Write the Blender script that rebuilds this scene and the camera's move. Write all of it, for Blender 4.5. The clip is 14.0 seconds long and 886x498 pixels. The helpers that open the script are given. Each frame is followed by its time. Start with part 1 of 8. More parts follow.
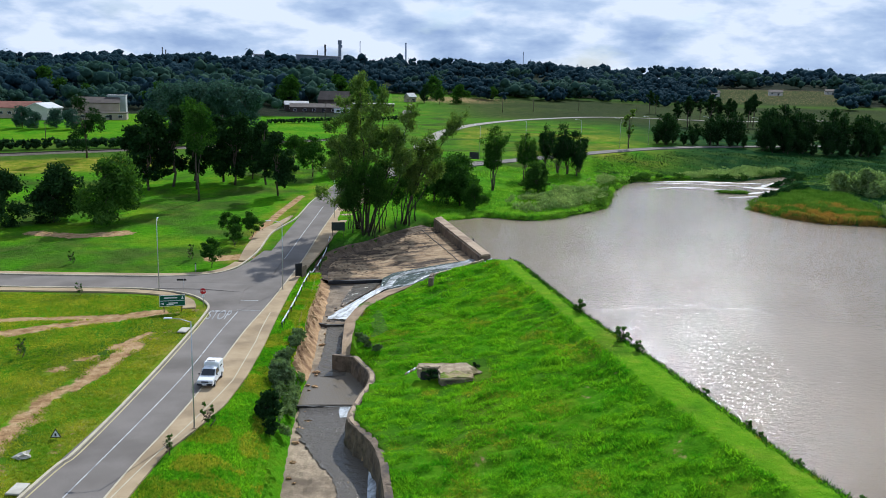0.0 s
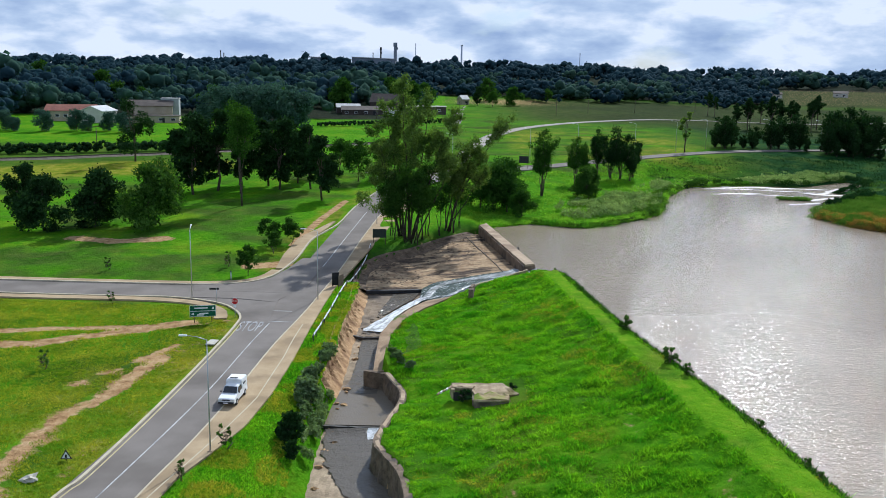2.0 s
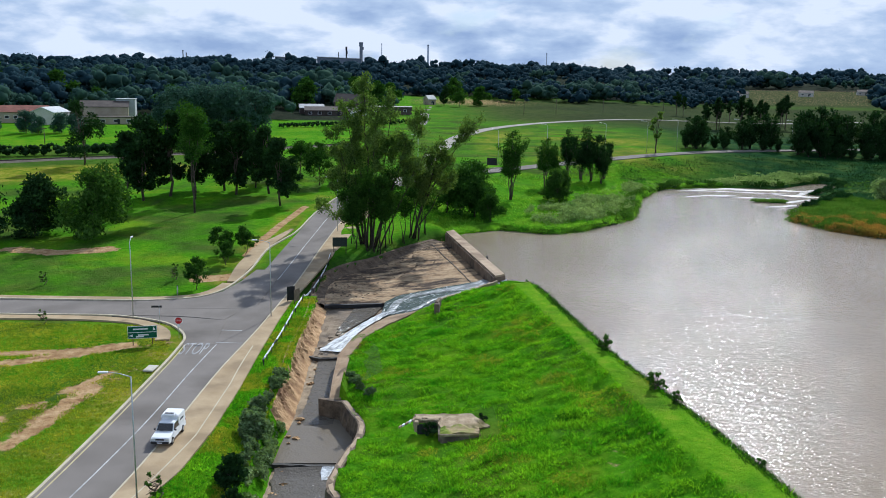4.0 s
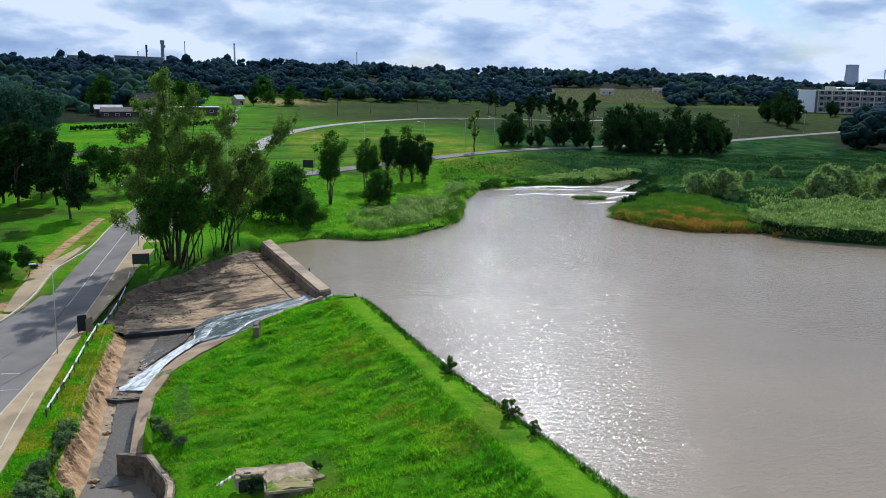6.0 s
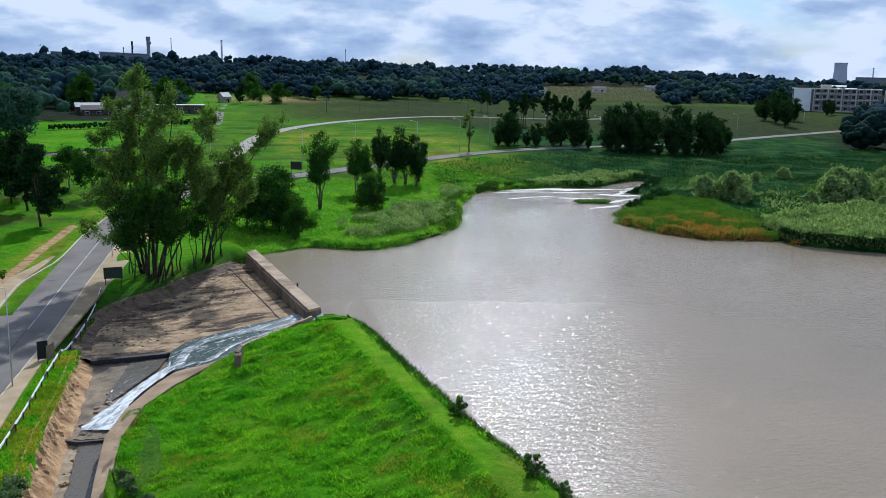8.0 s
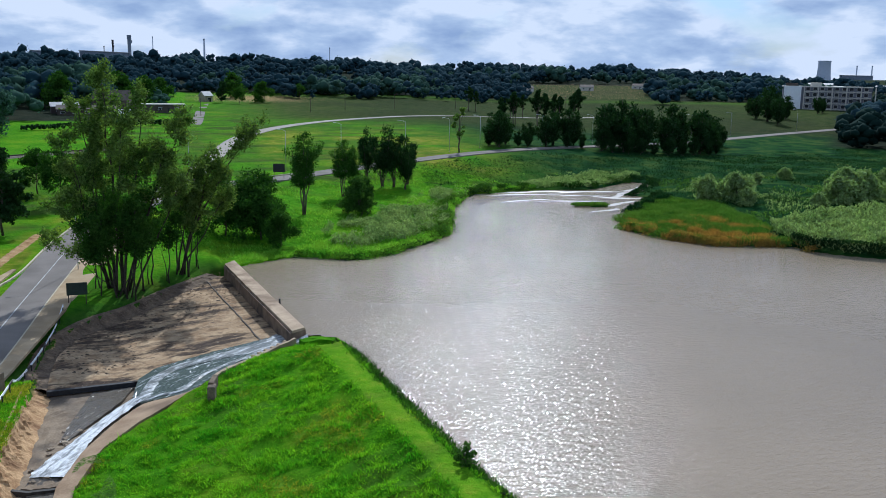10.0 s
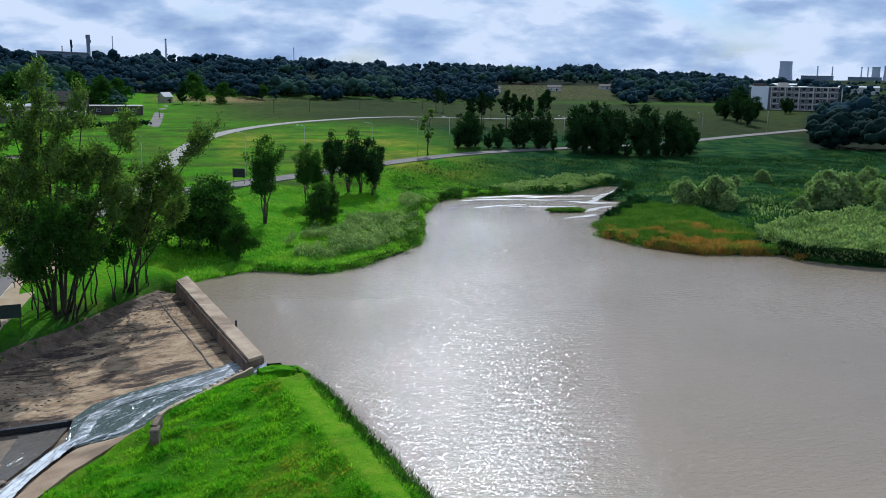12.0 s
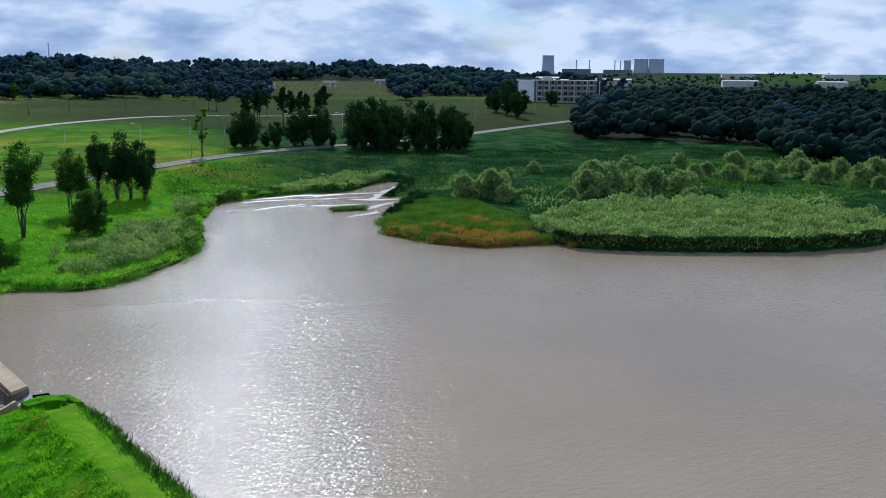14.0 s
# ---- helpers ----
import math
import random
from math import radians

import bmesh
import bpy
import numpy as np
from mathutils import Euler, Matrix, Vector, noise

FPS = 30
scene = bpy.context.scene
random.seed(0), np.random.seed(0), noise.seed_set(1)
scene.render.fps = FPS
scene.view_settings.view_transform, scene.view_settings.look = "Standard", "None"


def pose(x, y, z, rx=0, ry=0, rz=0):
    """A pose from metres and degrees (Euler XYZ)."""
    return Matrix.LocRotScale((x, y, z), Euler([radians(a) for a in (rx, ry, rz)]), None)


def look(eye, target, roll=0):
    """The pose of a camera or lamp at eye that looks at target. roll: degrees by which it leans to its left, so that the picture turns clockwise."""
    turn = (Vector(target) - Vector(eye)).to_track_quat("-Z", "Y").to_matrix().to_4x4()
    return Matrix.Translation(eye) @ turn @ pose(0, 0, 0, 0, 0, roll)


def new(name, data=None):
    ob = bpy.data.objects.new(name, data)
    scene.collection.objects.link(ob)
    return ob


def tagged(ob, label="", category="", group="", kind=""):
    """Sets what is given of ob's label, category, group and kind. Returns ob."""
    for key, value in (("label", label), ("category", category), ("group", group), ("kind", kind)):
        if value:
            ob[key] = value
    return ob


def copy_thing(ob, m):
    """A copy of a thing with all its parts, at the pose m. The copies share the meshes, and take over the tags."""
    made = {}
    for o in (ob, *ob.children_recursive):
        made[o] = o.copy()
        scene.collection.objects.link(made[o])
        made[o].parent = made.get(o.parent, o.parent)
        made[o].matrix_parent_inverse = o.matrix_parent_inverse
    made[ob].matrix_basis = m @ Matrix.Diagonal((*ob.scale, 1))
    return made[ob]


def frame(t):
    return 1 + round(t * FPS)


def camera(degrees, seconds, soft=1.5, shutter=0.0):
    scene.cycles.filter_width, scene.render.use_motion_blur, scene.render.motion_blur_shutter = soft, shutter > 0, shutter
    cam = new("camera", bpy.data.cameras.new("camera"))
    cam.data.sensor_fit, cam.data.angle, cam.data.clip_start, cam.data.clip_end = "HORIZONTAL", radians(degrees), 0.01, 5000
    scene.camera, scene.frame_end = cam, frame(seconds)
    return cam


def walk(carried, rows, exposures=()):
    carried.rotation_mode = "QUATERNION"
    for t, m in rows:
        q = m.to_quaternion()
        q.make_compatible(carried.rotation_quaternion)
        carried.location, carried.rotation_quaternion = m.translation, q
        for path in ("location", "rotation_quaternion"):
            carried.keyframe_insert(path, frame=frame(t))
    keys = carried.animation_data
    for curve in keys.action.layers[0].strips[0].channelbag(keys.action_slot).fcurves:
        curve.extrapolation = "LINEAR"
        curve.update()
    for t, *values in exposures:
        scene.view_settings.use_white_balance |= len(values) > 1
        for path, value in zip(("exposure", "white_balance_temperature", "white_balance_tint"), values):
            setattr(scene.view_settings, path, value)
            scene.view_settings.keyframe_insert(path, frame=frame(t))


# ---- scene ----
cam = camera(51.4, 14.0, soft=0.9)
PATH = [
    (0, (-0.529, -3.054, 30.861), (-0.413, -1.094, 30.48), 1.2),
    (0.5, (0.222, -2.19, 30.96), (0.266, -0.228, 30.576), 1.1),
    (1, (0.77, -0.856, 30.928), (0.797, 1.107, 30.546), 1.0),
    (1.5, (1.391, 0.64, 31.028), (1.404, 2.603, 30.646), 0.9),
    (2, (1.807, 2.574, 30.971), (1.803, 4.537, 30.592), 1.0),
    (4.5, (2.438, 15.06, 30.494), (2.569, 17.02, 30.117), 0.9),
    (5, (2.461, 18.037, 30.27), (2.816, 19.969, 29.896), 0.9),
    (5.5, (2.354, 20.692, 30.176), (2.796, 22.606, 29.803), 0.9),
    (6, (2.549, 23.863, 29.971), (3.007, 25.774, 29.599), 0.9),
    (6.5, (2.759, 26.771, 29.975), (3.222, 28.68, 29.6), 0.9),
    (7, (3.098, 29.652, 29.974), (3.567, 31.559, 29.6), 1.0),
    (7.5, (3.383, 32.766, 29.88), (3.86, 34.672, 29.504), 1.0),
    (8, (3.622, 35.517, 29.947), (4.104, 37.421, 29.57), 1.0),
    (10.5, (5.311, 48.801, 29.513), (5.832, 50.694, 29.134), 0.9),
    (11, (5.74, 51.265, 29.472), (6.271, 53.156, 29.093), 0.9),
    (11.5, (6.387, 53.801, 29.378), (6.941, 55.685, 28.999), 0.9),
    (12, (6.882, 56.018, 29.408), (7.465, 57.894, 29.031), 0.9),
    (12.5, (7.33, 57.748, 29.498), (7.94, 59.614, 29.121), 0.8),
    (13, (7.495, 58.401, 29.644), (8.16, 60.248, 29.265), 0.7),
    (13.5, (7.576, 58.374, 29.712), (8.358, 60.175, 29.331), 0.5),
    (14, (7.469, 57.696, 30.01), (8.477, 59.381, 29.628), 0.5),
]
walk(cam, [(t, look(eye, target, roll)) for t, eye, target, roll in PATH], [(0, -0.06, 5520, 10), (4, -0.1, 5480, 10), (7, -0.16, 5330, 10), (11, -0.25, 5240, 10), (14, -0.27, 5220, 10)])

# ---------- world, sun ----------
SUN_AZ, SUN_EL = radians(20.3), radians(37)
world = bpy.data.worlds.new("world")
scene.world = world
world.use_nodes = True
wt = world.node_tree
wt.nodes.clear()


def wn(kind, **props):
    n = wt.nodes.new(kind)
    for k, v in props.items():
        n.inputs[k].default_value = v
    return n


sky = wt.nodes.new("ShaderNodeTexSky")
sky.sky_type = "NISHITA"
sky.sun_disc = False
sky.sun_elevation, sky.sun_rotation = SUN_EL, SUN_AZ
sky.air_density, sky.dust_density, sky.ozone_density = 1.0, 1.5, 1.5
tc = wt.nodes.new("ShaderNodeTexCoord")
sep = wt.nodes.new("ShaderNodeSeparateXYZ")
wt.links.new(tc.outputs["Generated"], sep.inputs[0])
# clouds lie on a flat layer overhead, so they close up towards the horizon
def wmath(op, a, b):
    n = wt.nodes.new("ShaderNodeMath")
    n.operation = op
    for k, v in enumerate((a, b)):
        if isinstance(v, (int, float)):
            n.inputs[k].default_value = v
        else:
            wt.links.new(v, n.inputs[k])
    return n.outputs[0]


up = wmath("MAXIMUM", sep.outputs["Z"], 0.0)
flat = wt.nodes.new("ShaderNodeVectorMath"); flat.operation = "MULTIPLY"; flat.inputs[1].default_value = (1.0, 1.0, 2.7)
wt.links.new(tc.outputs["Generated"], flat.inputs[0])
big = wn("ShaderNodeTexNoise", Scale=8.0, Detail=8.0, Roughness=0.5, Distortion=0.05)
wt.links.new(flat.outputs[0], big.inputs["Vector"])
thick_low = wmath("MULTIPLY", wmath("MAXIMUM", wmath("SUBTRACT", 0.30, up), 0.0), 0.45)
cover = wt.nodes.new("ShaderNodeValToRGB")
cover.color_ramp.elements[0].position, cover.color_ramp.elements[1].position = 0.36, 0.52
wt.links.new(wmath("ADD", big.outputs["Fac"], thick_low), cover.inputs["Fac"])
shade = wn("ShaderNodeTexNoise", Scale=11.0, Detail=8.0, Roughness=0.52, Distortion=0.08)
moved = wt.nodes.new("ShaderNodeVectorMath"); moved.operation = "ADD"; moved.inputs[1].default_value = (3.1, 0.35, 7.0)
wt.links.new(flat.outputs[0], moved.inputs[0])
wt.links.new(moved.outputs[0], shade.inputs["Vector"])
tone = wt.nodes.new("ShaderNodeValToRGB")
tone.color_ramp.elements[0].position, tone.color_ramp.elements[0].color = 0.37, (4.3, 5.4, 7.4, 1)
tone.color_ramp.elements[1].position, tone.color_ramp.elements[1].color = 0.61, (10.3, 10.5, 10.8, 1)
mid = tone.color_ramp.elements.new(0.50); mid.color = (6.6, 7.6, 9.0, 1)
wt.links.new(wmath("ADD", shade.outputs["Fac"], wmath("MULTIPLY", thick_low, 0.35)), tone.inputs["Fac"])
blue = wt.nodes.new("ShaderNodeMix"); blue.data_type = "RGBA"; blue.blend_type = "MULTIPLY"
blue.inputs["Factor"].default_value = 1.0
blue.inputs["B"].default_value = (0.62, 0.82, 1.15, 1)
wt.links.new(sky.outputs[0], blue.inputs["A"])
blend = wt.nodes.new("ShaderNodeMix"); blend.data_type = "RGBA"
wt.links.new(cover.outputs["Color"], blend.inputs["Factor"])
wt.links.new(blue.outputs["Result"], blend.inputs["A"])
wt.links.new(tone.outputs["Color"], blend.inputs["B"])
bg = wn("ShaderNodeBackground", Strength=0.085)
wt.links.new(blend.outputs["Result"], bg.inputs["Color"])
out = wt.nodes.new("ShaderNodeOutputWorld")
wt.links.new(bg.outputs[0], out.inputs[0])

sun_data = bpy.data.lights.new("sun", "SUN")
sun_data.energy, sun_data.angle, sun_data.color = 5.0, radians(0.6), (1.0, 0.935, 0.81)
sun = new("sun", sun_data)
to_sun = Vector((math.sin(SUN_AZ) * math.cos(SUN_EL), math.cos(SUN_AZ) * math.cos(SUN_EL), math.sin(SUN_EL)))
sun.rotation_euler = to_sun.to_track_quat("Z", "Y").to_euler()

# ---------- materials ----------
def material(name, a, b, scale=1.0, fine=12.0, rough=0.9, bump=0.2, depth=0.05, c=None, metal=0.0, spec=0.3, per_object=0.0, per_island=0.0, through_light=None):
    """Two-scale noise colour between a and b (c: sparse stains), with bump; sizes in metres."""
    m = bpy.data.materials.new(name)
    m.use_nodes = True
    nt = m.node_tree
    p = nt.nodes["Principled BSDF"]
    p.inputs["Roughness"].default_value, p.inputs["Metallic"].default_value = rough, metal
    p.inputs["Specular IOR Level"].default_value = spec
    co = nt.nodes.new("ShaderNodeTexCoord")
    n1 = nt.nodes.new("ShaderNodeTexNoise")
    n1.inputs["Scale"].default_value, n1.inputs["Detail"].default_value = scale, 6.0
    n2 = nt.nodes.new("ShaderNodeTexNoise")
    n2.inputs["Scale"].default_value, n2.inputs["Detail"].default_value = fine, 4.0
    nt.links.new(co.outputs["Object"], n1.inputs["Vector"])
    nt.links.new(co.outputs["Object"], n2.inputs["Vector"])
    add = nt.nodes.new("ShaderNodeMath"); add.operation = "MULTIPLY_ADD"
    add.inputs[1].default_value, add.inputs[2].default_value = 0.6, 0.0
    nt.links.new(n1.outputs["Fac"], add.inputs[0])
    add2 = nt.nodes.new("ShaderNodeMath"); add2.operation = "MULTIPLY_ADD"
    add2.inputs[1].default_value = 0.4
    nt.links.new(n2.outputs["Fac"], add2.inputs[0])
    nt.links.new(add.outputs[0], add2.inputs[2])
    ramp = nt.nodes.new("ShaderNodeValToRGB")
    ramp.color_ramp.elements[0].position, ramp.color_ramp.elements[0].color = 0.38, (*a, 1)
    ramp.color_ramp.elements[1].position, ramp.color_ramp.elements[1].color = 0.62, (*b, 1)
    nt.links.new(add2.outputs[0], ramp.inputs["Fac"])
    col = ramp.outputs["Color"]
    if c:
        n3 = nt.nodes.new("ShaderNodeTexNoise")
        n3.inputs["Scale"].default_value, n3.inputs["Detail"].default_value = scale * 0.37, 7.0
        nt.links.new(co.outputs["Object"], n3.inputs["Vector"])
        r3 = nt.nodes.new("ShaderNodeValToRGB")
        r3.color_ramp.elements[0].position, r3.color_ramp.elements[1].position = 0.52, 0.66
        nt.links.new(n3.outputs["Fac"], r3.inputs["Fac"])
        mx = nt.nodes.new("ShaderNodeMix"); mx.data_type = "RGBA"
        mx.inputs["B"].default_value = (*c, 1)
        nt.links.new(r3.outputs["Color"], mx.inputs["Factor"])
        nt.links.new(col, mx.inputs["A"])
        col = mx.outputs["Result"]
    if per_object or per_island:
        hs = nt.nodes.new("ShaderNodeHueSaturation")
        src = nt.nodes.new("ShaderNodeObjectInfo" if per_object else "ShaderNodeNewGeometry")
        val = nt.nodes.new("ShaderNodeMapRange")
        amount = per_object or per_island
        val.inputs["To Min"].default_value, val.inputs["To Max"].default_value = 1 - amount, 1 + amount
        nt.links.new(src.outputs["Random" if per_object else "Random Per Island"], val.inputs["Value"])
        nt.links.new(val.outputs[0], hs.inputs["Value"])
        nt.links.new(col, hs.inputs["Color"])
        col = hs.outputs["Color"]
    nt.links.new(col, p.inputs["Base Color"])
    if bump:
        bp = nt.nodes.new("ShaderNodeBump")
        bp.inputs["Strength"].default_value, bp.inputs["Distance"].default_value = bump, depth
        nt.links.new(add2.outputs[0], bp.inputs["Height"])
        nt.links.new(bp.outputs[0], p.inputs["Normal"])
    if through_light:
        tr = nt.nodes.new("ShaderNodeBsdfTranslucent")
        gain = nt.nodes.new("ShaderNodeMix"); gain.data_type = "RGBA"; gain.blend_type = "MULTIPLY"
        gain.inputs["Factor"].default_value = 1.0
        gain.inputs["B"].default_value = (*through_light, 1)
        nt.links.new(col, gain.inputs["A"])
        nt.links.new(gain.outputs["Result"], tr.inputs["Color"])
        ms = nt.nodes.new("ShaderNodeAddShader")
        nt.links.new(p.outputs[0], ms.inputs[0])
        nt.links.new(tr.outputs[0], ms.inputs[1])
        nt.links.new(ms.outputs[0], nt.nodes["Material Output"].inputs["Surface"])
    return m


def ground_material():
    """Grass with dry and bare patches; the 'bare' and 'lush' values of the sheet choose where."""
    m = bpy.data.materials.new("ground_grass")
    m.use_nodes = True
    nt = m.node_tree
    p = nt.nodes["Principled BSDF"]
    p.inputs["Roughness"].default_value, p.inputs["Specular IOR Level"].default_value = 1.0, 0.01
    co = nt.nodes.new("ShaderNodeTexCoord")

    def noise_at(scale, detail, rough=0.55):
        n = nt.nodes.new("ShaderNodeTexNoise")
        n.inputs["Scale"].default_value, n.inputs["Detail"].default_value, n.inputs["Roughness"].default_value = scale, detail, rough
        nt.links.new(co.outputs["Object"], n.inputs["Vector"])
        return n.outputs["Fac"]

    def ramp(fac, *stops):
        r = nt.nodes.new("ShaderNodeValToRGB")
        el = r.color_ramp.elements
        el[0].position, el[0].color = stops[0][0], (*stops[0][1], 1)
        el[1].position, el[1].color = stops[-1][0], (*stops[-1][1], 1)
        for s, colour in stops[1:-1]:
            el.new(s).color = (*colour, 1)
        nt.links.new(fac, r.inputs["Fac"])
        return r.outputs["Color"]

    def mix(fac, a, b):
        x = nt.nodes.new("ShaderNodeMix"); x.data_type = "RGBA"
        nt.links.new(fac, x.inputs["Factor"]); nt.links.new(a, x.inputs["A"]); nt.links.new(b, x.inputs["B"])
        return x.outputs["Result"]

    grass = ramp(noise_at(0.07, 10, 0.74), (0.38, (0.042, 0.165, 0.003)), (0.5, (0.080, 0.245, 0.004)), (0.62, (0.20, 0.29, 0.010)))
    tuft = ramp(noise_at(1.1, 7, 0.72), (0.36, (0.030, 0.115, 0.002)), (0.52, (0.078, 0.235, 0.004)), (0.7, (0.155, 0.31, 0.010)))
    half = nt.nodes.new("ShaderNodeValue"); half.outputs[0].default_value = 0.5
    green = mix(half.outputs[0], grass, tuft)
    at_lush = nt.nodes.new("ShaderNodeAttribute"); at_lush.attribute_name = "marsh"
    # marsh greens are darkened in colour to stand for a cloud's shadow
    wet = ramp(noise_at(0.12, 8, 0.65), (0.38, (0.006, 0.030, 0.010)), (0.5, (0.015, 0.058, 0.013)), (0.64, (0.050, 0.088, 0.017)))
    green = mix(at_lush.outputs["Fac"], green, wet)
    at_mown = nt.nodes.new("ShaderNodeAttribute"); at_mown.attribute_name = "mown"
    mown = ramp(noise_at(0.5, 8, 0.7), (0.36, (0.085, 0.235, 0.005)), (0.52, (0.135, 0.29, 0.008)), (0.68, (0.21, 0.315, 0.018)))
    green = mix(at_mown.outputs["Fac"], green, mown)
    at_dry = nt.nodes.new("ShaderNodeAttribute"); at_dry.attribute_name = "dry"
    # dry grass tone, darkened to carry cloud shadow on the far meadow
    shaded_straw = ramp(noise_at(0.25, 8, 0.65), (0.36, (0.022, 0.042, 0.009)), (0.64, (0.075, 0.074, 0.026)))
    green = mix(at_dry.outputs["Fac"], green, shaded_straw)
    at_ripe = nt.nodes.new("ShaderNodeAttribute"); at_ripe.attribute_name = "ripe"
    ripe = ramp(noise_at(0.35, 8, 0.7), (0.36, (0.10, 0.175, 0.008)), (0.52, (0.22, 0.235, 0.018)), (0.66, (0.36, 0.29, 0.06)))
    green = mix(at_ripe.outputs["Fac"], green, ripe)
    # one dark tone for forest litter and for painted tree and cloud shade
    at_floor = nt.nodes.new("ShaderNodeAttribute"); at_floor.attribute_name = "litter_and_shade"
    litter_and_shade = ramp(noise_at(0.2, 6, 0.6), (0.36, (0.012, 0.020, 0.012)), (0.64, (0.030, 0.034, 0.020)))
    green = mix(at_floor.outputs["Fac"], green, litter_and_shade)
    earth = ramp(noise_at(0.8, 9, 0.65), (0.3, (0.20, 0.105, 0.045)), (0.5, (0.42, 0.265, 0.13)), (0.7, (0.56, 0.40, 0.22)))
    at_bare = nt.nodes.new("ShaderNodeAttribute"); at_bare.attribute_name = "bare"
    ragged = nt.nodes.new("ShaderNodeMath"); ragged.operation = "MULTIPLY_ADD"
    ragged.inputs[1].default_value, ragged.inputs[2].default_value = 1.6, -0.8
    nt.links.new(noise_at(0.9, 8, 0.7), ragged.inputs[0])
    plus = nt.nodes.new("ShaderNodeMath"); plus.operation = "ADD"
    nt.links.new(at_bare.outputs["Fac"], plus.inputs[0]); nt.links.new(ragged.outputs[0], plus.inputs[1])
    soft = nt.nodes.new("ShaderNodeMapRange")
    soft.inputs["From Min"].default_value, soft.inputs["From Max"].default_value = 0.42, 0.62
    nt.links.new(plus.outputs[0], soft.inputs["Value"])
    colour = mix(soft.outputs[0], green, earth)
    nt.links.new(colour, p.inputs["Base Color"])
    b1 = nt.nodes.new("ShaderNodeBump"); b1.inputs["Strength"].default_value, b1.inputs["Distance"].default_value = 0.9, 0.35
    nt.links.new(noise_at(1.3, 6, 0.65), b1.inputs["Height"])
    b2 = nt.nodes.new("ShaderNodeBump"); b2.inputs["Strength"].default_value, b2.inputs["Distance"].default_value = 0.8, 0.12
    nt.links.new(noise_at(6.0, 4, 0.7), b2.inputs["Height"])
    nt.links.new(b1.outputs[0], b2.inputs["Normal"])
    nt.links.new(b2.outputs[0], p.inputs["Normal"])
    return m


def water_material(name, deep, rough, waves, foam=0.0, spec=0.5, flow=None):
    m = bpy.data.materials.new(name)
    m.use_nodes = True
    nt = m.node_tree
    p = nt.nodes["Principled BSDF"]
    p.inputs["Roughness"].default_value, p.inputs["IOR"].default_value = rough, 1.33
    p.inputs["Specular IOR Level"].default_value = spec
    co = nt.nodes.new("ShaderNodeTexCoord")
    n0 = nt.nodes.new("ShaderNodeTexNoise")
    n0.inputs["Scale"].default_value, n0.inputs["Detail"].default_value = 0.03, 4.0
    nt.links.new(co.outputs["Object"], n0.inputs["Vector"])
    r = nt.nodes.new("ShaderNodeValToRGB")
    r.color_ramp.elements[0].position, r.color_ramp.elements[0].color = 0.3, (*[v * 0.82 for v in deep], 1)
    r.color_ramp.elements[1].position, r.color_ramp.elements[1].color = 0.7, (*deep, 1)
    nt.links.new(n0.outputs["Fac"], r.inputs["Fac"])
    colour = r.outputs["Color"]
    if foam:
        nf = nt.nodes.new("ShaderNodeTexNoise")
        nf.inputs["Scale"].default_value, nf.inputs["Detail"].default_value, nf.inputs["Roughness"].default_value = 1.6, 12.0, 0.68
        nf.inputs["Distortion"].default_value = 0.6
        run = nt.nodes.new("ShaderNodeMapping")
        if flow is not None:
            run.vector_type = "TEXTURE"
            run.inputs["Rotation"].default_value, run.inputs["Scale"].default_value = (0, 0, radians(flow)), (2.6, 0.6, 1.0)
        nt.links.new(co.outputs["Object"], run.inputs["Vector"])
        nt.links.new(run.outputs[0], nf.inputs["Vector"])
        rf = nt.nodes.new("ShaderNodeValToRGB")
        rf.color_ramp.elements[0].position, rf.color_ramp.elements[1].position = 0.62 - foam, 0.80 - foam
        nt.links.new(nf.outputs["Fac"], rf.inputs["Fac"])
        mx = nt.nodes.new("ShaderNodeMix"); mx.data_type = "RGBA"
        mx.inputs["B"].default_value = (0.74, 0.75, 0.75, 1)
        nt.links.new(rf.outputs["Color"], mx.inputs["Factor"]); nt.links.new(colour, mx.inputs["A"])
        colour = mx.outputs["Result"]
        mr = nt.nodes.new("ShaderNodeMapRange")
        mr.inputs["To Min"].default_value, mr.inputs["To Max"].default_value = rough, 0.75
        nt.links.new(rf.outputs["Color"], mr.inputs["Value"])
        nt.links.new(mr.outputs[0], p.inputs["Roughness"])
    nt.links.new(colour, p.inputs["Base Color"])
    last = None
    for scale, stretch, dist in waves:
        mp = nt.nodes.new("ShaderNodeMapping")
        mp.inputs["Scale"].default_value = (1.0, stretch, 1.0)
        mp.inputs["Rotation"].default_value, mp.inputs["Location"].default_value = (0, 0, radians(14)), (3.7, 1.3, 0.43)
        nt.links.new(co.outputs["Object"], mp.inputs["Vector"])
        nz = nt.nodes.new("ShaderNodeTexNoise")
        nz.inputs["Scale"].default_value, nz.inputs["Detail"].default_value = scale, 3.0
        nt.links.new(mp.outputs[0], nz.inputs["Vector"])
        b = nt.nodes.new("ShaderNodeBump")
        b.inputs["Strength"].default_value, b.inputs["Distance"].default_value = 1.0, dist
        nt.links.new(nz.outputs["Fac"], b.inputs["Height"])
        if last:
            nt.links.new(last, b.inputs["Normal"])
        last = b.outputs[0]
    nt.links.new(last, p.inputs["Normal"])
    return m


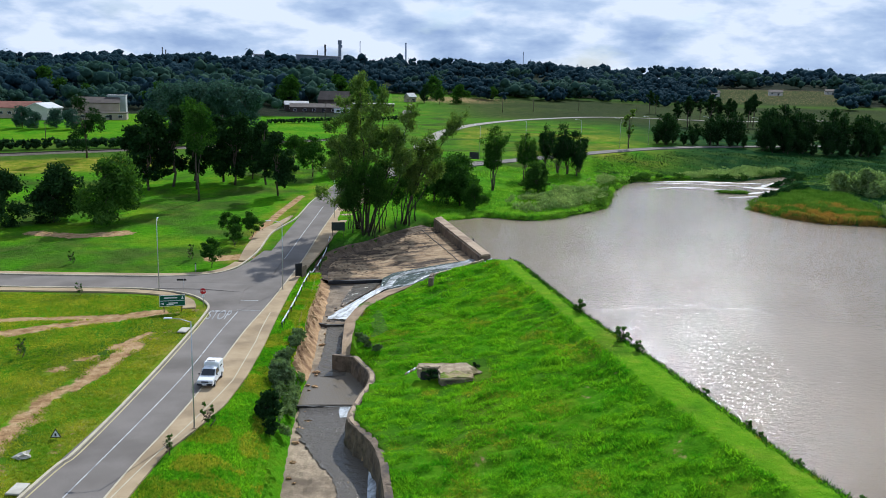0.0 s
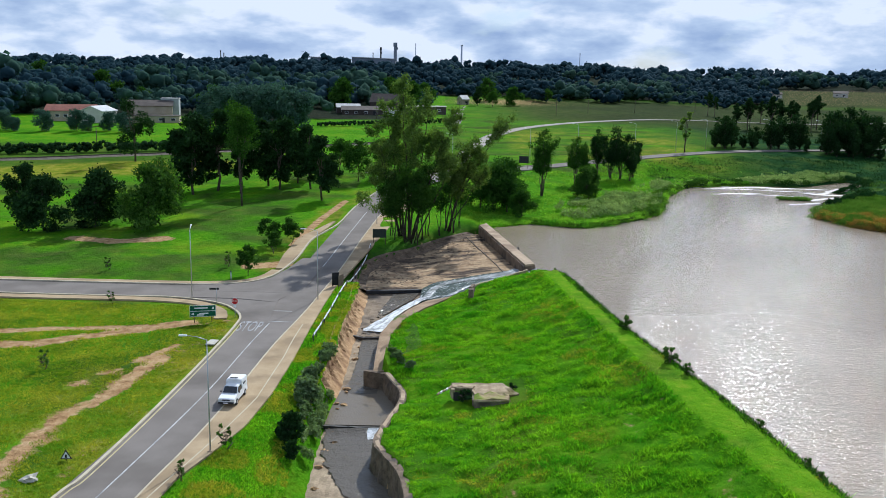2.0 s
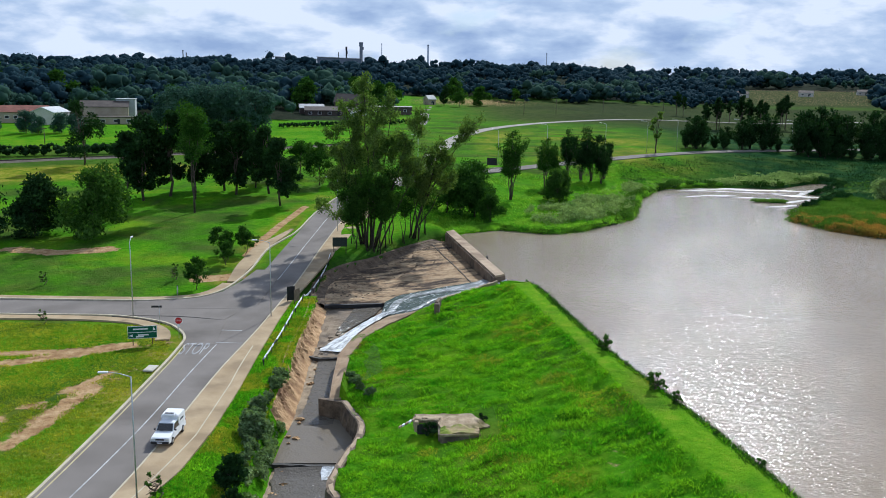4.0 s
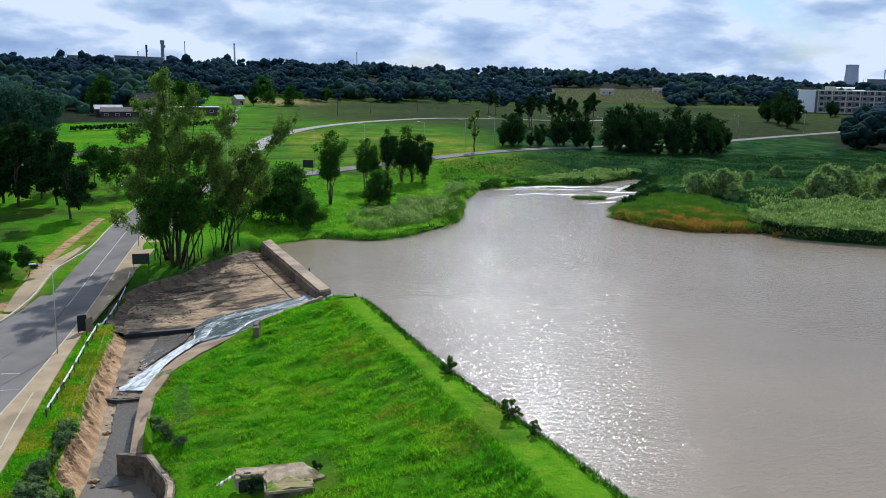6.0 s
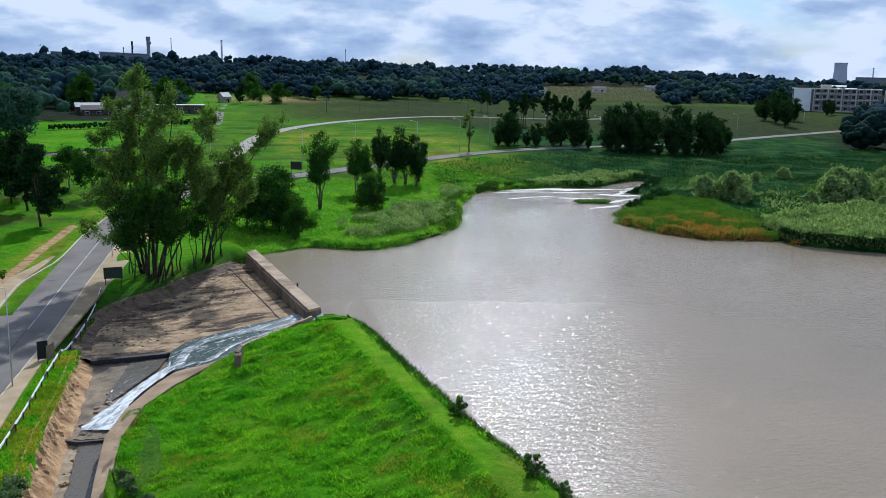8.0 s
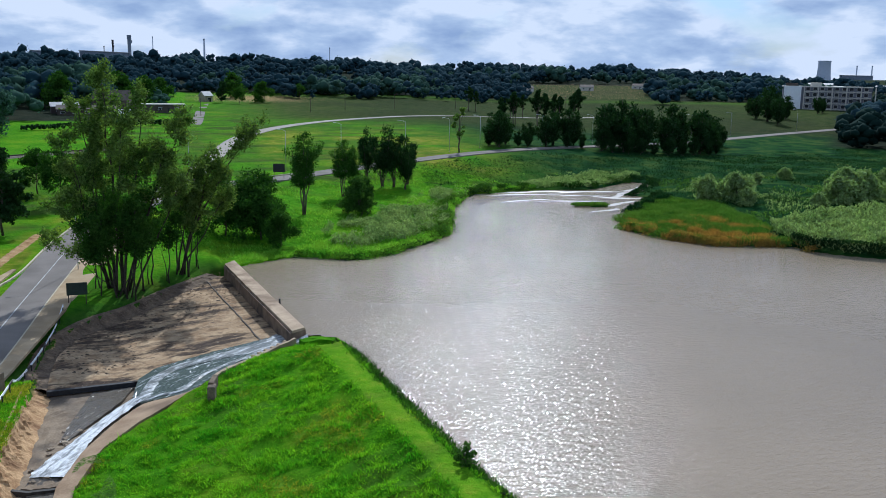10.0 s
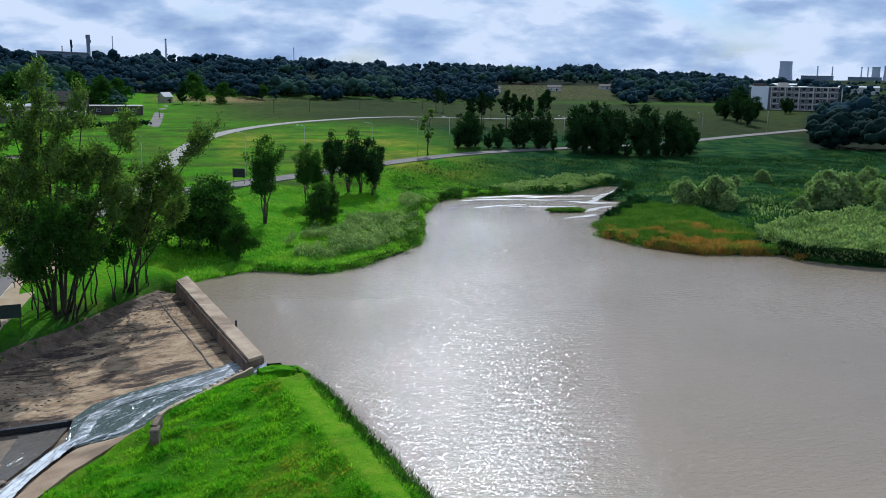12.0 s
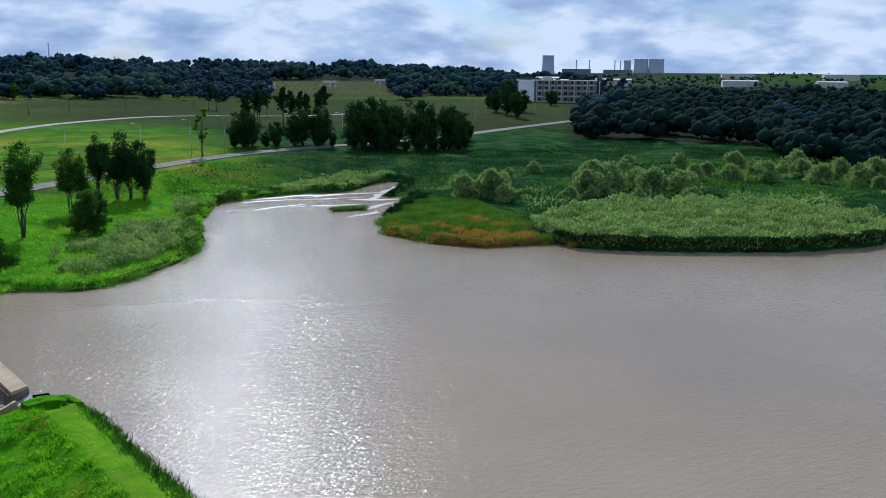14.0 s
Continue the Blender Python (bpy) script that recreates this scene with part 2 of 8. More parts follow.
GRASS = ground_material()
LAKE = water_material("lake_water", (0.295, 0.231, 0.158), 0.09, [(1.1, 1.7, 0.084), (3.4, 1.7, 0.053)], spec=0.19)
STREAM = water_material("stream_water", (0.15, 0.128, 0.10), 0.12, [(1.2, 1.0, 0.14), (5.0, 1.0, 0.06)], spec=0.4)
POOL = water_material("pool_water", (0.215, 0.178, 0.132), 0.1, [(1.0, 1.0, 0.06), (4.0, 1.0, 0.03)], spec=0.25)
WHITEWATER = water_material("white_water", (0.20, 0.205, 0.195), 0.3, [(2.5, 1.0, 0.09)], foam=0.235, flow=62)
CHUTE_FOAM = water_material("chute_foam", (0.17, 0.18, 0.165), 0.3, [(2.5, 1.0, 0.08)], foam=0.145, flow=33)
SHEET_WATER = water_material("sheet_water", (0.11, 0.135, 0.115), 0.16, [(0.7, 1.0, 0.06), (3.5, 1.0, 0.04)], foam=0.075, flow=33)
ASPHALT = material("asphalt", (0.176, 0.154, 0.132), (0.232, 0.204, 0.177), 0.25, 25, 0.95, 0.25, 0.01, c=(0.15, 0.131, 0.112), spec=0.12)
PAVING = material("paved_verge", (0.35, 0.255, 0.145), (0.46, 0.35, 0.215), 0.5, 9, 0.95, 0.3, 0.02, c=(0.29, 0.215, 0.13), spec=0.1)
KERB = material("kerb_concrete", (0.42, 0.36, 0.25), (0.55, 0.48, 0.34), 0.8, 14, 0.9, 0.2, 0.01)
KERB_YELLOW = material("yellow_line", (0.42, 0.35, 0.17), (0.52, 0.45, 0.25), 0.8, 20, 0.8, 0.1, 0.01)
PAINT = material("road_paint", (0.34, 0.335, 0.32), (0.54, 0.53, 0.51), 1.2, 30, 0.7, 0.1, 0.005, c=(0.24, 0.235, 0.23))
WORN = material("worn_road_paint", (0.22, 0.215, 0.21), (0.42, 0.42, 0.41), 1.5, 9, 0.8, 0.1, 0.005, c=(0.19, 0.185, 0.18))
CONCRETE = material("weathered_concrete", (0.20, 0.15, 0.10), (0.44, 0.35, 0.245), 0.45, 3.5, 0.92, 0.6, 0.08, c=(0.075, 0.058, 0.045))
def apron_material():
    """Water-stained spillway concrete: streaks along the flow, dark blotches, pale scour."""
    m = bpy.data.materials.new("stained_spillway_concrete")
    m.use_nodes = True
    nt = m.node_tree
    p = nt.nodes["Principled BSDF"]
    p.inputs["Roughness"].default_value, p.inputs["Specular IOR Level"].default_value = 0.9, 0.1
    co = nt.nodes.new("ShaderNodeTexCoord")
    colour = None
    layers = ((0.55, (1, 1, 1), (0.36, 0.64), (0.225, 0.142, 0.076), (0.48, 0.345, 0.200)), (0.22, (0.5, 1.4, 1), (0.48, 0.57), None, (0.060, 0.042, 0.030)),
              (1.4, (0.35, 1.8, 1), (0.55, 0.66), None, (0.11, 0.08, 0.058)), (3.0, (1, 1, 1), (0.62, 0.70), None, (0.54, 0.45, 0.33)))
    for scale, stretch, (lo, hi), a, b in layers:
        mp = nt.nodes.new("ShaderNodeMapping")
        mp.inputs["Scale"].default_value = stretch
        mp.inputs["Rotation"].default_value = (0, 0, radians(-15))
        nt.links.new(co.outputs["Object"], mp.inputs["Vector"])
        n = nt.nodes.new("ShaderNodeTexNoise")
        n.inputs["Scale"].default_value, n.inputs["Detail"].default_value, n.inputs["Roughness"].default_value, n.inputs["Distortion"].default_value = scale, 10.0, 0.68, 0.4
        nt.links.new(mp.outputs[0], n.inputs["Vector"])
        r = nt.nodes.new("ShaderNodeValToRGB")
        r.color_ramp.elements[0].position, r.color_ramp.elements[1].position = lo, hi
        nt.links.new(n.outputs["Fac"], r.inputs["Fac"])
        if a:
            r.color_ramp.elements[0].color, r.color_ramp.elements[1].color = (*a, 1), (*b, 1)
            colour = r.outputs["Color"]
            bp = nt.nodes.new("ShaderNodeBump")
            bp.inputs["Strength"].default_value, bp.inputs["Distance"].default_value = 0.6, 0.12
            nt.links.new(n.outputs["Fac"], bp.inputs["Height"])
            nt.links.new(bp.outputs[0], p.inputs["Normal"])
        else:
            x = nt.nodes.new("ShaderNodeMix"); x.data_type = "RGBA"
            x.inputs["B"].default_value = (*b, 1)
            nt.links.new(r.outputs["Color"], x.inputs["Factor"])
            nt.links.new(colour, x.inputs["A"])
            colour = x.outputs["Result"]
    nt.links.new(colour, p.inputs["Base Color"])
    return m


APRON = apron_material()
CONCRETE_TOP = material("walkway_concrete", (0.31, 0.222, 0.140), (0.46, 0.345, 0.225), 0.7, 10, 0.9, 0.3, 0.02, c=(0.22, 0.15, 0.09))
SILT = material("channel_silt", (0.175, 0.127, 0.082), (0.29, 0.22, 0.145), 0.5, 5, 0.9, 0.6, 0.10, c=(0.10, 0.08, 0.062))
SHELF_SILT = material("pale_channel_silt", (0.25, 0.185, 0.115), (0.41, 0.315, 0.205), 0.6, 5, 0.9, 0.6, 0.10, c=(0.15, 0.11, 0.07))
WALL_STONE = material("stone_wall", (0.095, 0.069, 0.046), (0.225, 0.165, 0.11), 1.4, 8, 0.93, 0.8, 0.1, c=(0.075, 0.06, 0.05))
CLIFF = material("eroded_earth", (0.29, 0.165, 0.072), (0.54, 0.35, 0.175), 0.8, 5, 0.95, 0.9, 0.2, c=(0.20, 0.105, 0.048))
DARK = material("dark_steel", (0.016, 0.016, 0.018), (0.03, 0.03, 0.032), 3, 20, 0.6, 0.1, 0.01)
STEEL = material("galvanised_steel", (0.42, 0.43, 0.43), (0.55, 0.56, 0.56), 3, 20, 0.45, 0.05, 0.005, metal=0.6)
WHITE = material("white_paint", (0.74, 0.74, 0.73), (0.84, 0.84, 0.83), 0.6, 12, 0.55, 0.05, 0.005)
BARK = material("bark", (0.055, 0.042, 0.030), (0.13, 0.10, 0.075), 1.5, 9, 0.95, 0.8, 0.05)
DARK_BARK = material("dark_bark", (0.026, 0.020, 0.015), (0.066, 0.052, 0.039), 1.5, 9, 0.95, 0.8, 0.05)


def leaf(name, a, b, glow=(1.0, 1.15, 0.35), spread=0.35):
    return material(name, a, b, 0.25, 2.0, 0.9, 0.0, c=None, spec=0.02, per_island=spread, through_light=glow)


LEAF_EUC = leaf("gum_leaves", (0.034, 0.066, 0.016), (0.088, 0.125, 0.036), (1.0, 1.1, 0.35), 0.45)
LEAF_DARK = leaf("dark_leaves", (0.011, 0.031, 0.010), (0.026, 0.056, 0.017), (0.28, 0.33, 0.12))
LEAF_MID = leaf("green_leaves", (0.017, 0.050, 0.008), (0.044, 0.094, 0.015), (0.45, 0.55, 0.15))
LEAF_WILLOW = leaf("willow_leaves", (0.026, 0.062, 0.011), (0.056, 0.108, 0.020), (0.6, 0.7, 0.22))
# far leaf colours are pushed to blue, painting distance haze into them
LEAF_FAR = material("hazed_woodland_leaves", (0.014, 0.034, 0.042), (0.026, 0.052, 0.062), 0.04, 0.3, 0.95, 0.0, 0.5, spec=0.02, per_island=0.07, through_light=(0.5, 0.55, 0.55))
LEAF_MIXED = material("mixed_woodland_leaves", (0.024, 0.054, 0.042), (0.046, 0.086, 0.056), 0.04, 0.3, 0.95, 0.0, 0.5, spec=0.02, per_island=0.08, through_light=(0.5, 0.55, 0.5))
# darker copy: cloud shadow on the woods beyond the marsh, put into the colour
LEAF_DEEP = material("shaded_woodland_leaves", (0.009, 0.022, 0.017), (0.017, 0.036, 0.028), 0.04, 0.3, 0.95, 0.0, 0.5, spec=0.02, per_island=0.1)
LEAF_BLUE = leaf("blue_green_leaves", (0.026, 0.056, 0.040), (0.055, 0.098, 0.066), (0.4, 0.45, 0.4), 0.3)
LEAF_GREY = leaf("grey_green_leaves", (0.088, 0.138, 0.056), (0.17, 0.22, 0.098), (0.45, 0.5, 0.22), 0.45)
LUSH = leaf("lush_grass_blades", (0.055, 0.165, 0.012), (0.15, 0.265, 0.03), (0.9, 0.95, 0.25), 0.5)
REED = leaf("reed_blades", (0.040, 0.105, 0.014), (0.105, 0.175, 0.030), (0.5, 0.55, 0.18), 0.5)
# sedge kept very dark: the cloud shadow over the marsh is in its colour
SEDGE = leaf("shaded_sedge_blades", (0.008, 0.034, 0.013), (0.028, 0.060, 0.018), (0.3, 0.35, 0.12), 0.55)
REED_GREY = leaf("grey_reed_blades", (0.105, 0.158, 0.056), (0.205, 0.25, 0.094), (0.6, 0.68, 0.34), 0.5)
LEAF_PALE = leaf("pale_willow_leaves", (0.105, 0.155, 0.058), (0.195, 0.245, 0.10), (0.65, 0.72, 0.34), 0.4)
REED_RUST = leaf("rusty_reed_blades", (0.17, 0.13, 0.03), (0.34, 0.18, 0.045), (0.5, 0.5, 0.2), 0.5)
BLADE = leaf("grass_blades", (0.040, 0.163, 0.003), (0.135, 0.268, 0.006), (0.98, 1.0, 0.18), 0.5)
MOWN_BLADE = leaf("mown_grass_blades", (0.085, 0.225, 0.005), (0.19, 0.31, 0.012), (1.0, 1.0, 0.2), 0.3)
FIELD_BLADE = leaf("field_grass_blades", (0.078, 0.155, 0.006), (0.25, 0.245, 0.024), (0.9, 0.85, 0.22), 0.35)


# ---------- mesh helpers ----------
def make(name, verts, faces, mat, parent=None, label="", smooth=False):
    me = bpy.data.meshes.new(name)
    me.from_pydata([tuple(v) for v in verts], [], [tuple(f) for f in faces])
    if mat:
        me.materials.append(mat)
    if smooth:
        me.polygons.foreach_set("use_smooth", [True] * len(me.polygons))
    me.update()
    ob = new(name, me)
    if parent:
        ob.parent = parent
    if label:
        ob["label"] = label
    return ob


def part(name, bm, mat, parent, label="", smooth=False):
    me = bpy.data.meshes.new(name)
    bmesh.ops.recalc_face_normals(bm, faces=bm.faces)
    bm.to_mesh(me)
    bm.free()
    me.materials.append(mat)
    if smooth:
        me.polygons.foreach_set("use_smooth", [True] * len(me.polygons))
    ob = new(name, me)
    if parent:
        ob.parent = parent
    if label:
        ob["label"] = label
    return ob


def base(name, x, y, z, turn=0.0, scale=1.0):
    ob = new(name)
    ob.matrix_basis = pose(x, y, z, 0, 0, turn) @ Matrix.Scale(scale, 4)
    ob.empty_display_size = 0.2
    return ob


def box(bm, cx, cy, cz, sx, sy, sz, turn=0.0, bevel=0.0):
    m = pose(cx, cy, cz, 0, 0, turn) @ Matrix.Diagonal((sx, sy, sz, 1))
    made = bmesh.ops.create_cube(bm, size=1.0, matrix=m)
    if bevel:
        es = list({e for v in made["verts"] for e in v.link_edges})
        bmesh.ops.bevel(bm, geom=es, offset=bevel, segments=1, affect="EDGES")
    return bm


def boxed(*args, **kw):
    return box(bmesh.new(), *args, **kw)


def tube_data(pts, radii, n=7):
    """Vertices and faces of a tapered tube through the points."""
    vs, fs = [], []
    pts = [Vector(p) for p in pts]
    for i, (p, r) in enumerate(zip(pts, radii)):
        d = (pts[min(i + 1, len(pts) - 1)] - pts[max(i - 1, 0)]).normalized()
        a = d.orthogonal().normalized()
        b = d.cross(a)
        for k in range(n):
            t = 2 * math.pi * k / n
            vs.append(p + (math.cos(t) * a + math.sin(t) * b) * float(r))
    for i in range(len(pts) - 1):
        for k in range(n):
            k2 = (k + 1) % n
            fs.append((i * n + k, i * n + k2, (i + 1) * n + k2, (i + 1) * n + k))
    fs.append(tuple(range((len(pts) - 1) * n, len(pts) * n)))
    fs.append(tuple(reversed(range(n))))
    return vs, fs


def tube(name, pts, radii, mat, parent=None, n=7, label=""):
    vs, fs = tube_data(pts, radii, n)
    return make(name, vs, fs, mat, parent, label, smooth=True)


def prism(bm, outline, axis, lo, hi):
    """A flat outline drawn out along one axis: 'x' takes (y, z) points, 'y' takes (x, z), 'z' takes (x, y)."""
    def at(p, q):
        return {"x": (q, p[0], p[1]), "y": (p[0], q, p[1]), "z": (p[0], p[1], q)}[axis]
    a = [bm.verts.new(at(p, lo)) for p in outline]
    b = [bm.verts.new(at(p, hi)) for p in outline]
    bm.faces.new(a)
    bm.faces.new(list(reversed(b)))
    for i in range(len(a)):
        j = (i + 1) % len(a)
        bm.faces.new((a[j], a[i], b[i], b[j]))
    return bm


# ---------- lie of the land ----------
def step(a, b, v):
    t = np.clip((v - a) / (b - a), 0, 1)
    return t * t * (3 - 2 * t)


def lines(points, closed=False):
    p = np.array(points, float)
    q = np.roll(p, -1, 0) if closed else p[1:]
    return (p if closed else p[:-1]), q


def away(x, y, points, closed=False):
    """Distance from each place to a polyline."""
    a, b = lines(points, closed)
    best = np.full(np.shape(x), 1e9)
    for (ax, ay), (bx, by) in zip(a[:, :2], b[:, :2]):
        dx, dy = bx - ax, by - ay
        t = np.clip(((x - ax) * dx + (y - ay) * dy) / (dx * dx + dy * dy + 1e-12), 0, 1)
        best = np.minimum(best, np.hypot(x - ax - t * dx, y - ay - t * dy))
    return best


def inside(x, y, points):
    a, b = lines(points, True)
    n = np.zeros(np.shape(x), bool)
    for (ax, ay), (bx, by) in zip(a, b):
        crosses = (ay > y) != (by > y)
        n ^= crosses & (x < (bx - ax) * (y - ay) / (by - ay + 1e-12) + ax)
    return n


def bumps(x, y, size, seed=0):
    """Smooth random humps of about that size, between -1 and 1."""
    x, y = np.asarray(x, float) / size, np.asarray(y, float) / size
    i, j = np.floor(x).astype(np.int64), np.floor(y).astype(np.int64)
    u, v = x - i, y - j
    u, v = u * u * (3 - 2 * u), v * v * (3 - 2 * v)

    def corner(a, b):
        h = (a * 374761393 + b * 668265263 + seed * 974634777) & 0xFFFFFFFF
        h = ((h ^ (h >> 13)) * 1274126177) & 0xFFFFFFFF
        return ((h ^ (h >> 16)) & 0xFFFF) / 32767.5 - 1
    return (corner(i, j) * (1 - u) + corner(i + 1, j) * u) * (1 - v) + (corner(i, j + 1) * (1 - u) + corner(i + 1, j + 1) * u) * v


CREST_W = [(16.2, 136.0), (17.3, 127), (19.5, 112), (21.6, 96.0), (22.9, 84.8), (24.1, 77), (25.4, 69.3), (26.7, 62.3), (28.3, 55.6), (32, 36), (37, 5), (45, -45), (51, -110)]
CREST_E = [(18.6, 137.0), (20.0, 125), (22.4, 106), (24.8, 94), (26.2, 87), (28.1, 75), (29.3, 66), (30.2, 60), (31.2, 55.6), (34.8, 36), (40, 5), (48, -45), (54, -110)]
SHORE = [(16.3, 146.6), (10.1, 185.6), (15, 189), (20, 192), (28, 188), (34, 190.5), (42, 198), (50, 209), (55, 225), (59.4, 240), (69.5, 260), (89, 267),
         (103, 265), (112, 272), (122, 280), (126, 276), (117, 262), (109, 253), (113, 245), (104, 237), (95, 226), (88, 216), (85, 207), (87.6, 197), (92.7, 188.5), (106, 185),
         (107, 180), (111, 175), (120, 168.3), (137, 159), (151, 156), (160, 156.5), (190, 150), (240, 120), (280, 60), (260, -60), (100, -130), (57, -112),
         (51, -45), (43, 5), (37.6, 36), (34, 55.6), (33, 60), (32.1, 66), (30.9, 75), (29, 87), (27.6, 94), (25.2, 106), (22.6, 125), (21, 138), (19, 145)]
ISLET = [(86.4, 237.9), (87.9, 236.9), (89.2, 237.1), (90.6, 236.1), (92.2, 236.5), (94.0, 235.6), (95.4, 236.3), (94.8, 237.4), (95.8, 238.3), (93.6, 238.6), (92.2, 239.7), (90.4, 238.9), (88.6, 239.6), (87.6, 238.4)]
CH_Y = [25, 50, 69, 79, 90, 94, 101, 110, 119, 127, 141.8]
CH_LEFT = [-9.2, -9.5, -9.8, -10.3, -10.5, -10.6, -10.4, -10.2, -10.4, -10.0, -10.2]
# top of the wall on the dam's side, from the south to the notch of the weir
WALL_TOP = [(0.6, 25, -3.4), (0.1, 50, -3.2), (-0.4, 66, -3.1), (-0.6, 69, -3.1), (-1.0, 73.7, -3.05), (-1.9, 77.5, -3.0), (-3.5, 81, -3.0), (-4.2, 83.2, -3.0), (-3.9, 86.3, -3.0),
            (-3.3, 89.6, -3.0), (-2.5, 93.1, -3.0), (-2.4, 96.5, -3.0), (-3.3, 99.4, -3.0), (-4.5, 102.8, -3.0)]
SLAB_OUT = [(-5.0, 104.0, -3.0), (-5.1, 110, -2.9), (-5.0, 118, -2.75), (-3.6, 125, -2.5), (-0.9, 129.5, -2.1), (2.4, 133.0, -1.5), (5.9, 136.8, -0.9), (10.2, 141.2, -0.5), (14.8, 145.2, 0.2)]
SLAB_IN = [(-6.2, 104.0, -3.15), (-6.4, 110, -3.05), (-6.5, 119, -2.95), (-5.3, 126, -3.0), (-3.2, 131.5, -2.85), (-1.0, 136.0, -2.72), (1.1, 136.3, -2.42), (3.4, 136.2, -2.08), (5.9, 139.2, -1.6), (8.3, 141.7, -1.2), (11.7, 143.1, -0.8), (14.2, 145.0, -0.5)]
CUT = [(x - 1.2, y) for x, y in zip(CH_LEFT, CH_Y)] + [(-11.4, 142.4), (-12.0, 148.4), (-12.0, 154), (-10.9, 160.2), (-7.8, 165.6), (-3.6, 170.2), (1.2, 177.8), (6.6, 186), (10, 186), (14.6, 146.6)] + [(x, y) for x, y, _ in reversed(SLAB_OUT)] + [(x, y) for x, y, _ in reversed(WALL_TOP)]

APRON_RIM = [(-11.4, 142.4), (-12.0, 148.4), (-12.0, 154), (-10.9, 160.2), (-7.8, 165.6), (-3.6, 170.2), (1.2, 177.8), (6.6, 186)]
ROAD = [(-36, -20), (-30.0, 20), (-25.0, 64.4), (-22.4, 90), (-21.4, 110), (-20.0, 130), (-18.3, 150), (-16.4, 180), (-14, 210), (-8, 235), (6, 254), (30, 272), (60, 296), (94, 319.5), (141, 347),
        (200, 381), (258, 415), (330, 455), (450, 520), (640, 600)]
SIDE_ROAD = [(-21, 132), (-27, 133.6), (-33.5, 133.9), (-45, 134.2), (-58, 134.6), (-95, 136.5), (-160, 141), (-300, 150)]
FAR_ROAD = [(-6, 236), (4, 275), (13, 330), (22, 372), (40, 412), (70, 448), (110, 480), (160, 505), (260, 540)]
WEST_Y = [-400, 125, 145, 160, 185, 210, 240, 270, 330, 440, 600, 700, 900, 1200, 1600, 2500, 5000]
WEST_Z = [-1.5, -1.5, -1.1, -0.5, 0.5, 1.3, 2.5, 4.0, 5.8, 8.3, 9.8, 13, 21, 31, 26, 8, 0]
EAST_Z = [0.6, 0.6, 0.6, 0.6, 0.6, 0.6, 0.7, 0.8, 1.2, 3.2, 7.5, 10, 17, 26, 22, 6, 0]


def land(x, y):
    """Height of the ground sheet (vectorised)."""
    x, y = np.asarray(x, float), np.asarray(y, float)
    east = step(70, 190, x - 0.10 * (y - 250))
    west_z, east_z = np.interp(y, WEST_Y, WEST_Z), np.interp(y, WEST_Y, EAST_Z)
    az = np.degrees(np.arctan2(x, np.maximum(y, 1)))
    low = step(24, 44, az) * step(500, 1000, np.hypot(x, y))
    h = west_z * (1 - east) + east_z * east
    h = h * (1 - low) + (np.minimum(h, 6.0 + 0 * h) + 20 * step(1150, 2500, np.hypot(x, y))) * low
    lake = inside(x, y, SHORE)
    d = away(x, y, SHORE, True)
    # gentle banks round the lake
    shore_side = (x > 8) & (y > 140)
    h = np.where(shore_side, 0.25 + (h - 0.25) * step(0, 45, d), h)
    h = h + (0.16 * bumps(x, y, 11, 3) + 0.10 * bumps(x, y, 3.2, 4)) * step(0, 6, d)
    # west bank of the channel
    edge = np.interp(y, CH_Y, CH_LEFT)
    fall = np.interp(y, [40, 92, 100, 108, 140], [2.3, 2.3, 1.6, 0.3, 0.2])
    h = np.where((x < edge + 1.5) & (x > -22) & (y < 146), h - fall * step(-17.0 + np.interp(y, [60, 85], [-1.5, 0.6]), edge - 0.3, x), h)
    # dam
    dw = away(x, y, CREST_W)
    west_of = x < np.interp(-y, [-p[1] for p in CREST_W], [p[0] for p in CREST_W])
    slope = np.interp(dw, [0, 0.35, 1.5, 8.5, 12, 18, 25, 40, 60], [2.2, 2.05, 1.35, -0.45, -1.05, -2.2, -2.95, -3.2, -3.2])
    slope = slope + (0.15 * bumps(x, y, 3.4, 1) + 0.27 * bumps(x, y * 1.5, 1.9, 2)) * step(0.3, 1.6, dw)
    right = (x > np.interp(y, [p[1] for p in WALL_TOP] + [p[1] for p in SLAB_OUT[1:]], [p[0] for p in WALL_TOP] + [p[0] for p in SLAB_OUT[1:]])) & (y < 147)
    crest = inside(x, y, CREST_W + list(reversed(CREST_E)))
    bank = (~lake) & (~crest) & (x > 15) & (y < 146) & ~west_of & (away(x, y, CREST_E) < 6)
    h = np.where(right & (west_of | (y > 134)) & (x < 60), slope, h)
    h = np.where(bank, np.clip(2.2 - 0.75 * away(x, y, CREST_E), 0.15, 2.2), h)
    h = np.where(crest, 2.2, h)
    h = np.where(lake, np.maximum(-2.0, -0.15 - 0.5 * d), h)
    islet = inside(x, y, ISLET)
    h = np.where(islet, 0.35, h)
    # roads lie on level beds
    dr = np.minimum(np.minimum(away(x, y, ROAD), away(x, y, SIDE_ROAD)), away(x, y, FAR_ROAD))
    bed = np.interp(y, WEST_Y, WEST_Z) * (1 - east) + np.maximum(np.interp(y, WEST_Y, EAST_Z), 2.5 + 0.008 * (y - 300)) * east
    k = 1 - step(5.5, 14, dr)
    h = np.where(x < edge - 1.0, h * (1 - k) + (bed - 0.12) * k, np.where(y > 200, h * (1 - k) + (bed - 0.12) * k, h))
    # the grass slopes down to the rim of the spillway
    rim = -2.2 + 1.2 * step(148, 186, y)
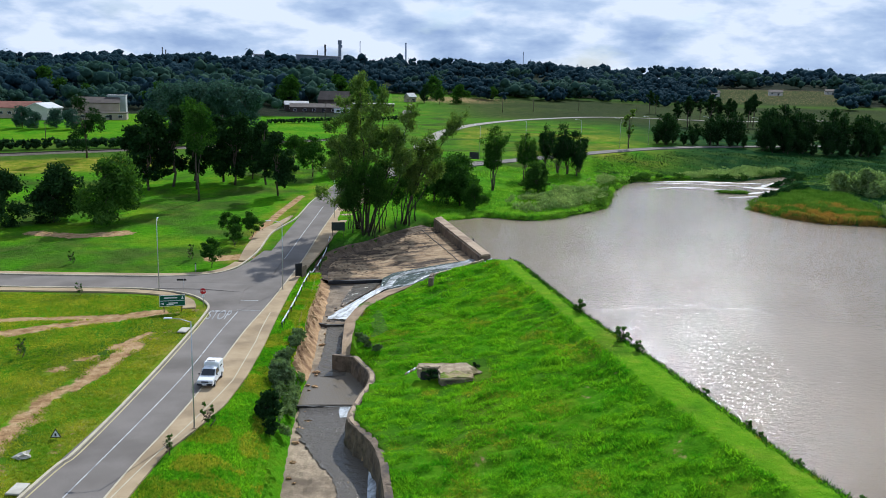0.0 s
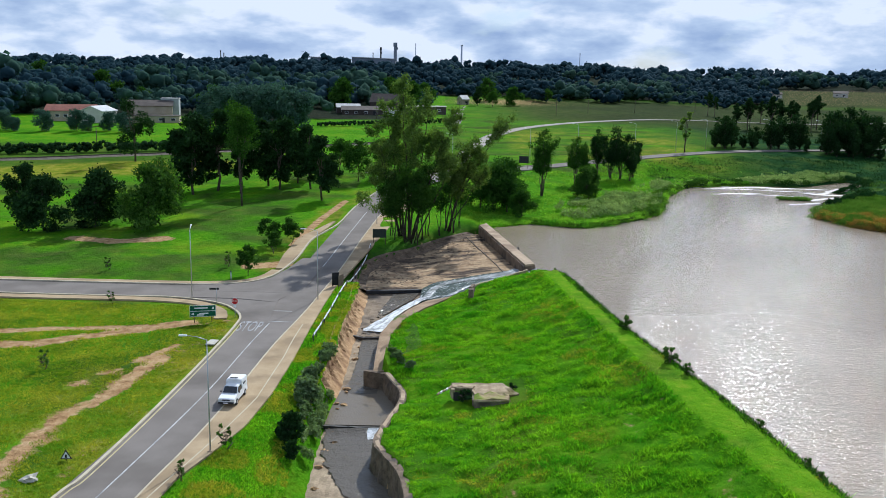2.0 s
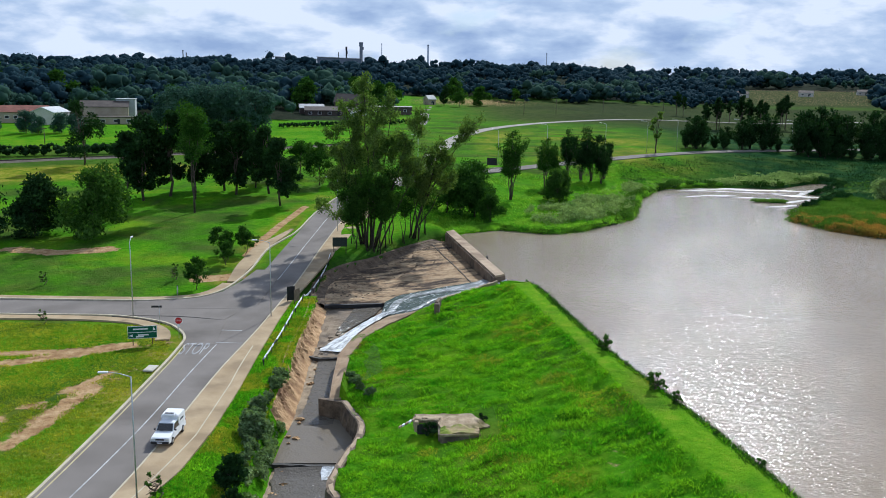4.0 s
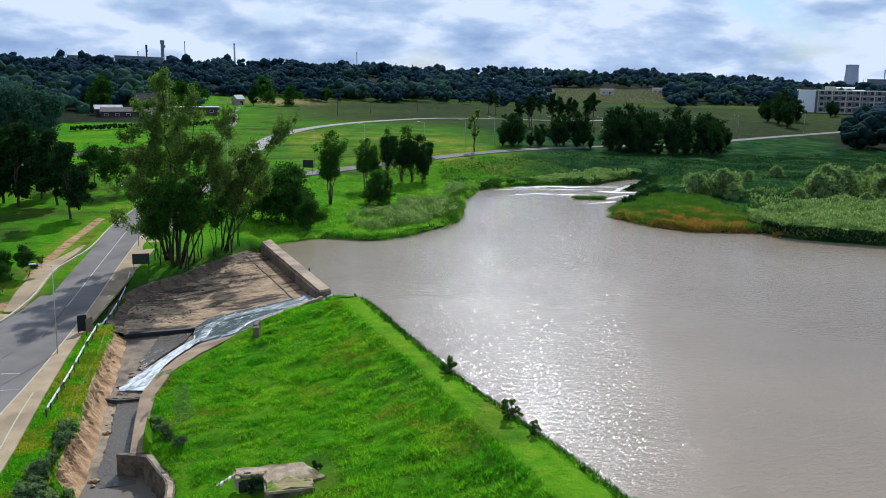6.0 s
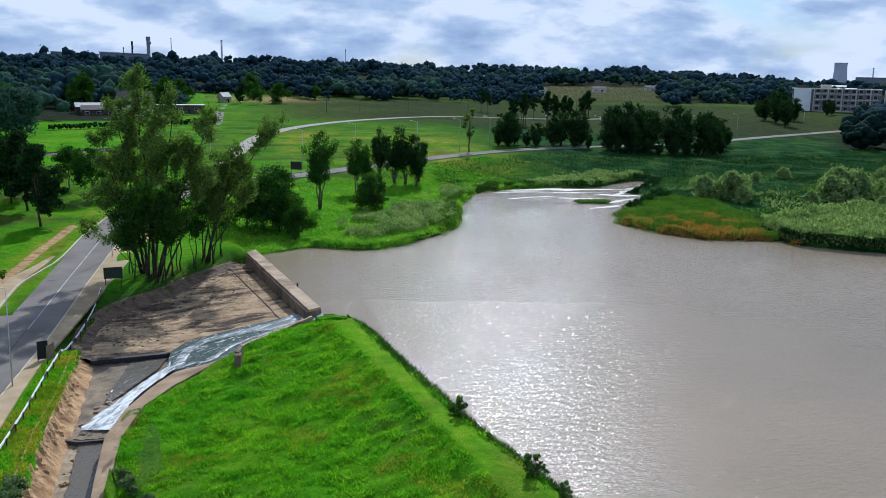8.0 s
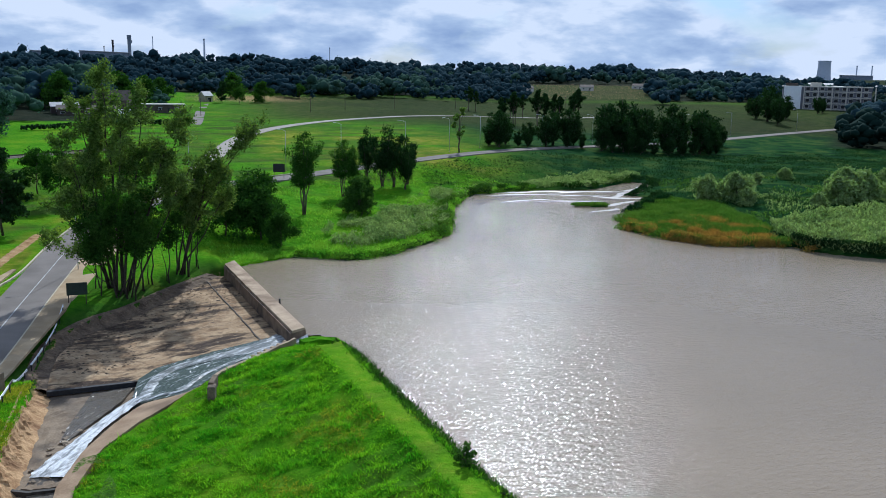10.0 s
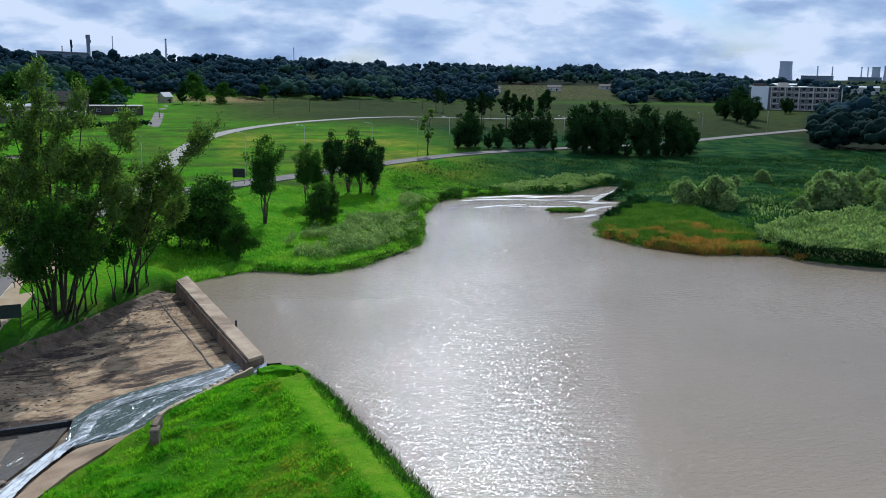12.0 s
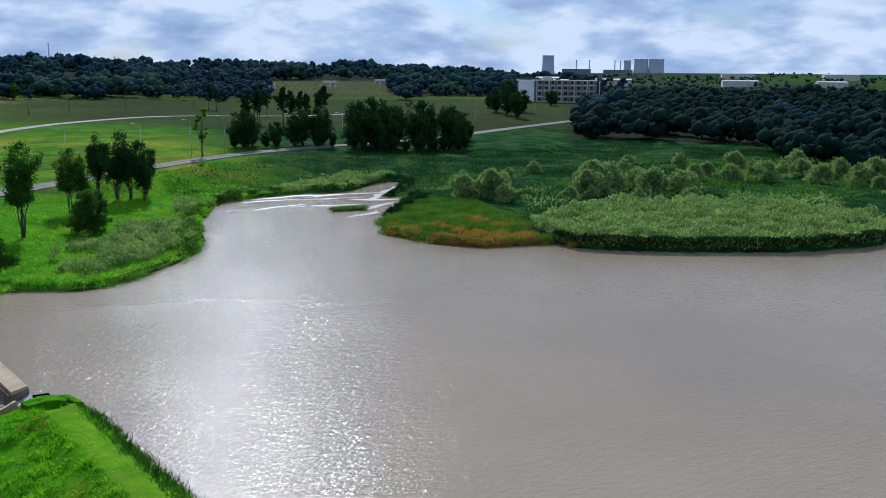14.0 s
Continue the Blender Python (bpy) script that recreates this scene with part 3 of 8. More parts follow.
    near = np.where((y > 141) & (y < 192) & (x < 12) & (x > -16), 1 - step(0.3, 4.2, away(x, y, APRON_RIM)), 0)
    h = h * (1 - near) + np.minimum(h, rim) * near
    # the channel and the spillway are cut into the sheet
    cut = inside(x, y, CUT)
    deep = np.interp(y, [25, 91, 93, 121, 123, 141, 142, 190], [-7.6, -6.8, -6.0, -5.9, -5.4, -4.6, -3.8, -3.0])
    h = np.where(cut, np.minimum(h, deep), h)
    return h


def land_at(x, y):
    return float(land(np.array([x]), np.array([y]))[0])


def bed_at(x, y):
    """Height of a road's surface bed."""
    x, y = np.asarray(x, float), np.asarray(y, float)
    east = step(70, 190, x - 0.10 * (y - 250))
    return np.interp(y, WEST_Y, WEST_Z) * (1 - east) + np.maximum(np.interp(y, WEST_Y, EAST_Z), 2.5 + 0.008 * (y - 300)) * east


# ---------- ground sheet ----------
def spread(stops):
    """Grid lines: (start, end, cell) in order, growing cells outside."""
    out_ = []
    for a, b, c in stops:
        n = max(1, int(round((b - a) / c)))
        out_ += list(np.linspace(a, b, n, endpoint=False))
    out_.append(stops[-1][1])
    return np.array(out_)


gx = spread([(-3600, -900, 300), (-900, -300, 40), (-300, -90, 10), (-90, -32, 2.0), (-32, 34, 0.6), (34, 165, 1.8), (165, 420, 6), (420, 1000, 25), (1000, 4500, 250)])
gy = spread([(-500, 20, 20), (20, 45, 2.5), (45, 150, 0.7), (150, 280, 1.6), (280, 480, 4), (480, 1300, 16), (1300, 4800, 250)])
X, Y = np.meshgrid(gx, gy)
Z = land(X, Y)
ny, nx = X.shape
quads = np.arange((ny - 1) * nx).reshape(ny - 1, nx)[:, :-1].ravel()
quads = np.stack([quads, quads + 1, quads + 1 + nx, quads + nx], 1)
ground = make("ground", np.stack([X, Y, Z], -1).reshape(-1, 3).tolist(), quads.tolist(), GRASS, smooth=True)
tagged(ground, "green grassed ground with dirt tracks around a lake", "ground", kind="structure")

PATHS = [([(-62, 108), (-47, 106.5), (-38, 113), (-31, 117.5)], 1.1), ([(-62, 111), (-45, 113.5), (-36, 115)], 0.8), ([(-34.4, 60), (-34.4, 75), (-34.5, 82), (-31.5, 93), (-30.2, 103)], 0.9),
         ([(-37, 92), (-33, 99), (-30, 108)], 0.4), ([(-66, 168), (-58, 166), (-50, 169)], 1.6), ([(-25.6, 166), (-25.2, 176), (-23.6, 192), (-21.2, 212)], 0.7), ([(-30, 150), (-25, 152)], 1.5), ([(-36, 60), (-34, 68)], 2.0)]
bare = np.zeros_like(X)
for pts, w in PATHS:
    bare = np.maximum(bare, 1.0 * (1 - step(w * 0.5, w * 1.9, away(X, Y, pts))))
bare = np.maximum(bare, 0.50 * np.clip(-0.05 + bumps(X, Y, 6, 97) + 0.6 * bumps(X, Y, 2.2, 98), 0, 1) * (X < -27.5) * (X > -70) * (Y > 55) * (Y < 128))
bare = np.maximum(bare, 0.34 * (1 - step(0.8, 3.0, away(X, Y, APRON_RIM))))
bare = np.maximum(bare, 0.9 * (inside(X, Y, CUT)))
bare = np.maximum(bare, 0.55 * np.exp(-((X - 40) / 60) ** 2 - ((Y - 640) / 60) ** 2))
rust = np.exp(-((X - 19.0) / 1.2) ** 2 - ((Y - 80) / 3.0) ** 2) + np.exp(-((X - 23.0) / 1.0) ** 2 - ((Y - 66) / 3) ** 2) + np.exp(-((X - 7.5) / 0.9) ** 2 - ((Y - 70) / 3.5) ** 2) + 0.8 * np.exp(-((X - 22) / 1.0) ** 2 - ((Y - 84) / 3) ** 2)
bare = np.maximum(bare, 0.42 * np.clip(rust, 0, 1))
slope_view = np.degrees(np.arctan2(X, Y))
bare = np.maximum(bare, 0.36 * step(19.0, 20.0, slope_view) * (1 - step(26, 27, slope_view)) * step(660, 720, Y) * (1 - step(940, 980, Y)))
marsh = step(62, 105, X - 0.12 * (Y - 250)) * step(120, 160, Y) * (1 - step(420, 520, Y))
dry = 0.9 * step(395, 470, Y) * (1 - step(640, 720, Y)) * step(-10, 60, X) + 0.6 * step(232, 262, Y) * (1 - step(300, 320, Y)) * (1 - step(-70, -40, X))
dry = np.maximum(dry, 0.75 * (1 - step(1.0, 3.5, away(X, Y, [(6, 72), (8, 82), (10, 95)]))) * 0.5)
dry = np.maximum(dry, 0.5 * np.clip(0.5 + 0.9 * bumps(X, Y, 16, 21) + 0.4 * bumps(X, Y, 5, 22), 0, 1) * step(270, 300, Y) * (1 - marsh) * (X > 0))
dry = np.maximum(dry, 0.7 * np.clip(0.3 + 1.1 * bumps(X, Y, 9, 23) + 0.6 * bumps(X, Y, 3, 24), 0, 1) * (X < -20) * (Y > 50) * (Y < 300))
dry = np.maximum(dry, 0.4 * np.clip(-0.1 + 1.0 * bumps(X, Y, 6, 25) + 0.8 * bumps(X, Y, 2, 26), 0, 1) * (X > -16) * (X < 34) * (Y < 146))
view = np.degrees(np.arctan2(X, Y))
streak = np.clip(0.1 + 1.2 * bumps(X * 0.25 + Y * 0.1, Y, 5, 27) + 0.8 * bumps(X * 0.4, Y, 2.2, 28), 0, 1)
dry = np.maximum(dry, 0.75 * streak * step(240, 262, Y) * (1 - step(470, 500, Y)) * (1 - marsh) * (X > -20) * (X < 200))
dry = np.maximum(dry, 0.9 * step(640, 700, Y) * (view > 17) * (view < 40))
dry = np.maximum(dry, 0.9 * step(170, 200, X) * step(400, 440, Y) * (1 - step(640, 720, Y)))
view = np.degrees(np.arctan2(X, Y))
litter_and_shade = np.maximum(step(428, 440, Y) * (1 - step(-30, -10, X)), step(690, 705, Y) * (view < 38) * (1 - 0.6 * (view > 19.3) * (view < 26.5) * (Y < 930)))
litter_and_shade = np.maximum(litter_and_shade, step(37.5, 39.5, np.degrees(np.arctan2(X - 7, np.maximum(Y - 57, 1)))) * step(392, 402, np.hypot(X - 7, Y - 57)) * (Y > 150) * (1 - step(640, 700, Y)))
# far plain is dulled with the same dark tone
litter_and_shade = np.where((np.hypot(X, Y) > 800) & (view > 37), 0.8 + 0.2 * bumps(X, Y, 160, 91), litter_and_shade)
# tree litter, darkened to paint in the gums' shade, also along the apron rim
litter_and_shade = np.maximum(litter_and_shade, 0.85 * np.exp(-((X + 2.5) / 8) ** 2 - ((Y - 172) / 8) ** 2) * np.clip(0.7 + 0.8 * bumps(X, Y, 2.5, 96), 0, 1))
litter_and_shade = np.maximum(litter_and_shade, 0.6 * (1 - step(1.5, 4.5, away(X, Y, APRON_RIM))))
# cloud shadow on the far meadow, painted with the dark ground tone
litter_and_shade = np.maximum(litter_and_shade, 0.55 * step(390, 440, Y) * step(40, 100, X) * (Y < 1000) * np.clip(0.75 + 0.5 * bumps(X, Y, 45, 171) + 0.3 * bumps(X, Y, 14, 172), 0, 1))
ripe = 0.95 * (1 - step(9, 15, away(X, Y, [(-220, 214), (-118, 242), (-90, 255), (-70, 262)])))
ripe = np.maximum(ripe, 0.55 * np.clip(0.0 + 1.1 * bumps(X, Y, 9, 81) + 0.5 * bumps(X, Y, 3, 82), 0, 1) * (X > -70) * (X < -26) * (Y < 130))
ripe = np.maximum(ripe, 0.22 * np.clip(1.2 * bumps(X, Y, 5, 83) + 0.6 * bumps(X, Y, 2, 84), 0, 1) * (X > -5) * (X < 30) * (Y < 146))
ripe = np.maximum(ripe, 0.75 * np.clip(0.55 + 0.9 * bumps(X, Y, 12, 85) + 0.6 * bumps(X, Y, 4, 86), 0, 1) * step(20, 30, X) * step(275, 295, Y) * (1 - step(365, 410, Y)) * (1 - marsh))
ripe = np.maximum(ripe, 0.6 * (1 - step(1.5, 4.5, away(X, Y, [(-26, 150), (-25, 172), (-22, 205), (-17, 228)]))) * np.clip(0.6 + bumps(X, Y, 3, 87), 0, 1))
mown = 0.95 * inside(X, Y, CREST_W + list(reversed(CREST_E)))
kerb_side = (1 - step(1.5, 5.5, away(X, Y, [(-29.2, 50), (-28.5, 64.4), (-27.2, 74), (-26.2, 92), (-25.6, 112), (-27.5, 124), (-31, 128)]))) * (X < -24)
ripe = np.maximum(ripe, 0.8 * kerb_side * np.clip(0.7 + 0.7 * bumps(X, Y, 3, 88), 0, 1))
bare = np.maximum(bare, 0.42 * kerb_side * np.clip(0.4 + 1.0 * bumps(X, Y, 2.2, 89), 0, 1))
for key, val in (("bare", bare), ("marsh", marsh), ("mown", mown), ("dry", dry), ("litter_and_shade", litter_and_shade), ("ripe", ripe)):
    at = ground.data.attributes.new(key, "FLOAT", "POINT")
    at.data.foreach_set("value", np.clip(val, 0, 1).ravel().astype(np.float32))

# ---------- lake ----------
lx, ly = spread([(8, 302, 2.0)]), spread([(-135, 291, 2.0)])
LX, LY = np.meshgrid(lx, ly)
near_lake = inside(LX, LY, SHORE) | (away(LX, LY, SHORE, True) < 2.6)
wet_side = ~((LX < 14.9 - 0.158 * (LY - 146.6)) & (LY > 140) & (LY < 187)) & ~((LX < 16.4) & (LY < 146) & (LY > 120))
near_lake &= wet_side
idx = -np.ones(LX.shape, int)
idx[near_lake] = np.arange(near_lake.sum())
lv = np.stack([LX[near_lake], LY[near_lake], np.zeros(near_lake.sum())], 1)
lf = np.stack([idx[:-1, :-1], idx[:-1, 1:], idx[1:, 1:], idx[1:, :-1]], -1).reshape(-1, 4)
lf = lf[lf.min(1) >= 0].tolist()
lake = make("water", lv.tolist(), lf, LAKE)
tagged(lake, "muddy grey-brown lake water glittering in the sun", "lake", kind="structure")


# ---------- roads ----------
def smooth_line(points, cell=2.0):
    p = np.array(points, float)
    out_ = [p[0]]
    for i in range(len(p) - 1):
        a, b, c, d = p[max(i - 1, 0)], p[i], p[i + 1], p[min(i + 2, len(p) - 1)]
        n = max(2, int(np.hypot(*(c - b)[:2]) / cell))
        for k in range(1, n + 1):
            t = k / n
            out_.append(0.5 * (2 * b + (c - a) * t + (2 * a - 5 * b + 4 * c - d) * t * t + (3 * b - a - 3 * c + d) * t ** 3))
    return np.array(out_)


def sides(line):
    d = np.gradient(line[:, :2], axis=0)
    d /= np.hypot(d[:, 0], d[:, 1])[:, None]
    return np.stack([-d[:, 1], d[:, 0]], 1)


def ribbon(name, line, left, right, z, mat, thick=0.0, parent=None):
    """A strip along a line, from 'right' to 'left' metres off it, lying z over the road bed."""
    n = sides(line)
    a, b = line[:, :2] + n * np.reshape(left, (-1, 1)), line[:, :2] + n * np.reshape(right, (-1, 1))
    zc = bed_at(line[:, 0], line[:, 1]) + z
    vs = np.concatenate([np.c_[a, zc], np.c_[b, zc]])
    k = len(line)
    fs = [(i, i + k, i + k + 1, i + 1) for i in range(k - 1)]
    if thick:
        vs = np.concatenate([vs, np.c_[a, zc - thick], np.c_[b, zc - thick]])
        fs += [(i, i + 1, i + 1 + 2 * k, i + 2 * k) for i in range(k - 1)] + [(i + k + 1, i + k, i + 3 * k, i + 3 * k + 1) for i in range(k - 1)]
        fs += [(0, 2 * k, 3 * k, k), (k - 1, 2 * k - 1, 4 * k - 1, 3 * k - 1)]
    return make(name, vs.tolist(), fs, mat, parent)


road_line = smooth_line(ROAD)
side_line = smooth_line(SIDE_ROAD)
far_line = smooth_line(FAR_ROAD, 4)
road = tagged(ribbon("road", road_line, 3.2, -3.2, 0.0, ASPHALT, 0.3), "grey asphalt two-lane road along the channel", "road", kind="structure")
tagged(ribbon("road", side_line, 3.7, -3.7, 0.004, ASPHALT, 0.3), "grey asphalt side road joining at a stop line", "road", kind="structure")
tagged(ribbon("road", far_line, 2.7, -2.7, 0.005, material("pale_asphalt", (0.24, 0.21, 0.17), (0.32, 0.285, 0.235), 0.3, 6, 0.9, 0.1, 0.01), 0.3), "pale grey road curving over the far meadow", "road", kind="structure")
# flared corners of the junction
for pts in ([(-24.6, 117), (-25.0, 120.5), (-26.4, 123.9), (-29, 127), (-33.5, 129.2), (-38, 130.4), (-34, 133), (-22, 133), (-21, 118)],
            [(-36, 137.6), (-31.5, 138.2), (-27.8, 139.6), (-25.2, 143.0), (-23.6, 149), (-22.4, 156), (-18, 156), (-19, 134), (-35, 134)]):
    bm = bmesh.new()
    prism(bm, pts, "z", -1.8, 0)
    for v in bm.verts:
        v.co.z = float(bed_at(v.co.x, v.co.y)) + (0.008 if v.co.z > -1 else -0.3)
    tagged(part("road", bm, ASPHALT, None), "asphalt corner of the road junction", "road", kind="structure")


lane_line = smooth_line([(5.0, 418), (6.3, 436), (8.7, 523), (11.5, 600), (12.5, 663)], 6)
tagged(ribbon("road", lane_line, 2.2, -2.2, 0.006, ASPHALT, 0.3), "narrow grey lane running up to the woods", "road", kind="structure")


def strip(name, line3, width, height, mat, label, category, down=0.3, off=0.0, kind="structure"):
    """A kerb or paving strip standing proud of the road bed."""
    n = sides(line3)
    w = np.reshape(width, (-1, 1)) * np.ones((len(line3), 1))
    a, b = line3[:, :2] + n * (off + w / 2), line3[:, :2] + n * (off - w / 2)
    z = bed_at(line3[:, 0], line3[:, 1]) + height
    k = len(line3)
    vs = np.concatenate([np.c_[a, z], np.c_[b, z], np.c_[a, z - down], np.c_[b, z - down]])
    fs = [(i, i + k, i + k + 1, i + 1) for i in range(k - 1)]
    fs += [(i, i + 1, i + 1 + 2 * k, i + 2 * k) for i in range(k - 1)] + [(i + k + 1, i + k, i + 3 * k, i + 3 * k + 1) for i in range(k - 1)]
    fs += [(0, 2 * k, 3 * k, k), (k - 1, 2 * k - 1, 4 * k - 1, 3 * k - 1)]
    return tagged(make(name, vs.tolist(), fs, mat), label, category, kind=kind)


def piece(line, y0, y1):
    return line[(line[:, 1] >= y0) & (line[:, 1] <= y1)]


SOUTH_KERB = [(-32.7, 20), (-28.1, 64.4), (-26.9, 72), (-25.7, 90), (-25.0, 108), (-24.9, 117), (-25.2, 120.8), (-26.7, 124.2), (-29.2, 127.2), (-33.6, 129.4), (-38, 130.4), (-45, 130.5), (-58, 130.9), (-95, 132.8), (-160, 137)]
NORTH_KERB = [(-160, 145), (-95, 140.3), (-58, 138.4), (-45, 138.0), (-36, 137.9), (-31.5, 138.5), (-27.8, 140.0), (-25.5, 143.4), (-24.2, 149), (-23.3, 157), (-22.9, 170), (-21.2, 178), (-19.6, 186), (-17.5, 210), (-11.6, 235.6), (3.2, 256.2), (28, 275)]
for pts, who in ((SOUTH_KERB, "south"), (NORTH_KERB, "north")):
    ln = smooth_line(pts, 1.2)
    strip("kerb", ln, 0.28, 0.12, KERB, "pale concrete kerb along the road edge", "kerb")
ln = smooth_line(SOUTH_KERB, 1.5)
strip("road_line", ln[:140], 0.14, 0.014, KERB_YELLOW, "yellow edge line painted on the road", "road marking", 0.01, off=-0.45)
north = smooth_line(NORTH_KERB, 1.2)
strip("pavement", north[(north[:, 1] < 150) & (north[:, 0] < -24.2)], 1.5, 0.10, PAVING, "tan paved footway beside the side road", "pavement", off=0.9)
corner = smooth_line([(-24.6, 148.5), (-24.6, 156), (-24.2, 165), (-23.8, 172), (-22.0, 180), (-20.6, 187)], 1.2)
strip("pavement", corner, np.interp(corner[:, 1], [148, 160, 172, 187], [1.5, 2.6, 2.6, 0.6]), 0.105, PAVING, "tan paved verge beside the road", "pavement", off=0.2)
strip("pavement", smooth_line([(-27.6, 119.6), (-28.4, 123.0), (-31, 126.2), (-34.5, 128.0), (-42, 129.1), (-60, 129.5), (-110, 132)], 1.2), 1.7, 0.10, PAVING, "tan paved footway round the corner", "pavement")
# broad paved verge between the road and the channel bank
rk = smooth_line([(-24.2, 30), (-21.8, 64.4), (-20.4, 77.3), (-19.5, 88), (-18.5, 107.5), (-17.4, 120), (-16.2, 135), (-14.9, 152), (-13.3, 178), (-10.6, 208), (-4.8, 231)], 1.2)
re_ = np.interp(rk[:, 1], [30, 64, 71.6, 77, 83, 92, 103, 116, 128, 140, 231], [-22.6, -20.1, -19.4, -17.8, -16.3, -15.5, -15.2, -15.2, -15.0, -14.4, -3.4])
wide = np.maximum(re_ - rk[:, 0], 0.9)
verge_line = rk.copy()
verge_line[:, 0] += wide / 2
strip("pavement", verge_line, wide, 0.055, PAVING, "broad tan paved verge between road and channel bank", "pavement")
strip("kerb", rk, 0.16, 0.075, KERB, "pale concrete kerb along the road edge", "kerb")
inner = rk[(rk[:, 1] > 62) & (rk[:, 1] < 118)].copy()
inner[:, 0] += np.interp(inner[:, 1], [62, 76, 90, 104, 118], [0.4, 1.5, 2.6, 2.3, 1.2])
strip("kerb", inner, 0.12, 0.068, KERB, "thin pale concrete edging in the paved verge", "kerb", 0.06)
# centre line with a gap at the junction
for y0, y1 in ((30, 118), (150, 200)):
    strip("road_line", piece(road_line, y0, y1), 0.13, 0.014, PAINT, "white centre line painted on the road", "road marking", 0.01, off=-0.1)
for y0, y1 in ((118.5, 119.1), (124, 124.25)):
    bm = boxed(-21.0, (y0 + y1) / 2, -1.492, 6.2 if y0 < 120 else 4.2, 0.18, 0.012, -4)
    tagged(part("road_line", bm, PAINT, None), "thin white line across the road", "road marking", kind="structure")


def lettering(name, text, x, y, z, size, turn, tilt, mat, parent=None, stretch=1.0):
    c = bpy.data.curves.new(name, "FONT")
    c.body, c.size, c.extrude, c.align_x, c.align_y = text, size, 0.006, "CENTER", "CENTER"
    ob = new(name, c)
    ob.matrix_basis = pose(x, y, z, tilt, 0, turn) @ Matrix.Diagonal((1, stretch, 1, 1))
    c.materials.append(mat)
    if parent:
        ob.parent = parent
    return ob


tagged(lettering("road_marking", "STOP", -22.95, 116.0, -1.484, 1.25, 1, 0, WORN, stretch=5.2), "white letters STOP painted on the asphalt", "road marking", kind="structure")

# ---------- spillway ----------
WEIR_W = [(14.35, 145.6), (8.4, 183.4)]
WEIR_E = [(16.25, 147.0), (10.15, 186.2)]


def apron_z(x, y):
    d = away(np.asarray(x, float), np.asarray(y, float), WEIR_W)
    return -0.85 - 1.8 * np.clip(d / 17.0, 0, 1)


def sheet(name, left, right, n_along, n_across, mat, jitter=0.03, zfun=None, seed=1, thick=0.35):
    """A slab between two lines of (x, y, z) points, with a slightly uneven top and a skirt."""
    rng = np.random.default_rng(seed)
    L, R = np.array(left, float), np.array(right, float)
    def along(p, n):
        s = np.r_[0, np.cumsum(np.hypot(*np.diff(p[:, :2], axis=0).T))]
        return np.stack([np.interp(np.linspace(0, s[-1], n), s, p[:, k]) for k in range(3)], 1)
    L, R = along(L, n_along), along(R, n_along)
    t = np.linspace(0, 1, n_across)[None, :, None]
    P = L[:, None] * (1 - t) + R[:, None] * t
    if zfun is not None:
        P[..., 2] = zfun(P[..., 0], P[..., 1])
    P[..., 2] += rng.normal(0, jitter, P.shape[:2])
    vs = P.reshape(-1, 3).tolist()
    fs = [(i * n_across + j, i * n_across + j + 1, (i + 1) * n_across + j + 1, (i + 1) * n_across + j) for i in range(n_along - 1) for j in range(n_across - 1)]
    rim = [j for j in range(n_across)] + [i * n_across + n_across - 1 for i in range(1, n_along)] + [(n_along - 1) * n_across + j for j in range(n_across - 2, -1, -1)] + [i * n_across for i in range(n_along - 2, 0, -1)]
    k = len(vs)
    for r in rim:
        v = vs[r]
        vs.append([v[0], v[1], v[2] - thick])
    for i in range(len(rim)):
        j = (i + 1) % len(rim)
        fs.append((rim[i], k + i, k + j, rim[j]))
    return make(name, vs, fs, mat)


apron = sheet("spillway_apron", [(-10.3, 141.7, 0), (-10.8, 148, 0), (-10.8, 153.6, 0), (-9.8, 159, 0), (-6.9, 164.2, 0), (-2.7, 168.8, 0), (2.2, 176.4, 0), (8.0, 184.2, 0)], [(-1.7, 142.9, 0), (2.0, 141.8, 0), (6.5, 142.0, 0), (9, 143.4, 0), (14.3, 146.0, 0), (8.7, 183.6, 0)], 60, 40, APRON, 0.03, apron_z, 2, 0.55)
tagged(apron, "stained tan concrete spillway apron below the weir", "spillway", kind="structure")
# black strip paints the shade of the undercut below the apron edge
lip = sheet("spillway_lip", [(-10.3, 141.45, -2.68), (-1.6, 142.6, -2.62)], [(-10.3, 141.75, -2.62), (-1.6, 142.95, -2.56)], 14, 2, DARK, 0.0, None, 3, 0.5)
tagged(lip, "dark strip standing in for the shaded undercut where the spillway apron drops", "spillway", kind="structure")
basin = sheet("channel_floor", [(-10.2, 122.2, -4.3), (-9.9, 127, -4.1), (-10.2, 141.8, -3.3)], [(-5.9, 122.2, -4.3), (-4.8, 127, -4.0), (-0.9, 142.9, -3.2)], 34, 14, SILT, 0.05, None, 4, 0.7)
tagged(basin, "silty concrete floor of the upper channel", "channel floor", kind="structure")
mid_floor = sheet("channel_floor", [(-10.5, 92.2, -5.3), (-10.4, 101, -5.12), (-10.3, 110, -4.85), (-10.4, 121.6, -4.65)], [(-2.9, 92.2, -5.3), (-4.2, 101, -5.15), (-6.0, 106, -5.0), (-6.2, 121.6, -4.68)], 46, 14, SHELF_SILT, 0.04, None, 5, 0.7)
tagged(mid_floor, "silty concrete floor of the middle channel", "channel floor", kind="structure")
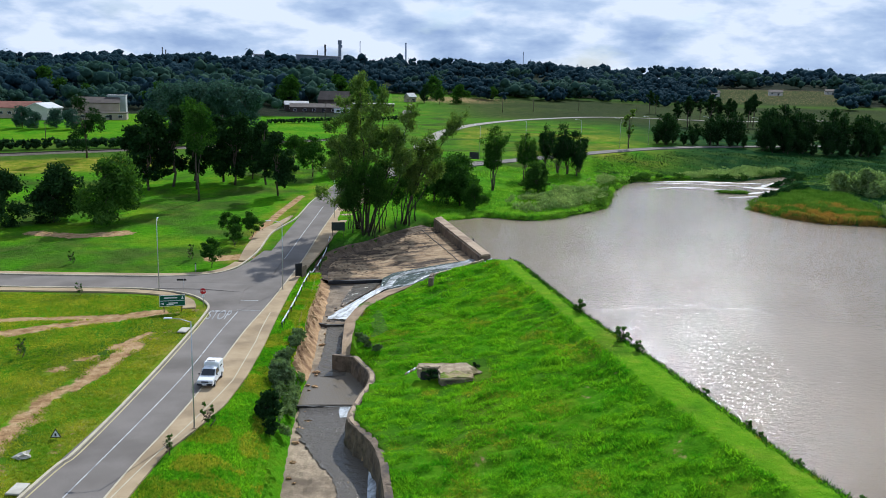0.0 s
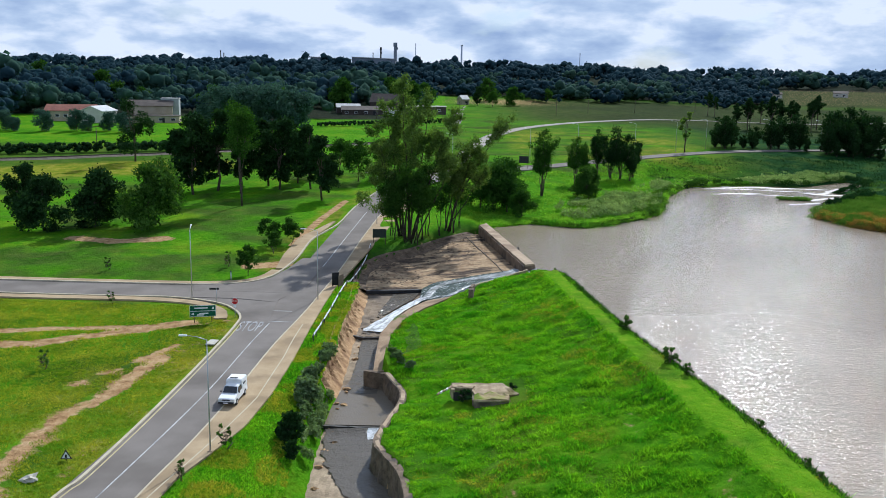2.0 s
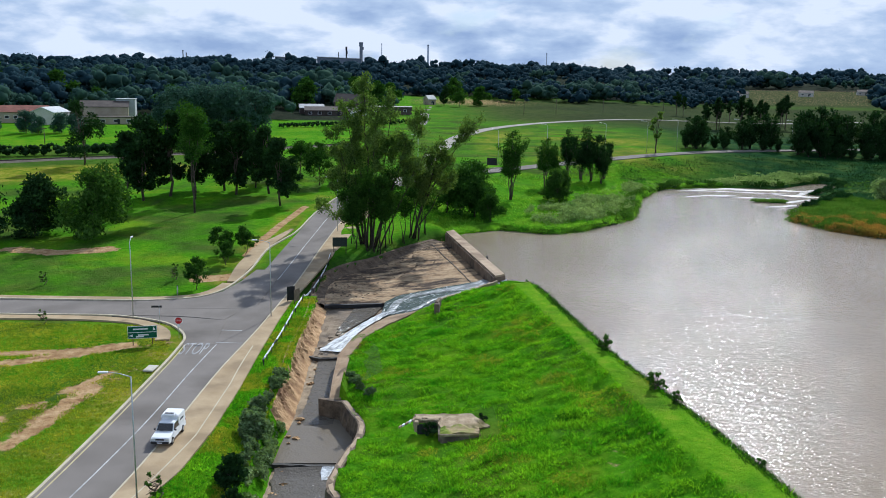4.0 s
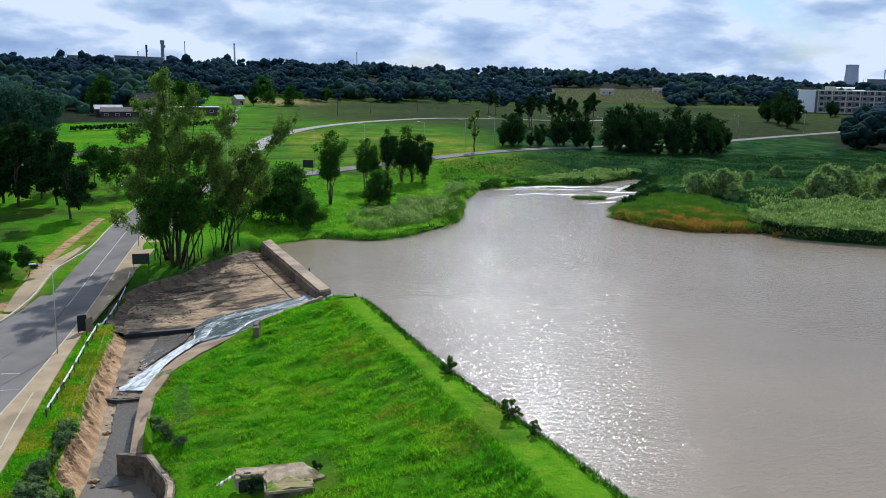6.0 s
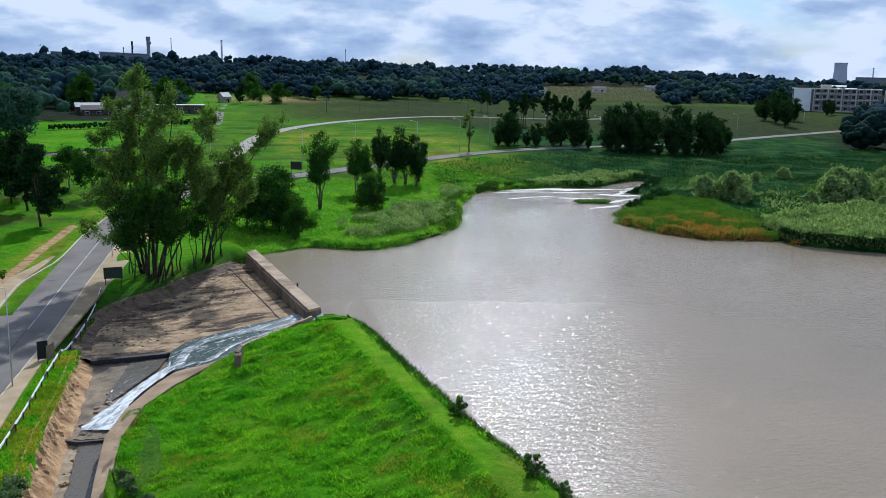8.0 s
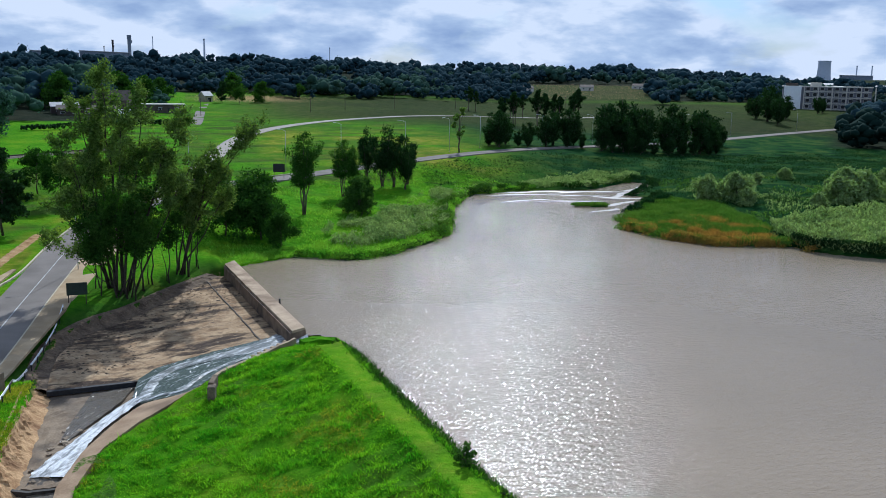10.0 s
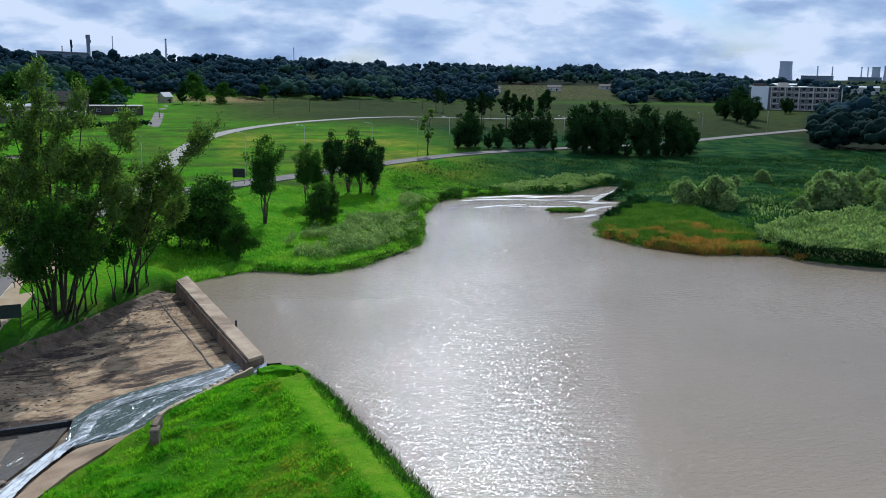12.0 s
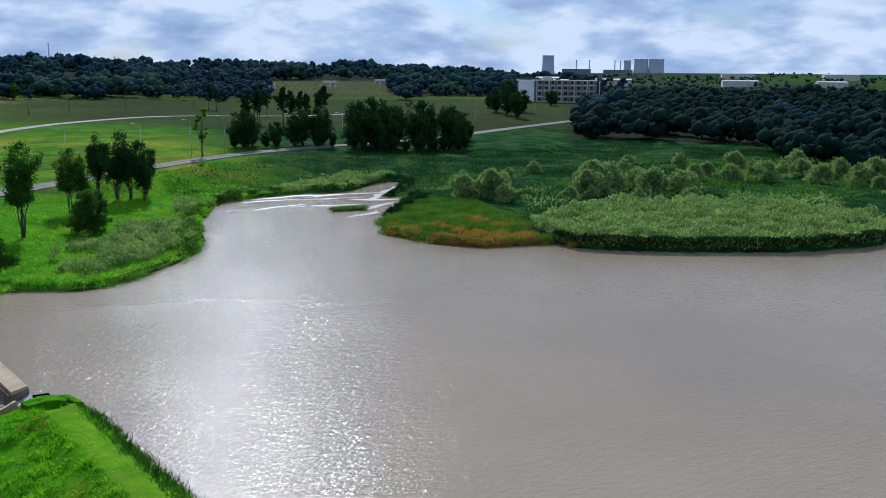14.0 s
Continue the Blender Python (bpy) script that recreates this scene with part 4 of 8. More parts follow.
low_floor = sheet("channel_floor", [(-9.4, 25, -6.4), (-9.5, 50, -6.1), (-9.8, 69, -5.85), (-10.3, 79, -5.65), (-10.5, 91.6, -5.45)], [(0.5, 25, -6.5), (0.1, 50, -6.2), (-0.7, 69, -5.95), (-2.5, 79, -5.75), (-3.4, 91.6, -5.55)], 90, 22, SHELF_SILT, 0.05, None, 6, 0.7)
tagged(low_floor, "pale silted concrete floor of the lower channel", "channel floor", kind="structure")
slab = sheet("spillway_side_slab", SLAB_IN, SLAB_OUT, 60, 6, material("tan_slab", (0.26, 0.172, 0.098), (0.39, 0.275, 0.168), 0.5, 7, 0.92, 0.4, 0.04, c=(0.2, 0.135, 0.08)), 0.02, None, 7, 2.2)
tagged(slab, "sloping tan concrete side slab of the spillway", "spillway", kind="structure")


def wall_run(name, pts, width, drop, mat, seed=0, batter=0.25, label="", top=None):
    """A thick wall with an uneven face along (x, y, z) top points; it drops 'drop' metres."""
    rng = np.random.default_rng(seed)
    ln = smooth_line(pts, 0.7)
    n = sides(ln)
    rows = []
    for off, dz, rough in ((-width / 2, 0.0, 0.015), (width / 2, 0.0, 0.02), (width / 2 + 0.02, -0.12, 0.02), (width / 2 + batter * 0.4, -drop * 0.5, 0.10), (width / 2 + batter, -drop, 0.10), (-width / 2, -drop, 0.0)):
        w = off + rng.normal(0, rough, len(ln))
        rows.append(np.c_[ln[:, :2] + n * w[:, None], ln[:, 2] + dz + (rng.normal(0, 0.03, len(ln)) if dz == 0 else 0)])
    vs = np.concatenate(rows)
    k, r = len(ln), len(rows)
    fs = [(a * k + i, ((a + 1) % r) * k + i, ((a + 1) % r) * k + i + 1, a * k + i + 1) for a in range(r) for i in range(k - 1)]
    fs += [tuple(a * k for a in range(r)), tuple(a * k + k - 1 for a in reversed(range(r)))]
    return tagged(make(name, vs.tolist(), fs, mat), label, "wall", kind="structure")


wall_run("wall_channel", [(x, y, z + 0.12) for x, y, z in WALL_TOP], 0.7, 3.2, WALL_STONE, 3, 0.3, "curved rough stone retaining wall of the channel")
cap = [(x, y, z + 0.16) for x, y, z in WALL_TOP if y > 78]
wall_run("wall_channel_cap", cap, 0.40, 0.1, CONCRETE_TOP, 5, 0.01, "pale concrete capping on the curved channel wall")
wall_run("wall_return", [(-7.2, 104.2, -3.05), (-6.0, 103.6, -3.02), (-4.6, 102.9, -2.95)], 0.5, 2.4, WALL_STONE, 9, 0.1, "stone end wall of the narrow channel")
# low cross weirs in the channel
for pts, lab in (([(-10.6, 92.0, -4.98), (-3.0, 91.6, -4.98)], "dark low concrete sill across the channel"), ([(-10.4, 122.0, -4.1), (-9.0, 121.6, -4.22), (-6.8, 121.7, -4.25)], "broken dark concrete sill across the channel")):
    wall_run("channel_sill", pts, 0.35, 0.9, material("wet_dark_concrete", (0.03, 0.028, 0.026), (0.075, 0.068, 0.06), 2, 12, 0.7, 0.4, 0.03), 4, 0.1, lab)


# weir with a walkway on top
def weir():
    w = base("weir", 0, 0, 0)
    tagged(w, "long concrete weir wall with a pale walkway on top", "weir", kind="structure")
    a, b, c, d = [np.array(p) for p in (WEIR_W[0], WEIR_W[1], WEIR_E[1], WEIR_E[0])]
    def slab_(name, e0, e1, z0, z1, mat, label):
        n = 36
        t = np.linspace(0, 1, n)[:, None]
        cw, ce = (a + (b - a) * t), (d + (c - d) * t)
        u = (ce - cw) / np.hypot(*(ce - cw).T)[:, None]
        p, q = cw - u * e0, ce + u * e1
        rng = np.random.default_rng(5)
        vs = np.concatenate([np.c_[p, np.full(n, z1)], np.c_[q, np.full(n, z1)], np.c_[p, np.full(n, z0)], np.c_[q, np.full(n, z0)]])
        vs[:, :2] += rng.normal(0, 0.015, (4 * n, 2))
        fs = [(i, i + n, i + n + 1, i + 1) for i in range(n - 1)] + [(i, i + 1, i + 1 + 2 * n, i + 2 * n) for i in range(n - 1)] + [(i + n + 1, i + n, i + 3 * n, i + 3 * n + 1) for i in range(n - 1)]
        fs += [(0, 2 * n, 3 * n, n), (n - 1, 2 * n - 1, 4 * n - 1, 3 * n - 1)]
        return make(name, vs.tolist(), fs, mat, w, label)
    slab_("wall", -0.12, 0.1, -2.6, 0.72, material("weir_face", (0.13, 0.09, 0.06), (0.24, 0.17, 0.11), 0.8, 7, 0.93, 0.5, 0.05, c=(0.06, 0.045, 0.035)), "brown stained concrete face")
    slab_("walkway", -0.42, -0.05, 0.70, 1.0, CONCRETE_TOP, "pale concrete walkway slab")
    part("end_block", boxed(15.0, 146.1, -0.9, 1.4, 0.8, 1.2, 30, 0.08), WALL_STONE, w, "dark wet concrete end block")


weir()
# earth shoulder and broken stones where the dam meets the weir
shoulder = sheet("earth_bank", [(15.3, 144.4, 0.4), (17.3, 145.6, 0.3), (19.6, 144.8, 0.15)], [(15.6, 142.0, 0.8), (17.6, 141.6, 1.1), (20.2, 141.4, 0.5)], 12, 8, GRASS, 0.05, None, 17, 1.8)
tagged(shoulder, "grassy earth shoulder between dam and weir", "earth bank", kind="structure")

# concrete pillar and side wall at the foot of the dam
bm = boxed(5.7, 130.8, -0.9, 0.7, 1.2, 2.8, -8, 0.07)
bm = box(bm, 5.85, 132.3, 0.1, 0.5, 2.4, 1.1, -12, 0.05)
tagged(part("concrete_pillar", bm, WALL_STONE, None), "weathered concrete pillar at the foot of the dam", "pillar")
wall_run("wall_spillway", [(5.9, 133.2, -0.3), (6.4, 136.9, -0.35), (10.5, 141.0, -0.1), (14.9, 144.9, 0.45)], 0.35, 1.2, CONCRETE_TOP, 12, 0.05, "low pale concrete wall beside the spillway flow")
for k in range(6):
    t = k / 5
    tagged(part("stone_block", boxed(10.2 + 3.6 * t, 142.6 + 2.9 * t, -0.75 + 0.5 * t, 0.45, 0.4, 0.5, 20 * k, 0.06), CONCRETE_TOP, None), "pale stone block beside the spillway flow", "stone block", "blocks beside the spillway")


# ---------- earth banks of the channel ----------
def bank_face(name, top, foot, n, rows, mat, seed, amp, label):
    rng = np.random.default_rng(seed)
    T, Fo = np.array(top, float), np.array(foot, float)
    u = np.linspace(0, 1, n)
    T = np.stack([np.interp(u, np.linspace(0, 1, len(T)), T[:, k]) for k in range(3)], 1)
    Fo = np.stack([np.interp(u, np.linspace(0, 1, len(Fo)), Fo[:, k]) for k in range(3)], 1)
    out_ = Fo - T
    out_[:, 2] = 0
    gully = np.convolve(rng.normal(0, 1, n + 8), np.ones(5) / 3, "same")[4:n + 4] + 1.5 * np.convolve(rng.normal(0, 1, n + 30), np.ones(21) / 10, "same")[15:n + 15]
    P = np.zeros((n, rows, 3))
    for j in range(rows):
        v = j / (rows - 1)
        hx = v ** 1.8
        hx = v if j < 2 else 0.28 + 0.72 * v ** 2.2
        P[:, j] = T + (Fo - T) * np.array([hx, hx, v if j > 1 else v * 0.15])
        body = math.sin(math.pi * min(1, v * 1.1)) if 0 < j < rows - 1 else 0
        P[:, j, :2] += (out_[:, :2] / (np.hypot(out_[:, 0], out_[:, 1])[:, None] + 1e-6)) * ((gully * amp + rng.normal(0, amp * 0.22, n)) * body)[:, None]
        P[:, j, 2] += rng.normal(0, 0.06, n) * body
    fs = [(i * rows + j, (i + 1) * rows + j, (i + 1) * rows + j + 1, i * rows + j + 1) for i in range(n - 1) for j in range(rows - 1)]
    return tagged(make(name, P.reshape(-1, 3).tolist(), fs, mat), label, "earth bank", kind="structure")


for y0, y1, mat, amp, lab in ((100, 142.4, CLIFF, 0.17, "eroded ochre earth bank of the channel"), (45, 100, GRASS, 0.15, "grassy overgrown bank of the channel")):
    ys = np.linspace(y0, y1, 50)
    top = [(float(np.interp(y, CH_Y, CH_LEFT)) - 1.95, float(y), land_at(float(np.interp(y, CH_Y, CH_LEFT)) - 2.0, float(y)) + 0.04) for y in ys]
    foot = [(float(np.interp(y, CH_Y, CH_LEFT)) + (0.5 if y > 98 else 0.35), float(y), float(np.interp(y, [45, 91, 93, 121, 123, 141], [-6.3, -5.6, -5.2, -4.8, -4.5, -3.5]))) for y in ys]
    bank_face("channel_bank", top, foot, 150, 14, mat, 8, amp, lab)
ap = smooth_line([(-10.6, 142.0), (-11.1, 148), (-11.1, 153.6), (-10.1, 159.2), (-7.2, 164.6), (-3.0, 169.2), (1.9, 176.9), (7.6, 185.2)], 1.5)
nn = sides(ap)
top = [(float(p[0] + q[0] * 1.95), float(p[1] + q[1] * 1.95), land_at(float(p[0] + q[0] * 2.1), float(p[1] + q[1] * 2.1)) + 0.03) for p, q in zip(ap, nn)]
foot = [(float(p[0] - q[0] * 0.6), float(p[1] - q[1] * 0.6), float(apron_z(p[0], p[1])) - 0.1) for p, q in zip(ap, nn)]
bank_face("spillway_bank", top, foot, 200, 9, material("dark_earth", (0.075, 0.052, 0.033), (0.19, 0.135, 0.085), 0.9, 6, 0.95, 0.8, 0.12), 10, 0.09, "brown earth and stone bank above the spillway")


# ---------- running water ----------
def stream(name, line, width, mat, label, seed=1, across=5, rise=0.06):
    rng = np.random.default_rng(seed)
    ln = smooth_line(line, 0.5)
    n = sides(ln)
    s = np.linspace(0, 1, len(ln))
    w = np.interp(s, np.linspace(0, 1, len(width)), width) * (1 + rng.normal(0, 0.05, len(ln)))
    vs = []
    for j in range(across):
        off = (j / (across - 1) - 0.5) * w
        dome = rise * (1 - (2 * j / (across - 1) - 1) ** 2)
        vs.append(np.c_[ln[:, :2] + n * off[:, None], ln[:, 2] + dome + rng.normal(0, 0.02, len(ln))])
    vs = np.concatenate(vs)
    k = len(ln)
    fs = [(j * k + i, (j + 1) * k + i, (j + 1) * k + i + 1, j * k + i + 1) for j in range(across - 1) for i in range(k - 1)]
    return tagged(make(name, vs.tolist(), fs, mat, smooth=True), label, "stream", kind="structure")


CHUTE_N = [(14.8, 151.3, -0.72), (10.3, 149.1, -1.02), (6.1, 147.8, -1.44), (2.2, 146.2, -1.85), (0.0, 145.1, -2.1), (-1.6, 142.9, -2.48), (-1.9, 138.4, -2.80)]
CHUTE_S = [(14.3, 145.4, -0.55), (11.7, 143.4, -0.84), (8.3, 142.0, -1.24), (5.9, 139.5, -1.64), (3.4, 136.6, -2.12), (1.1, 136.7, -2.46), (-1.0, 136.6, -2.80)]
chute = sheet("stream", CHUTE_N, CHUTE_S, 70, 22, SHEET_WATER, 0.02, None, 15, 1.2)
tagged(chute, "grey-green water sheet running down the spillway chute", "stream", kind="structure")


def chute_line(places, lift=0.05):
    """Points on the chute from (share of the way down, share of the way across) pairs."""
    n, q = np.array(CHUTE_N), np.array(CHUTE_S)
    u = np.linspace(0, 1, len(n))
    rows_ = []
    for a, b in places:
        rows_.append([(1 - b) * np.interp(a, u, n[:, k]) + b * np.interp(a, u, q[:, k]) for k in range(3)])
        rows_[-1][2] += lift
    return [tuple(float(v) for v in r_) for r_ in rows_]


stream("stream", chute_line([(0.0, 0.5), (0.12, 0.5), (0.28, 0.38), (0.42, 0.28), (0.56, 0.22), (0.7, 0.28), (0.82, 0.45), (0.92, 0.62), (1.0, 0.6)]), [4.6, 3.8, 2.6, 1.9, 1.6, 1.4, 1.2, 1.2, 1.3], CHUTE_FOAM, "white foaming flow down the spillway chute", 1, 9)
stream("stream", chute_line([(0.1, 0.86), (0.3, 0.84), (0.5, 0.8), (0.68, 0.88), (0.84, 0.86), (0.97, 0.8)]), [1.2, 0.8, 0.45, 0.6, 0.5, 0.8], CHUTE_FOAM, "thin pale water along the chute edge", 9, 5)
tagged(sheet("weir_spill", [(16.6, 147.0, 0.3), (14.9, 148.0, -0.45)], [(16.2, 144.7, 0.3), (14.2, 145.2, -0.45)], 6, 8, WHITEWATER, 0.08, None, 16, 0.9), "white water spilling over broken stones by the weir", "stream", kind="structure")
stream("stream", [(-1.3, 137.6, -2.72), (-2.2, 136.6, -2.95), (-3.9, 133.9, -3.28), (-5.5, 130.6, -3.58), (-6.8, 127, -3.88), (-7.6, 123.6, -4.1)], [1.3, 1.3, 1.3, 1.6, 2.8, 3.8], WHITEWATER, "foaming white water running down the channel", 2, 7, 0.14)
stream("stream", [(-7.9, 123.9, -4.12), (-7.8, 121.2, -4.56), (-7.7, 115, -4.70), (-7.6, 108, -4.86), (-7.3, 101.5, -4.99)], [2.8, 2.6, 2.5, 2.9, 3.6], STREAM, "shallow dark water in the middle channel", 4)
pool = sheet("water", [(-10.3, 92.25, -4.98), (-10.2, 97, -4.98), (-9.8, 102, -4.98), (-9.0, 106.5, -4.98)], [(-3.1, 92.25, -4.98), (-2.9, 97, -4.98), (-4.6, 101.6, -4.98), (-6.4, 106.5, -4.98)], 20, 10, POOL, 0.0, None, 1, 0.1)
tagged(pool, "still grey pool behind the channel sill", "pool", kind="structure")
stream("stream", [(-6.9, 91.45, -5.05), (-6.8, 90.2, -5.36), (-6.4, 86, -5.46), (-5.0, 80.5, -5.56), (-3.5, 76, -5.68), (-2.9, 72, -5.78), (-3.0, 66, -5.88), (-3.2, 55, -6.02), (-3.2, 45, -6.15), (-3.0, 26, -6.35)], [6.6, 6.2, 4.4, 4.0, 3.4, 3.4, 4.0, 4.4, 4.6, 5], STREAM, "shallow rippled stream in the lower channel", 5)
stream("stream", [(-4.6, 91.3, -4.98), (-4.7, 90.6, -5.22), (-4.7, 89.4, -5.36)], [2.2, 2.2, 1.8], WHITEWATER, "white water falling over the channel sill", 7)
stream("stream", [(-2.2, 79.0, -5.50), (-1.9, 76.0, -5.58), (-1.9, 72, -5.68), (-2.0, 66, -5.78)], [0.5, 0.8, 0.7, 0.3], WHITEWATER, "foam riffle beside the channel wall", 8)

wet = sheet("wet_slope", [(-2.0, 142.2, -3.05), (-3.0, 138.3, -3.12), (-5.2, 134.0, -3.42), (-7.4, 130.0, -3.74)], [(-6.0, 141.8, -3.16), (-6.5, 138.6, -3.28), (-7.3, 134.6, -3.55), (-7.8, 130.4, -3.78)], 24, 10, STREAM, 0.03, None, 12, 0.2)
tagged(wet, "dark wet sheet of water below the spillway lip", "stream", kind="structure")

# silt bars in the shallow inlet
SILT_WET = material("wet_silt", (0.07, 0.06, 0.05), (0.13, 0.115, 0.095), 0.8, 6, 0.85, 0.3, 0.03, spec=0.1)
for k, (x, y, a, b, turn) in enumerate([(73, 252, 5.0, 0.7, 20), (79, 257, 6.5, 0.8, 8), (91, 259, 8.0, 0.9, -6), (99, 254, 6.0, 0.8, -14), (101, 247, 5.0, 0.7, -30), (84, 246, 3.5, 0.6, 10), (93, 229, 3.0, 0.6, 40), (68, 246, 2.5, 0.6, 40), (106, 259, 5, 0.8, -10)]):
    r = np.random.default_rng(60 + k)
    n = 28
    t = np.linspace(0, 2 * np.pi, n, endpoint=False)
    rad = 1 + 0.28 * np.sin(3 * t + k) + 0.12 * r.normal(size=n)
    ring = np.stack([a * rad * np.cos(t), b * rad * np.sin(t)], 1)
    vs = [(0, 0, 0.10)] + [(p[0] * 0.6, p[1] * 0.6, 0.08) for p in ring] + [(p[0], p[1], -0.06) for p in ring]
    fs = [(0, 1 + i, 1 + (i + 1) % n) for i in range(n)] + [(1 + i, 1 + n + i, 1 + n + (i + 1) % n, 1 + (i + 1) % n) for i in range(n)]
    ob = make("silt_bar", vs, fs, SILT_WET, smooth=True)
    ob.matrix_basis = pose(x, y, 0, 0, 0, turn)
    tagged(ob, "dark wet silt bar in the shallow inlet", "silt bar", "silt bars", kind="structure")

# washed-down earth and gravel lying on the upper apron
dr_ = np.random.default_rng(221)
rim_line = smooth_line(APRON_RIM, 0.6)
shape = np.array([(0, 0, 1), (0.9, 0, 0.1), (0.28, 0.85, 0.1), (-0.73, 0.53, 0.1), (-0.73, -0.53, 0.1), (0.28, -0.85, 0.1)])
lump_v, lump_f = [], []
for k in range(620):
    p = rim_line[dr_.integers(12, len(rim_line) - 4)]
    d = 1.4 + 9.5 * dr_.random() ** 1.9
    px, py = p[0] + 0.84 * d + dr_.normal(0, 0.4), p[1] - 0.55 * d + dr_.normal(0, 0.4)
    size_ = dr_.uniform(0.06, 0.2) * (1.6 if dr_.random() < 0.12 else 1)
    o = len(lump_v)
    q = shape * (size_ * (0.7 + 0.6 * dr_.random((6, 1)))) * np.array([1.5, 1.0, 0.55])
    lump_v += (q + np.array([px, py, float(apron_z(px, py)) - 0.01])).tolist()
    lump_f += [(o, o + 1 + i, o + 1 + (i + 1) % 5) for i in range(5)]
tagged(make("debris", lump_v, lump_f, material("washed_earth", (0.055, 0.042, 0.03), (0.16, 0.115, 0.072), 1.5, 9, 0.95, 0.4, 0.03)), "dark washed-down earth and gravel on the spillway apron", "debris", kind="stuff")

# broken shallow riffles where the river runs into the lake
RIFFLE = water_material("riffle_water", (0.24, 0.21, 0.165), 0.32, [(1.4, 2.0, 0.16), (4.0, 1.6, 0.05)], spec=0.5)
for k, (x, y, a, b, turn) in enumerate([(75, 263, 8, 1.1, 12), (88, 263.5, 9, 1.3, -4), (101, 261.5, 8, 1.2, 2), (82, 259, 7, 0.8, 4), (95, 256, 8, 0.8, -10), (104, 250, 7, 1.0, -28), (99, 240, 7, 0.9, 24), (108, 256, 8, 1.2, 40), (80, 249, 6, 0.6, 14), (90, 246, 7, 0.6, -8), (92, 231, 5, 0.7, 30), (116, 265, 7, 1.2, 42)]):
    r = np.random.default_rng(400 + k)
    n = 40
    t = np.linspace(0, 2 * np.pi, n, endpoint=False)
    rad = 1 + 0.22 * np.sin(2 * t + k) + 0.16 * np.sin(5 * t + 2 * k) + 0.08 * r.normal(size=n)
    ring = np.stack([a * rad * np.cos(t), b * rad * np.sin(t) + 0.6 * b * np.sin(3 * np.cos(t) + k)], 1)
    mid_ = ring.mean(0)
    vs = [(mid_[0], mid_[1], 0.05)] + [(p[0], p[1], 0.01) for p in ring]
    ob = make("riffle", vs, [(0, 1 + i, 1 + (i + 1) % n) for i in range(n)], RIFFLE, smooth=True)
    ob.matrix_basis = pose(x, y, 0, 0, 0, turn)
    tagged(ob, "bright broken riffle in the shallow inlet", "riffle", "riffles", kind="structure")

# joints of the spillway apron
for k, (a, b) in enumerate((((12.0, 146.6), (6.0, 181.5)),)):
    ln = smooth_line([a, b], 1.2)
    n = sides(ln)
    za = apron_z(ln[:, 0], ln[:, 1]) + 0.085
    wob = np.random.default_rng(k).normal(0, 0.05, (len(ln), 1))
    A, B = ln + n * (0.07 + wob), ln - n * (0.07 - wob)
    q = len(ln)
    vs = np.concatenate([np.c_[A, za], np.c_[B, za], np.c_[A, za - 0.12], np.c_[B, za - 0.12]])
    fs = [(i, i + q, i + q + 1, i + 1) for i in range(q - 1)] + [(i, i + 1, i + 1 + 2 * q, i + 2 * q) for i in range(q - 1)] + [(i + q + 1, i + q, i + 3 * q, i + 3 * q + 1) for i in range(q - 1)]
    tagged(make("spillway_joint", vs.tolist(), fs, SILT_WET), "dark mossy joint in the spillway concrete", "joint", kind="structure")


# ---------- plants ----------
def card_mesh(name, quads_, mat):
    """One mesh from an array of three- or four-cornered cards (n, k, 3)."""
    n, k = quads_.shape[:2]
    me = bpy.data.meshes.new(name)
    me.vertices.add(n * k)
    me.vertices.foreach_set("co", np.ascontiguousarray(quads_, dtype=np.float32).ravel())
    me.loops.add(n * k)
    me.loops.foreach_set("vertex_index", np.arange(n * k, dtype=np.int32))
    me.polygons.add(n)
    me.polygons.foreach_set("loop_start", np.arange(0, n * k, k, dtype=np.int32))
    me.polygons.foreach_set("loop_total", np.full(n, k, dtype=np.int32))
    me.materials.append(mat)
    me.update(calc_edges=True)
    me.validate()
    return me


def unit(rng, n):
    v = rng.normal(0, 1, (n, 3))
    return v / np.linalg.norm(v, axis=1)[:, None]


def leaf_cards(rng, blobs, per, size, shell=0.55, droop=0.0):
    """Leaf cards in lumps: blobs are rows of centre x, y, z and radius."""
    blobs = np.array(blobs, float)
    which = rng.choice(len(blobs), per, p=blobs[:, 3] ** 2 / (blobs[:, 3] ** 2).sum())
    d = unit(rng, per)
    r = blobs[which, 3] * (shell + (1.0 - shell) * rng.random(per) ** 0.7) * (0.75 + 0.32 * np.abs(rng.normal(size=per)))
    c = blobs[which, :3] + d * r[:, None] * np.array([1, 1, 0.8])
    a = unit(rng, per)
    a[:, 2] = a[:, 2] * (1 - droop) - droop
    b = np.cross(a, unit(rng, per))
    b /= np.linalg.norm(b, axis=1)[:, None] + 1e-9
    s = size * (0.6 + 0.8 * rng.random(per))[:, None]
    return np.stack([c - a * s, c + b * s * 0.55, c + a * s, c - b * s * 0.55], 1)


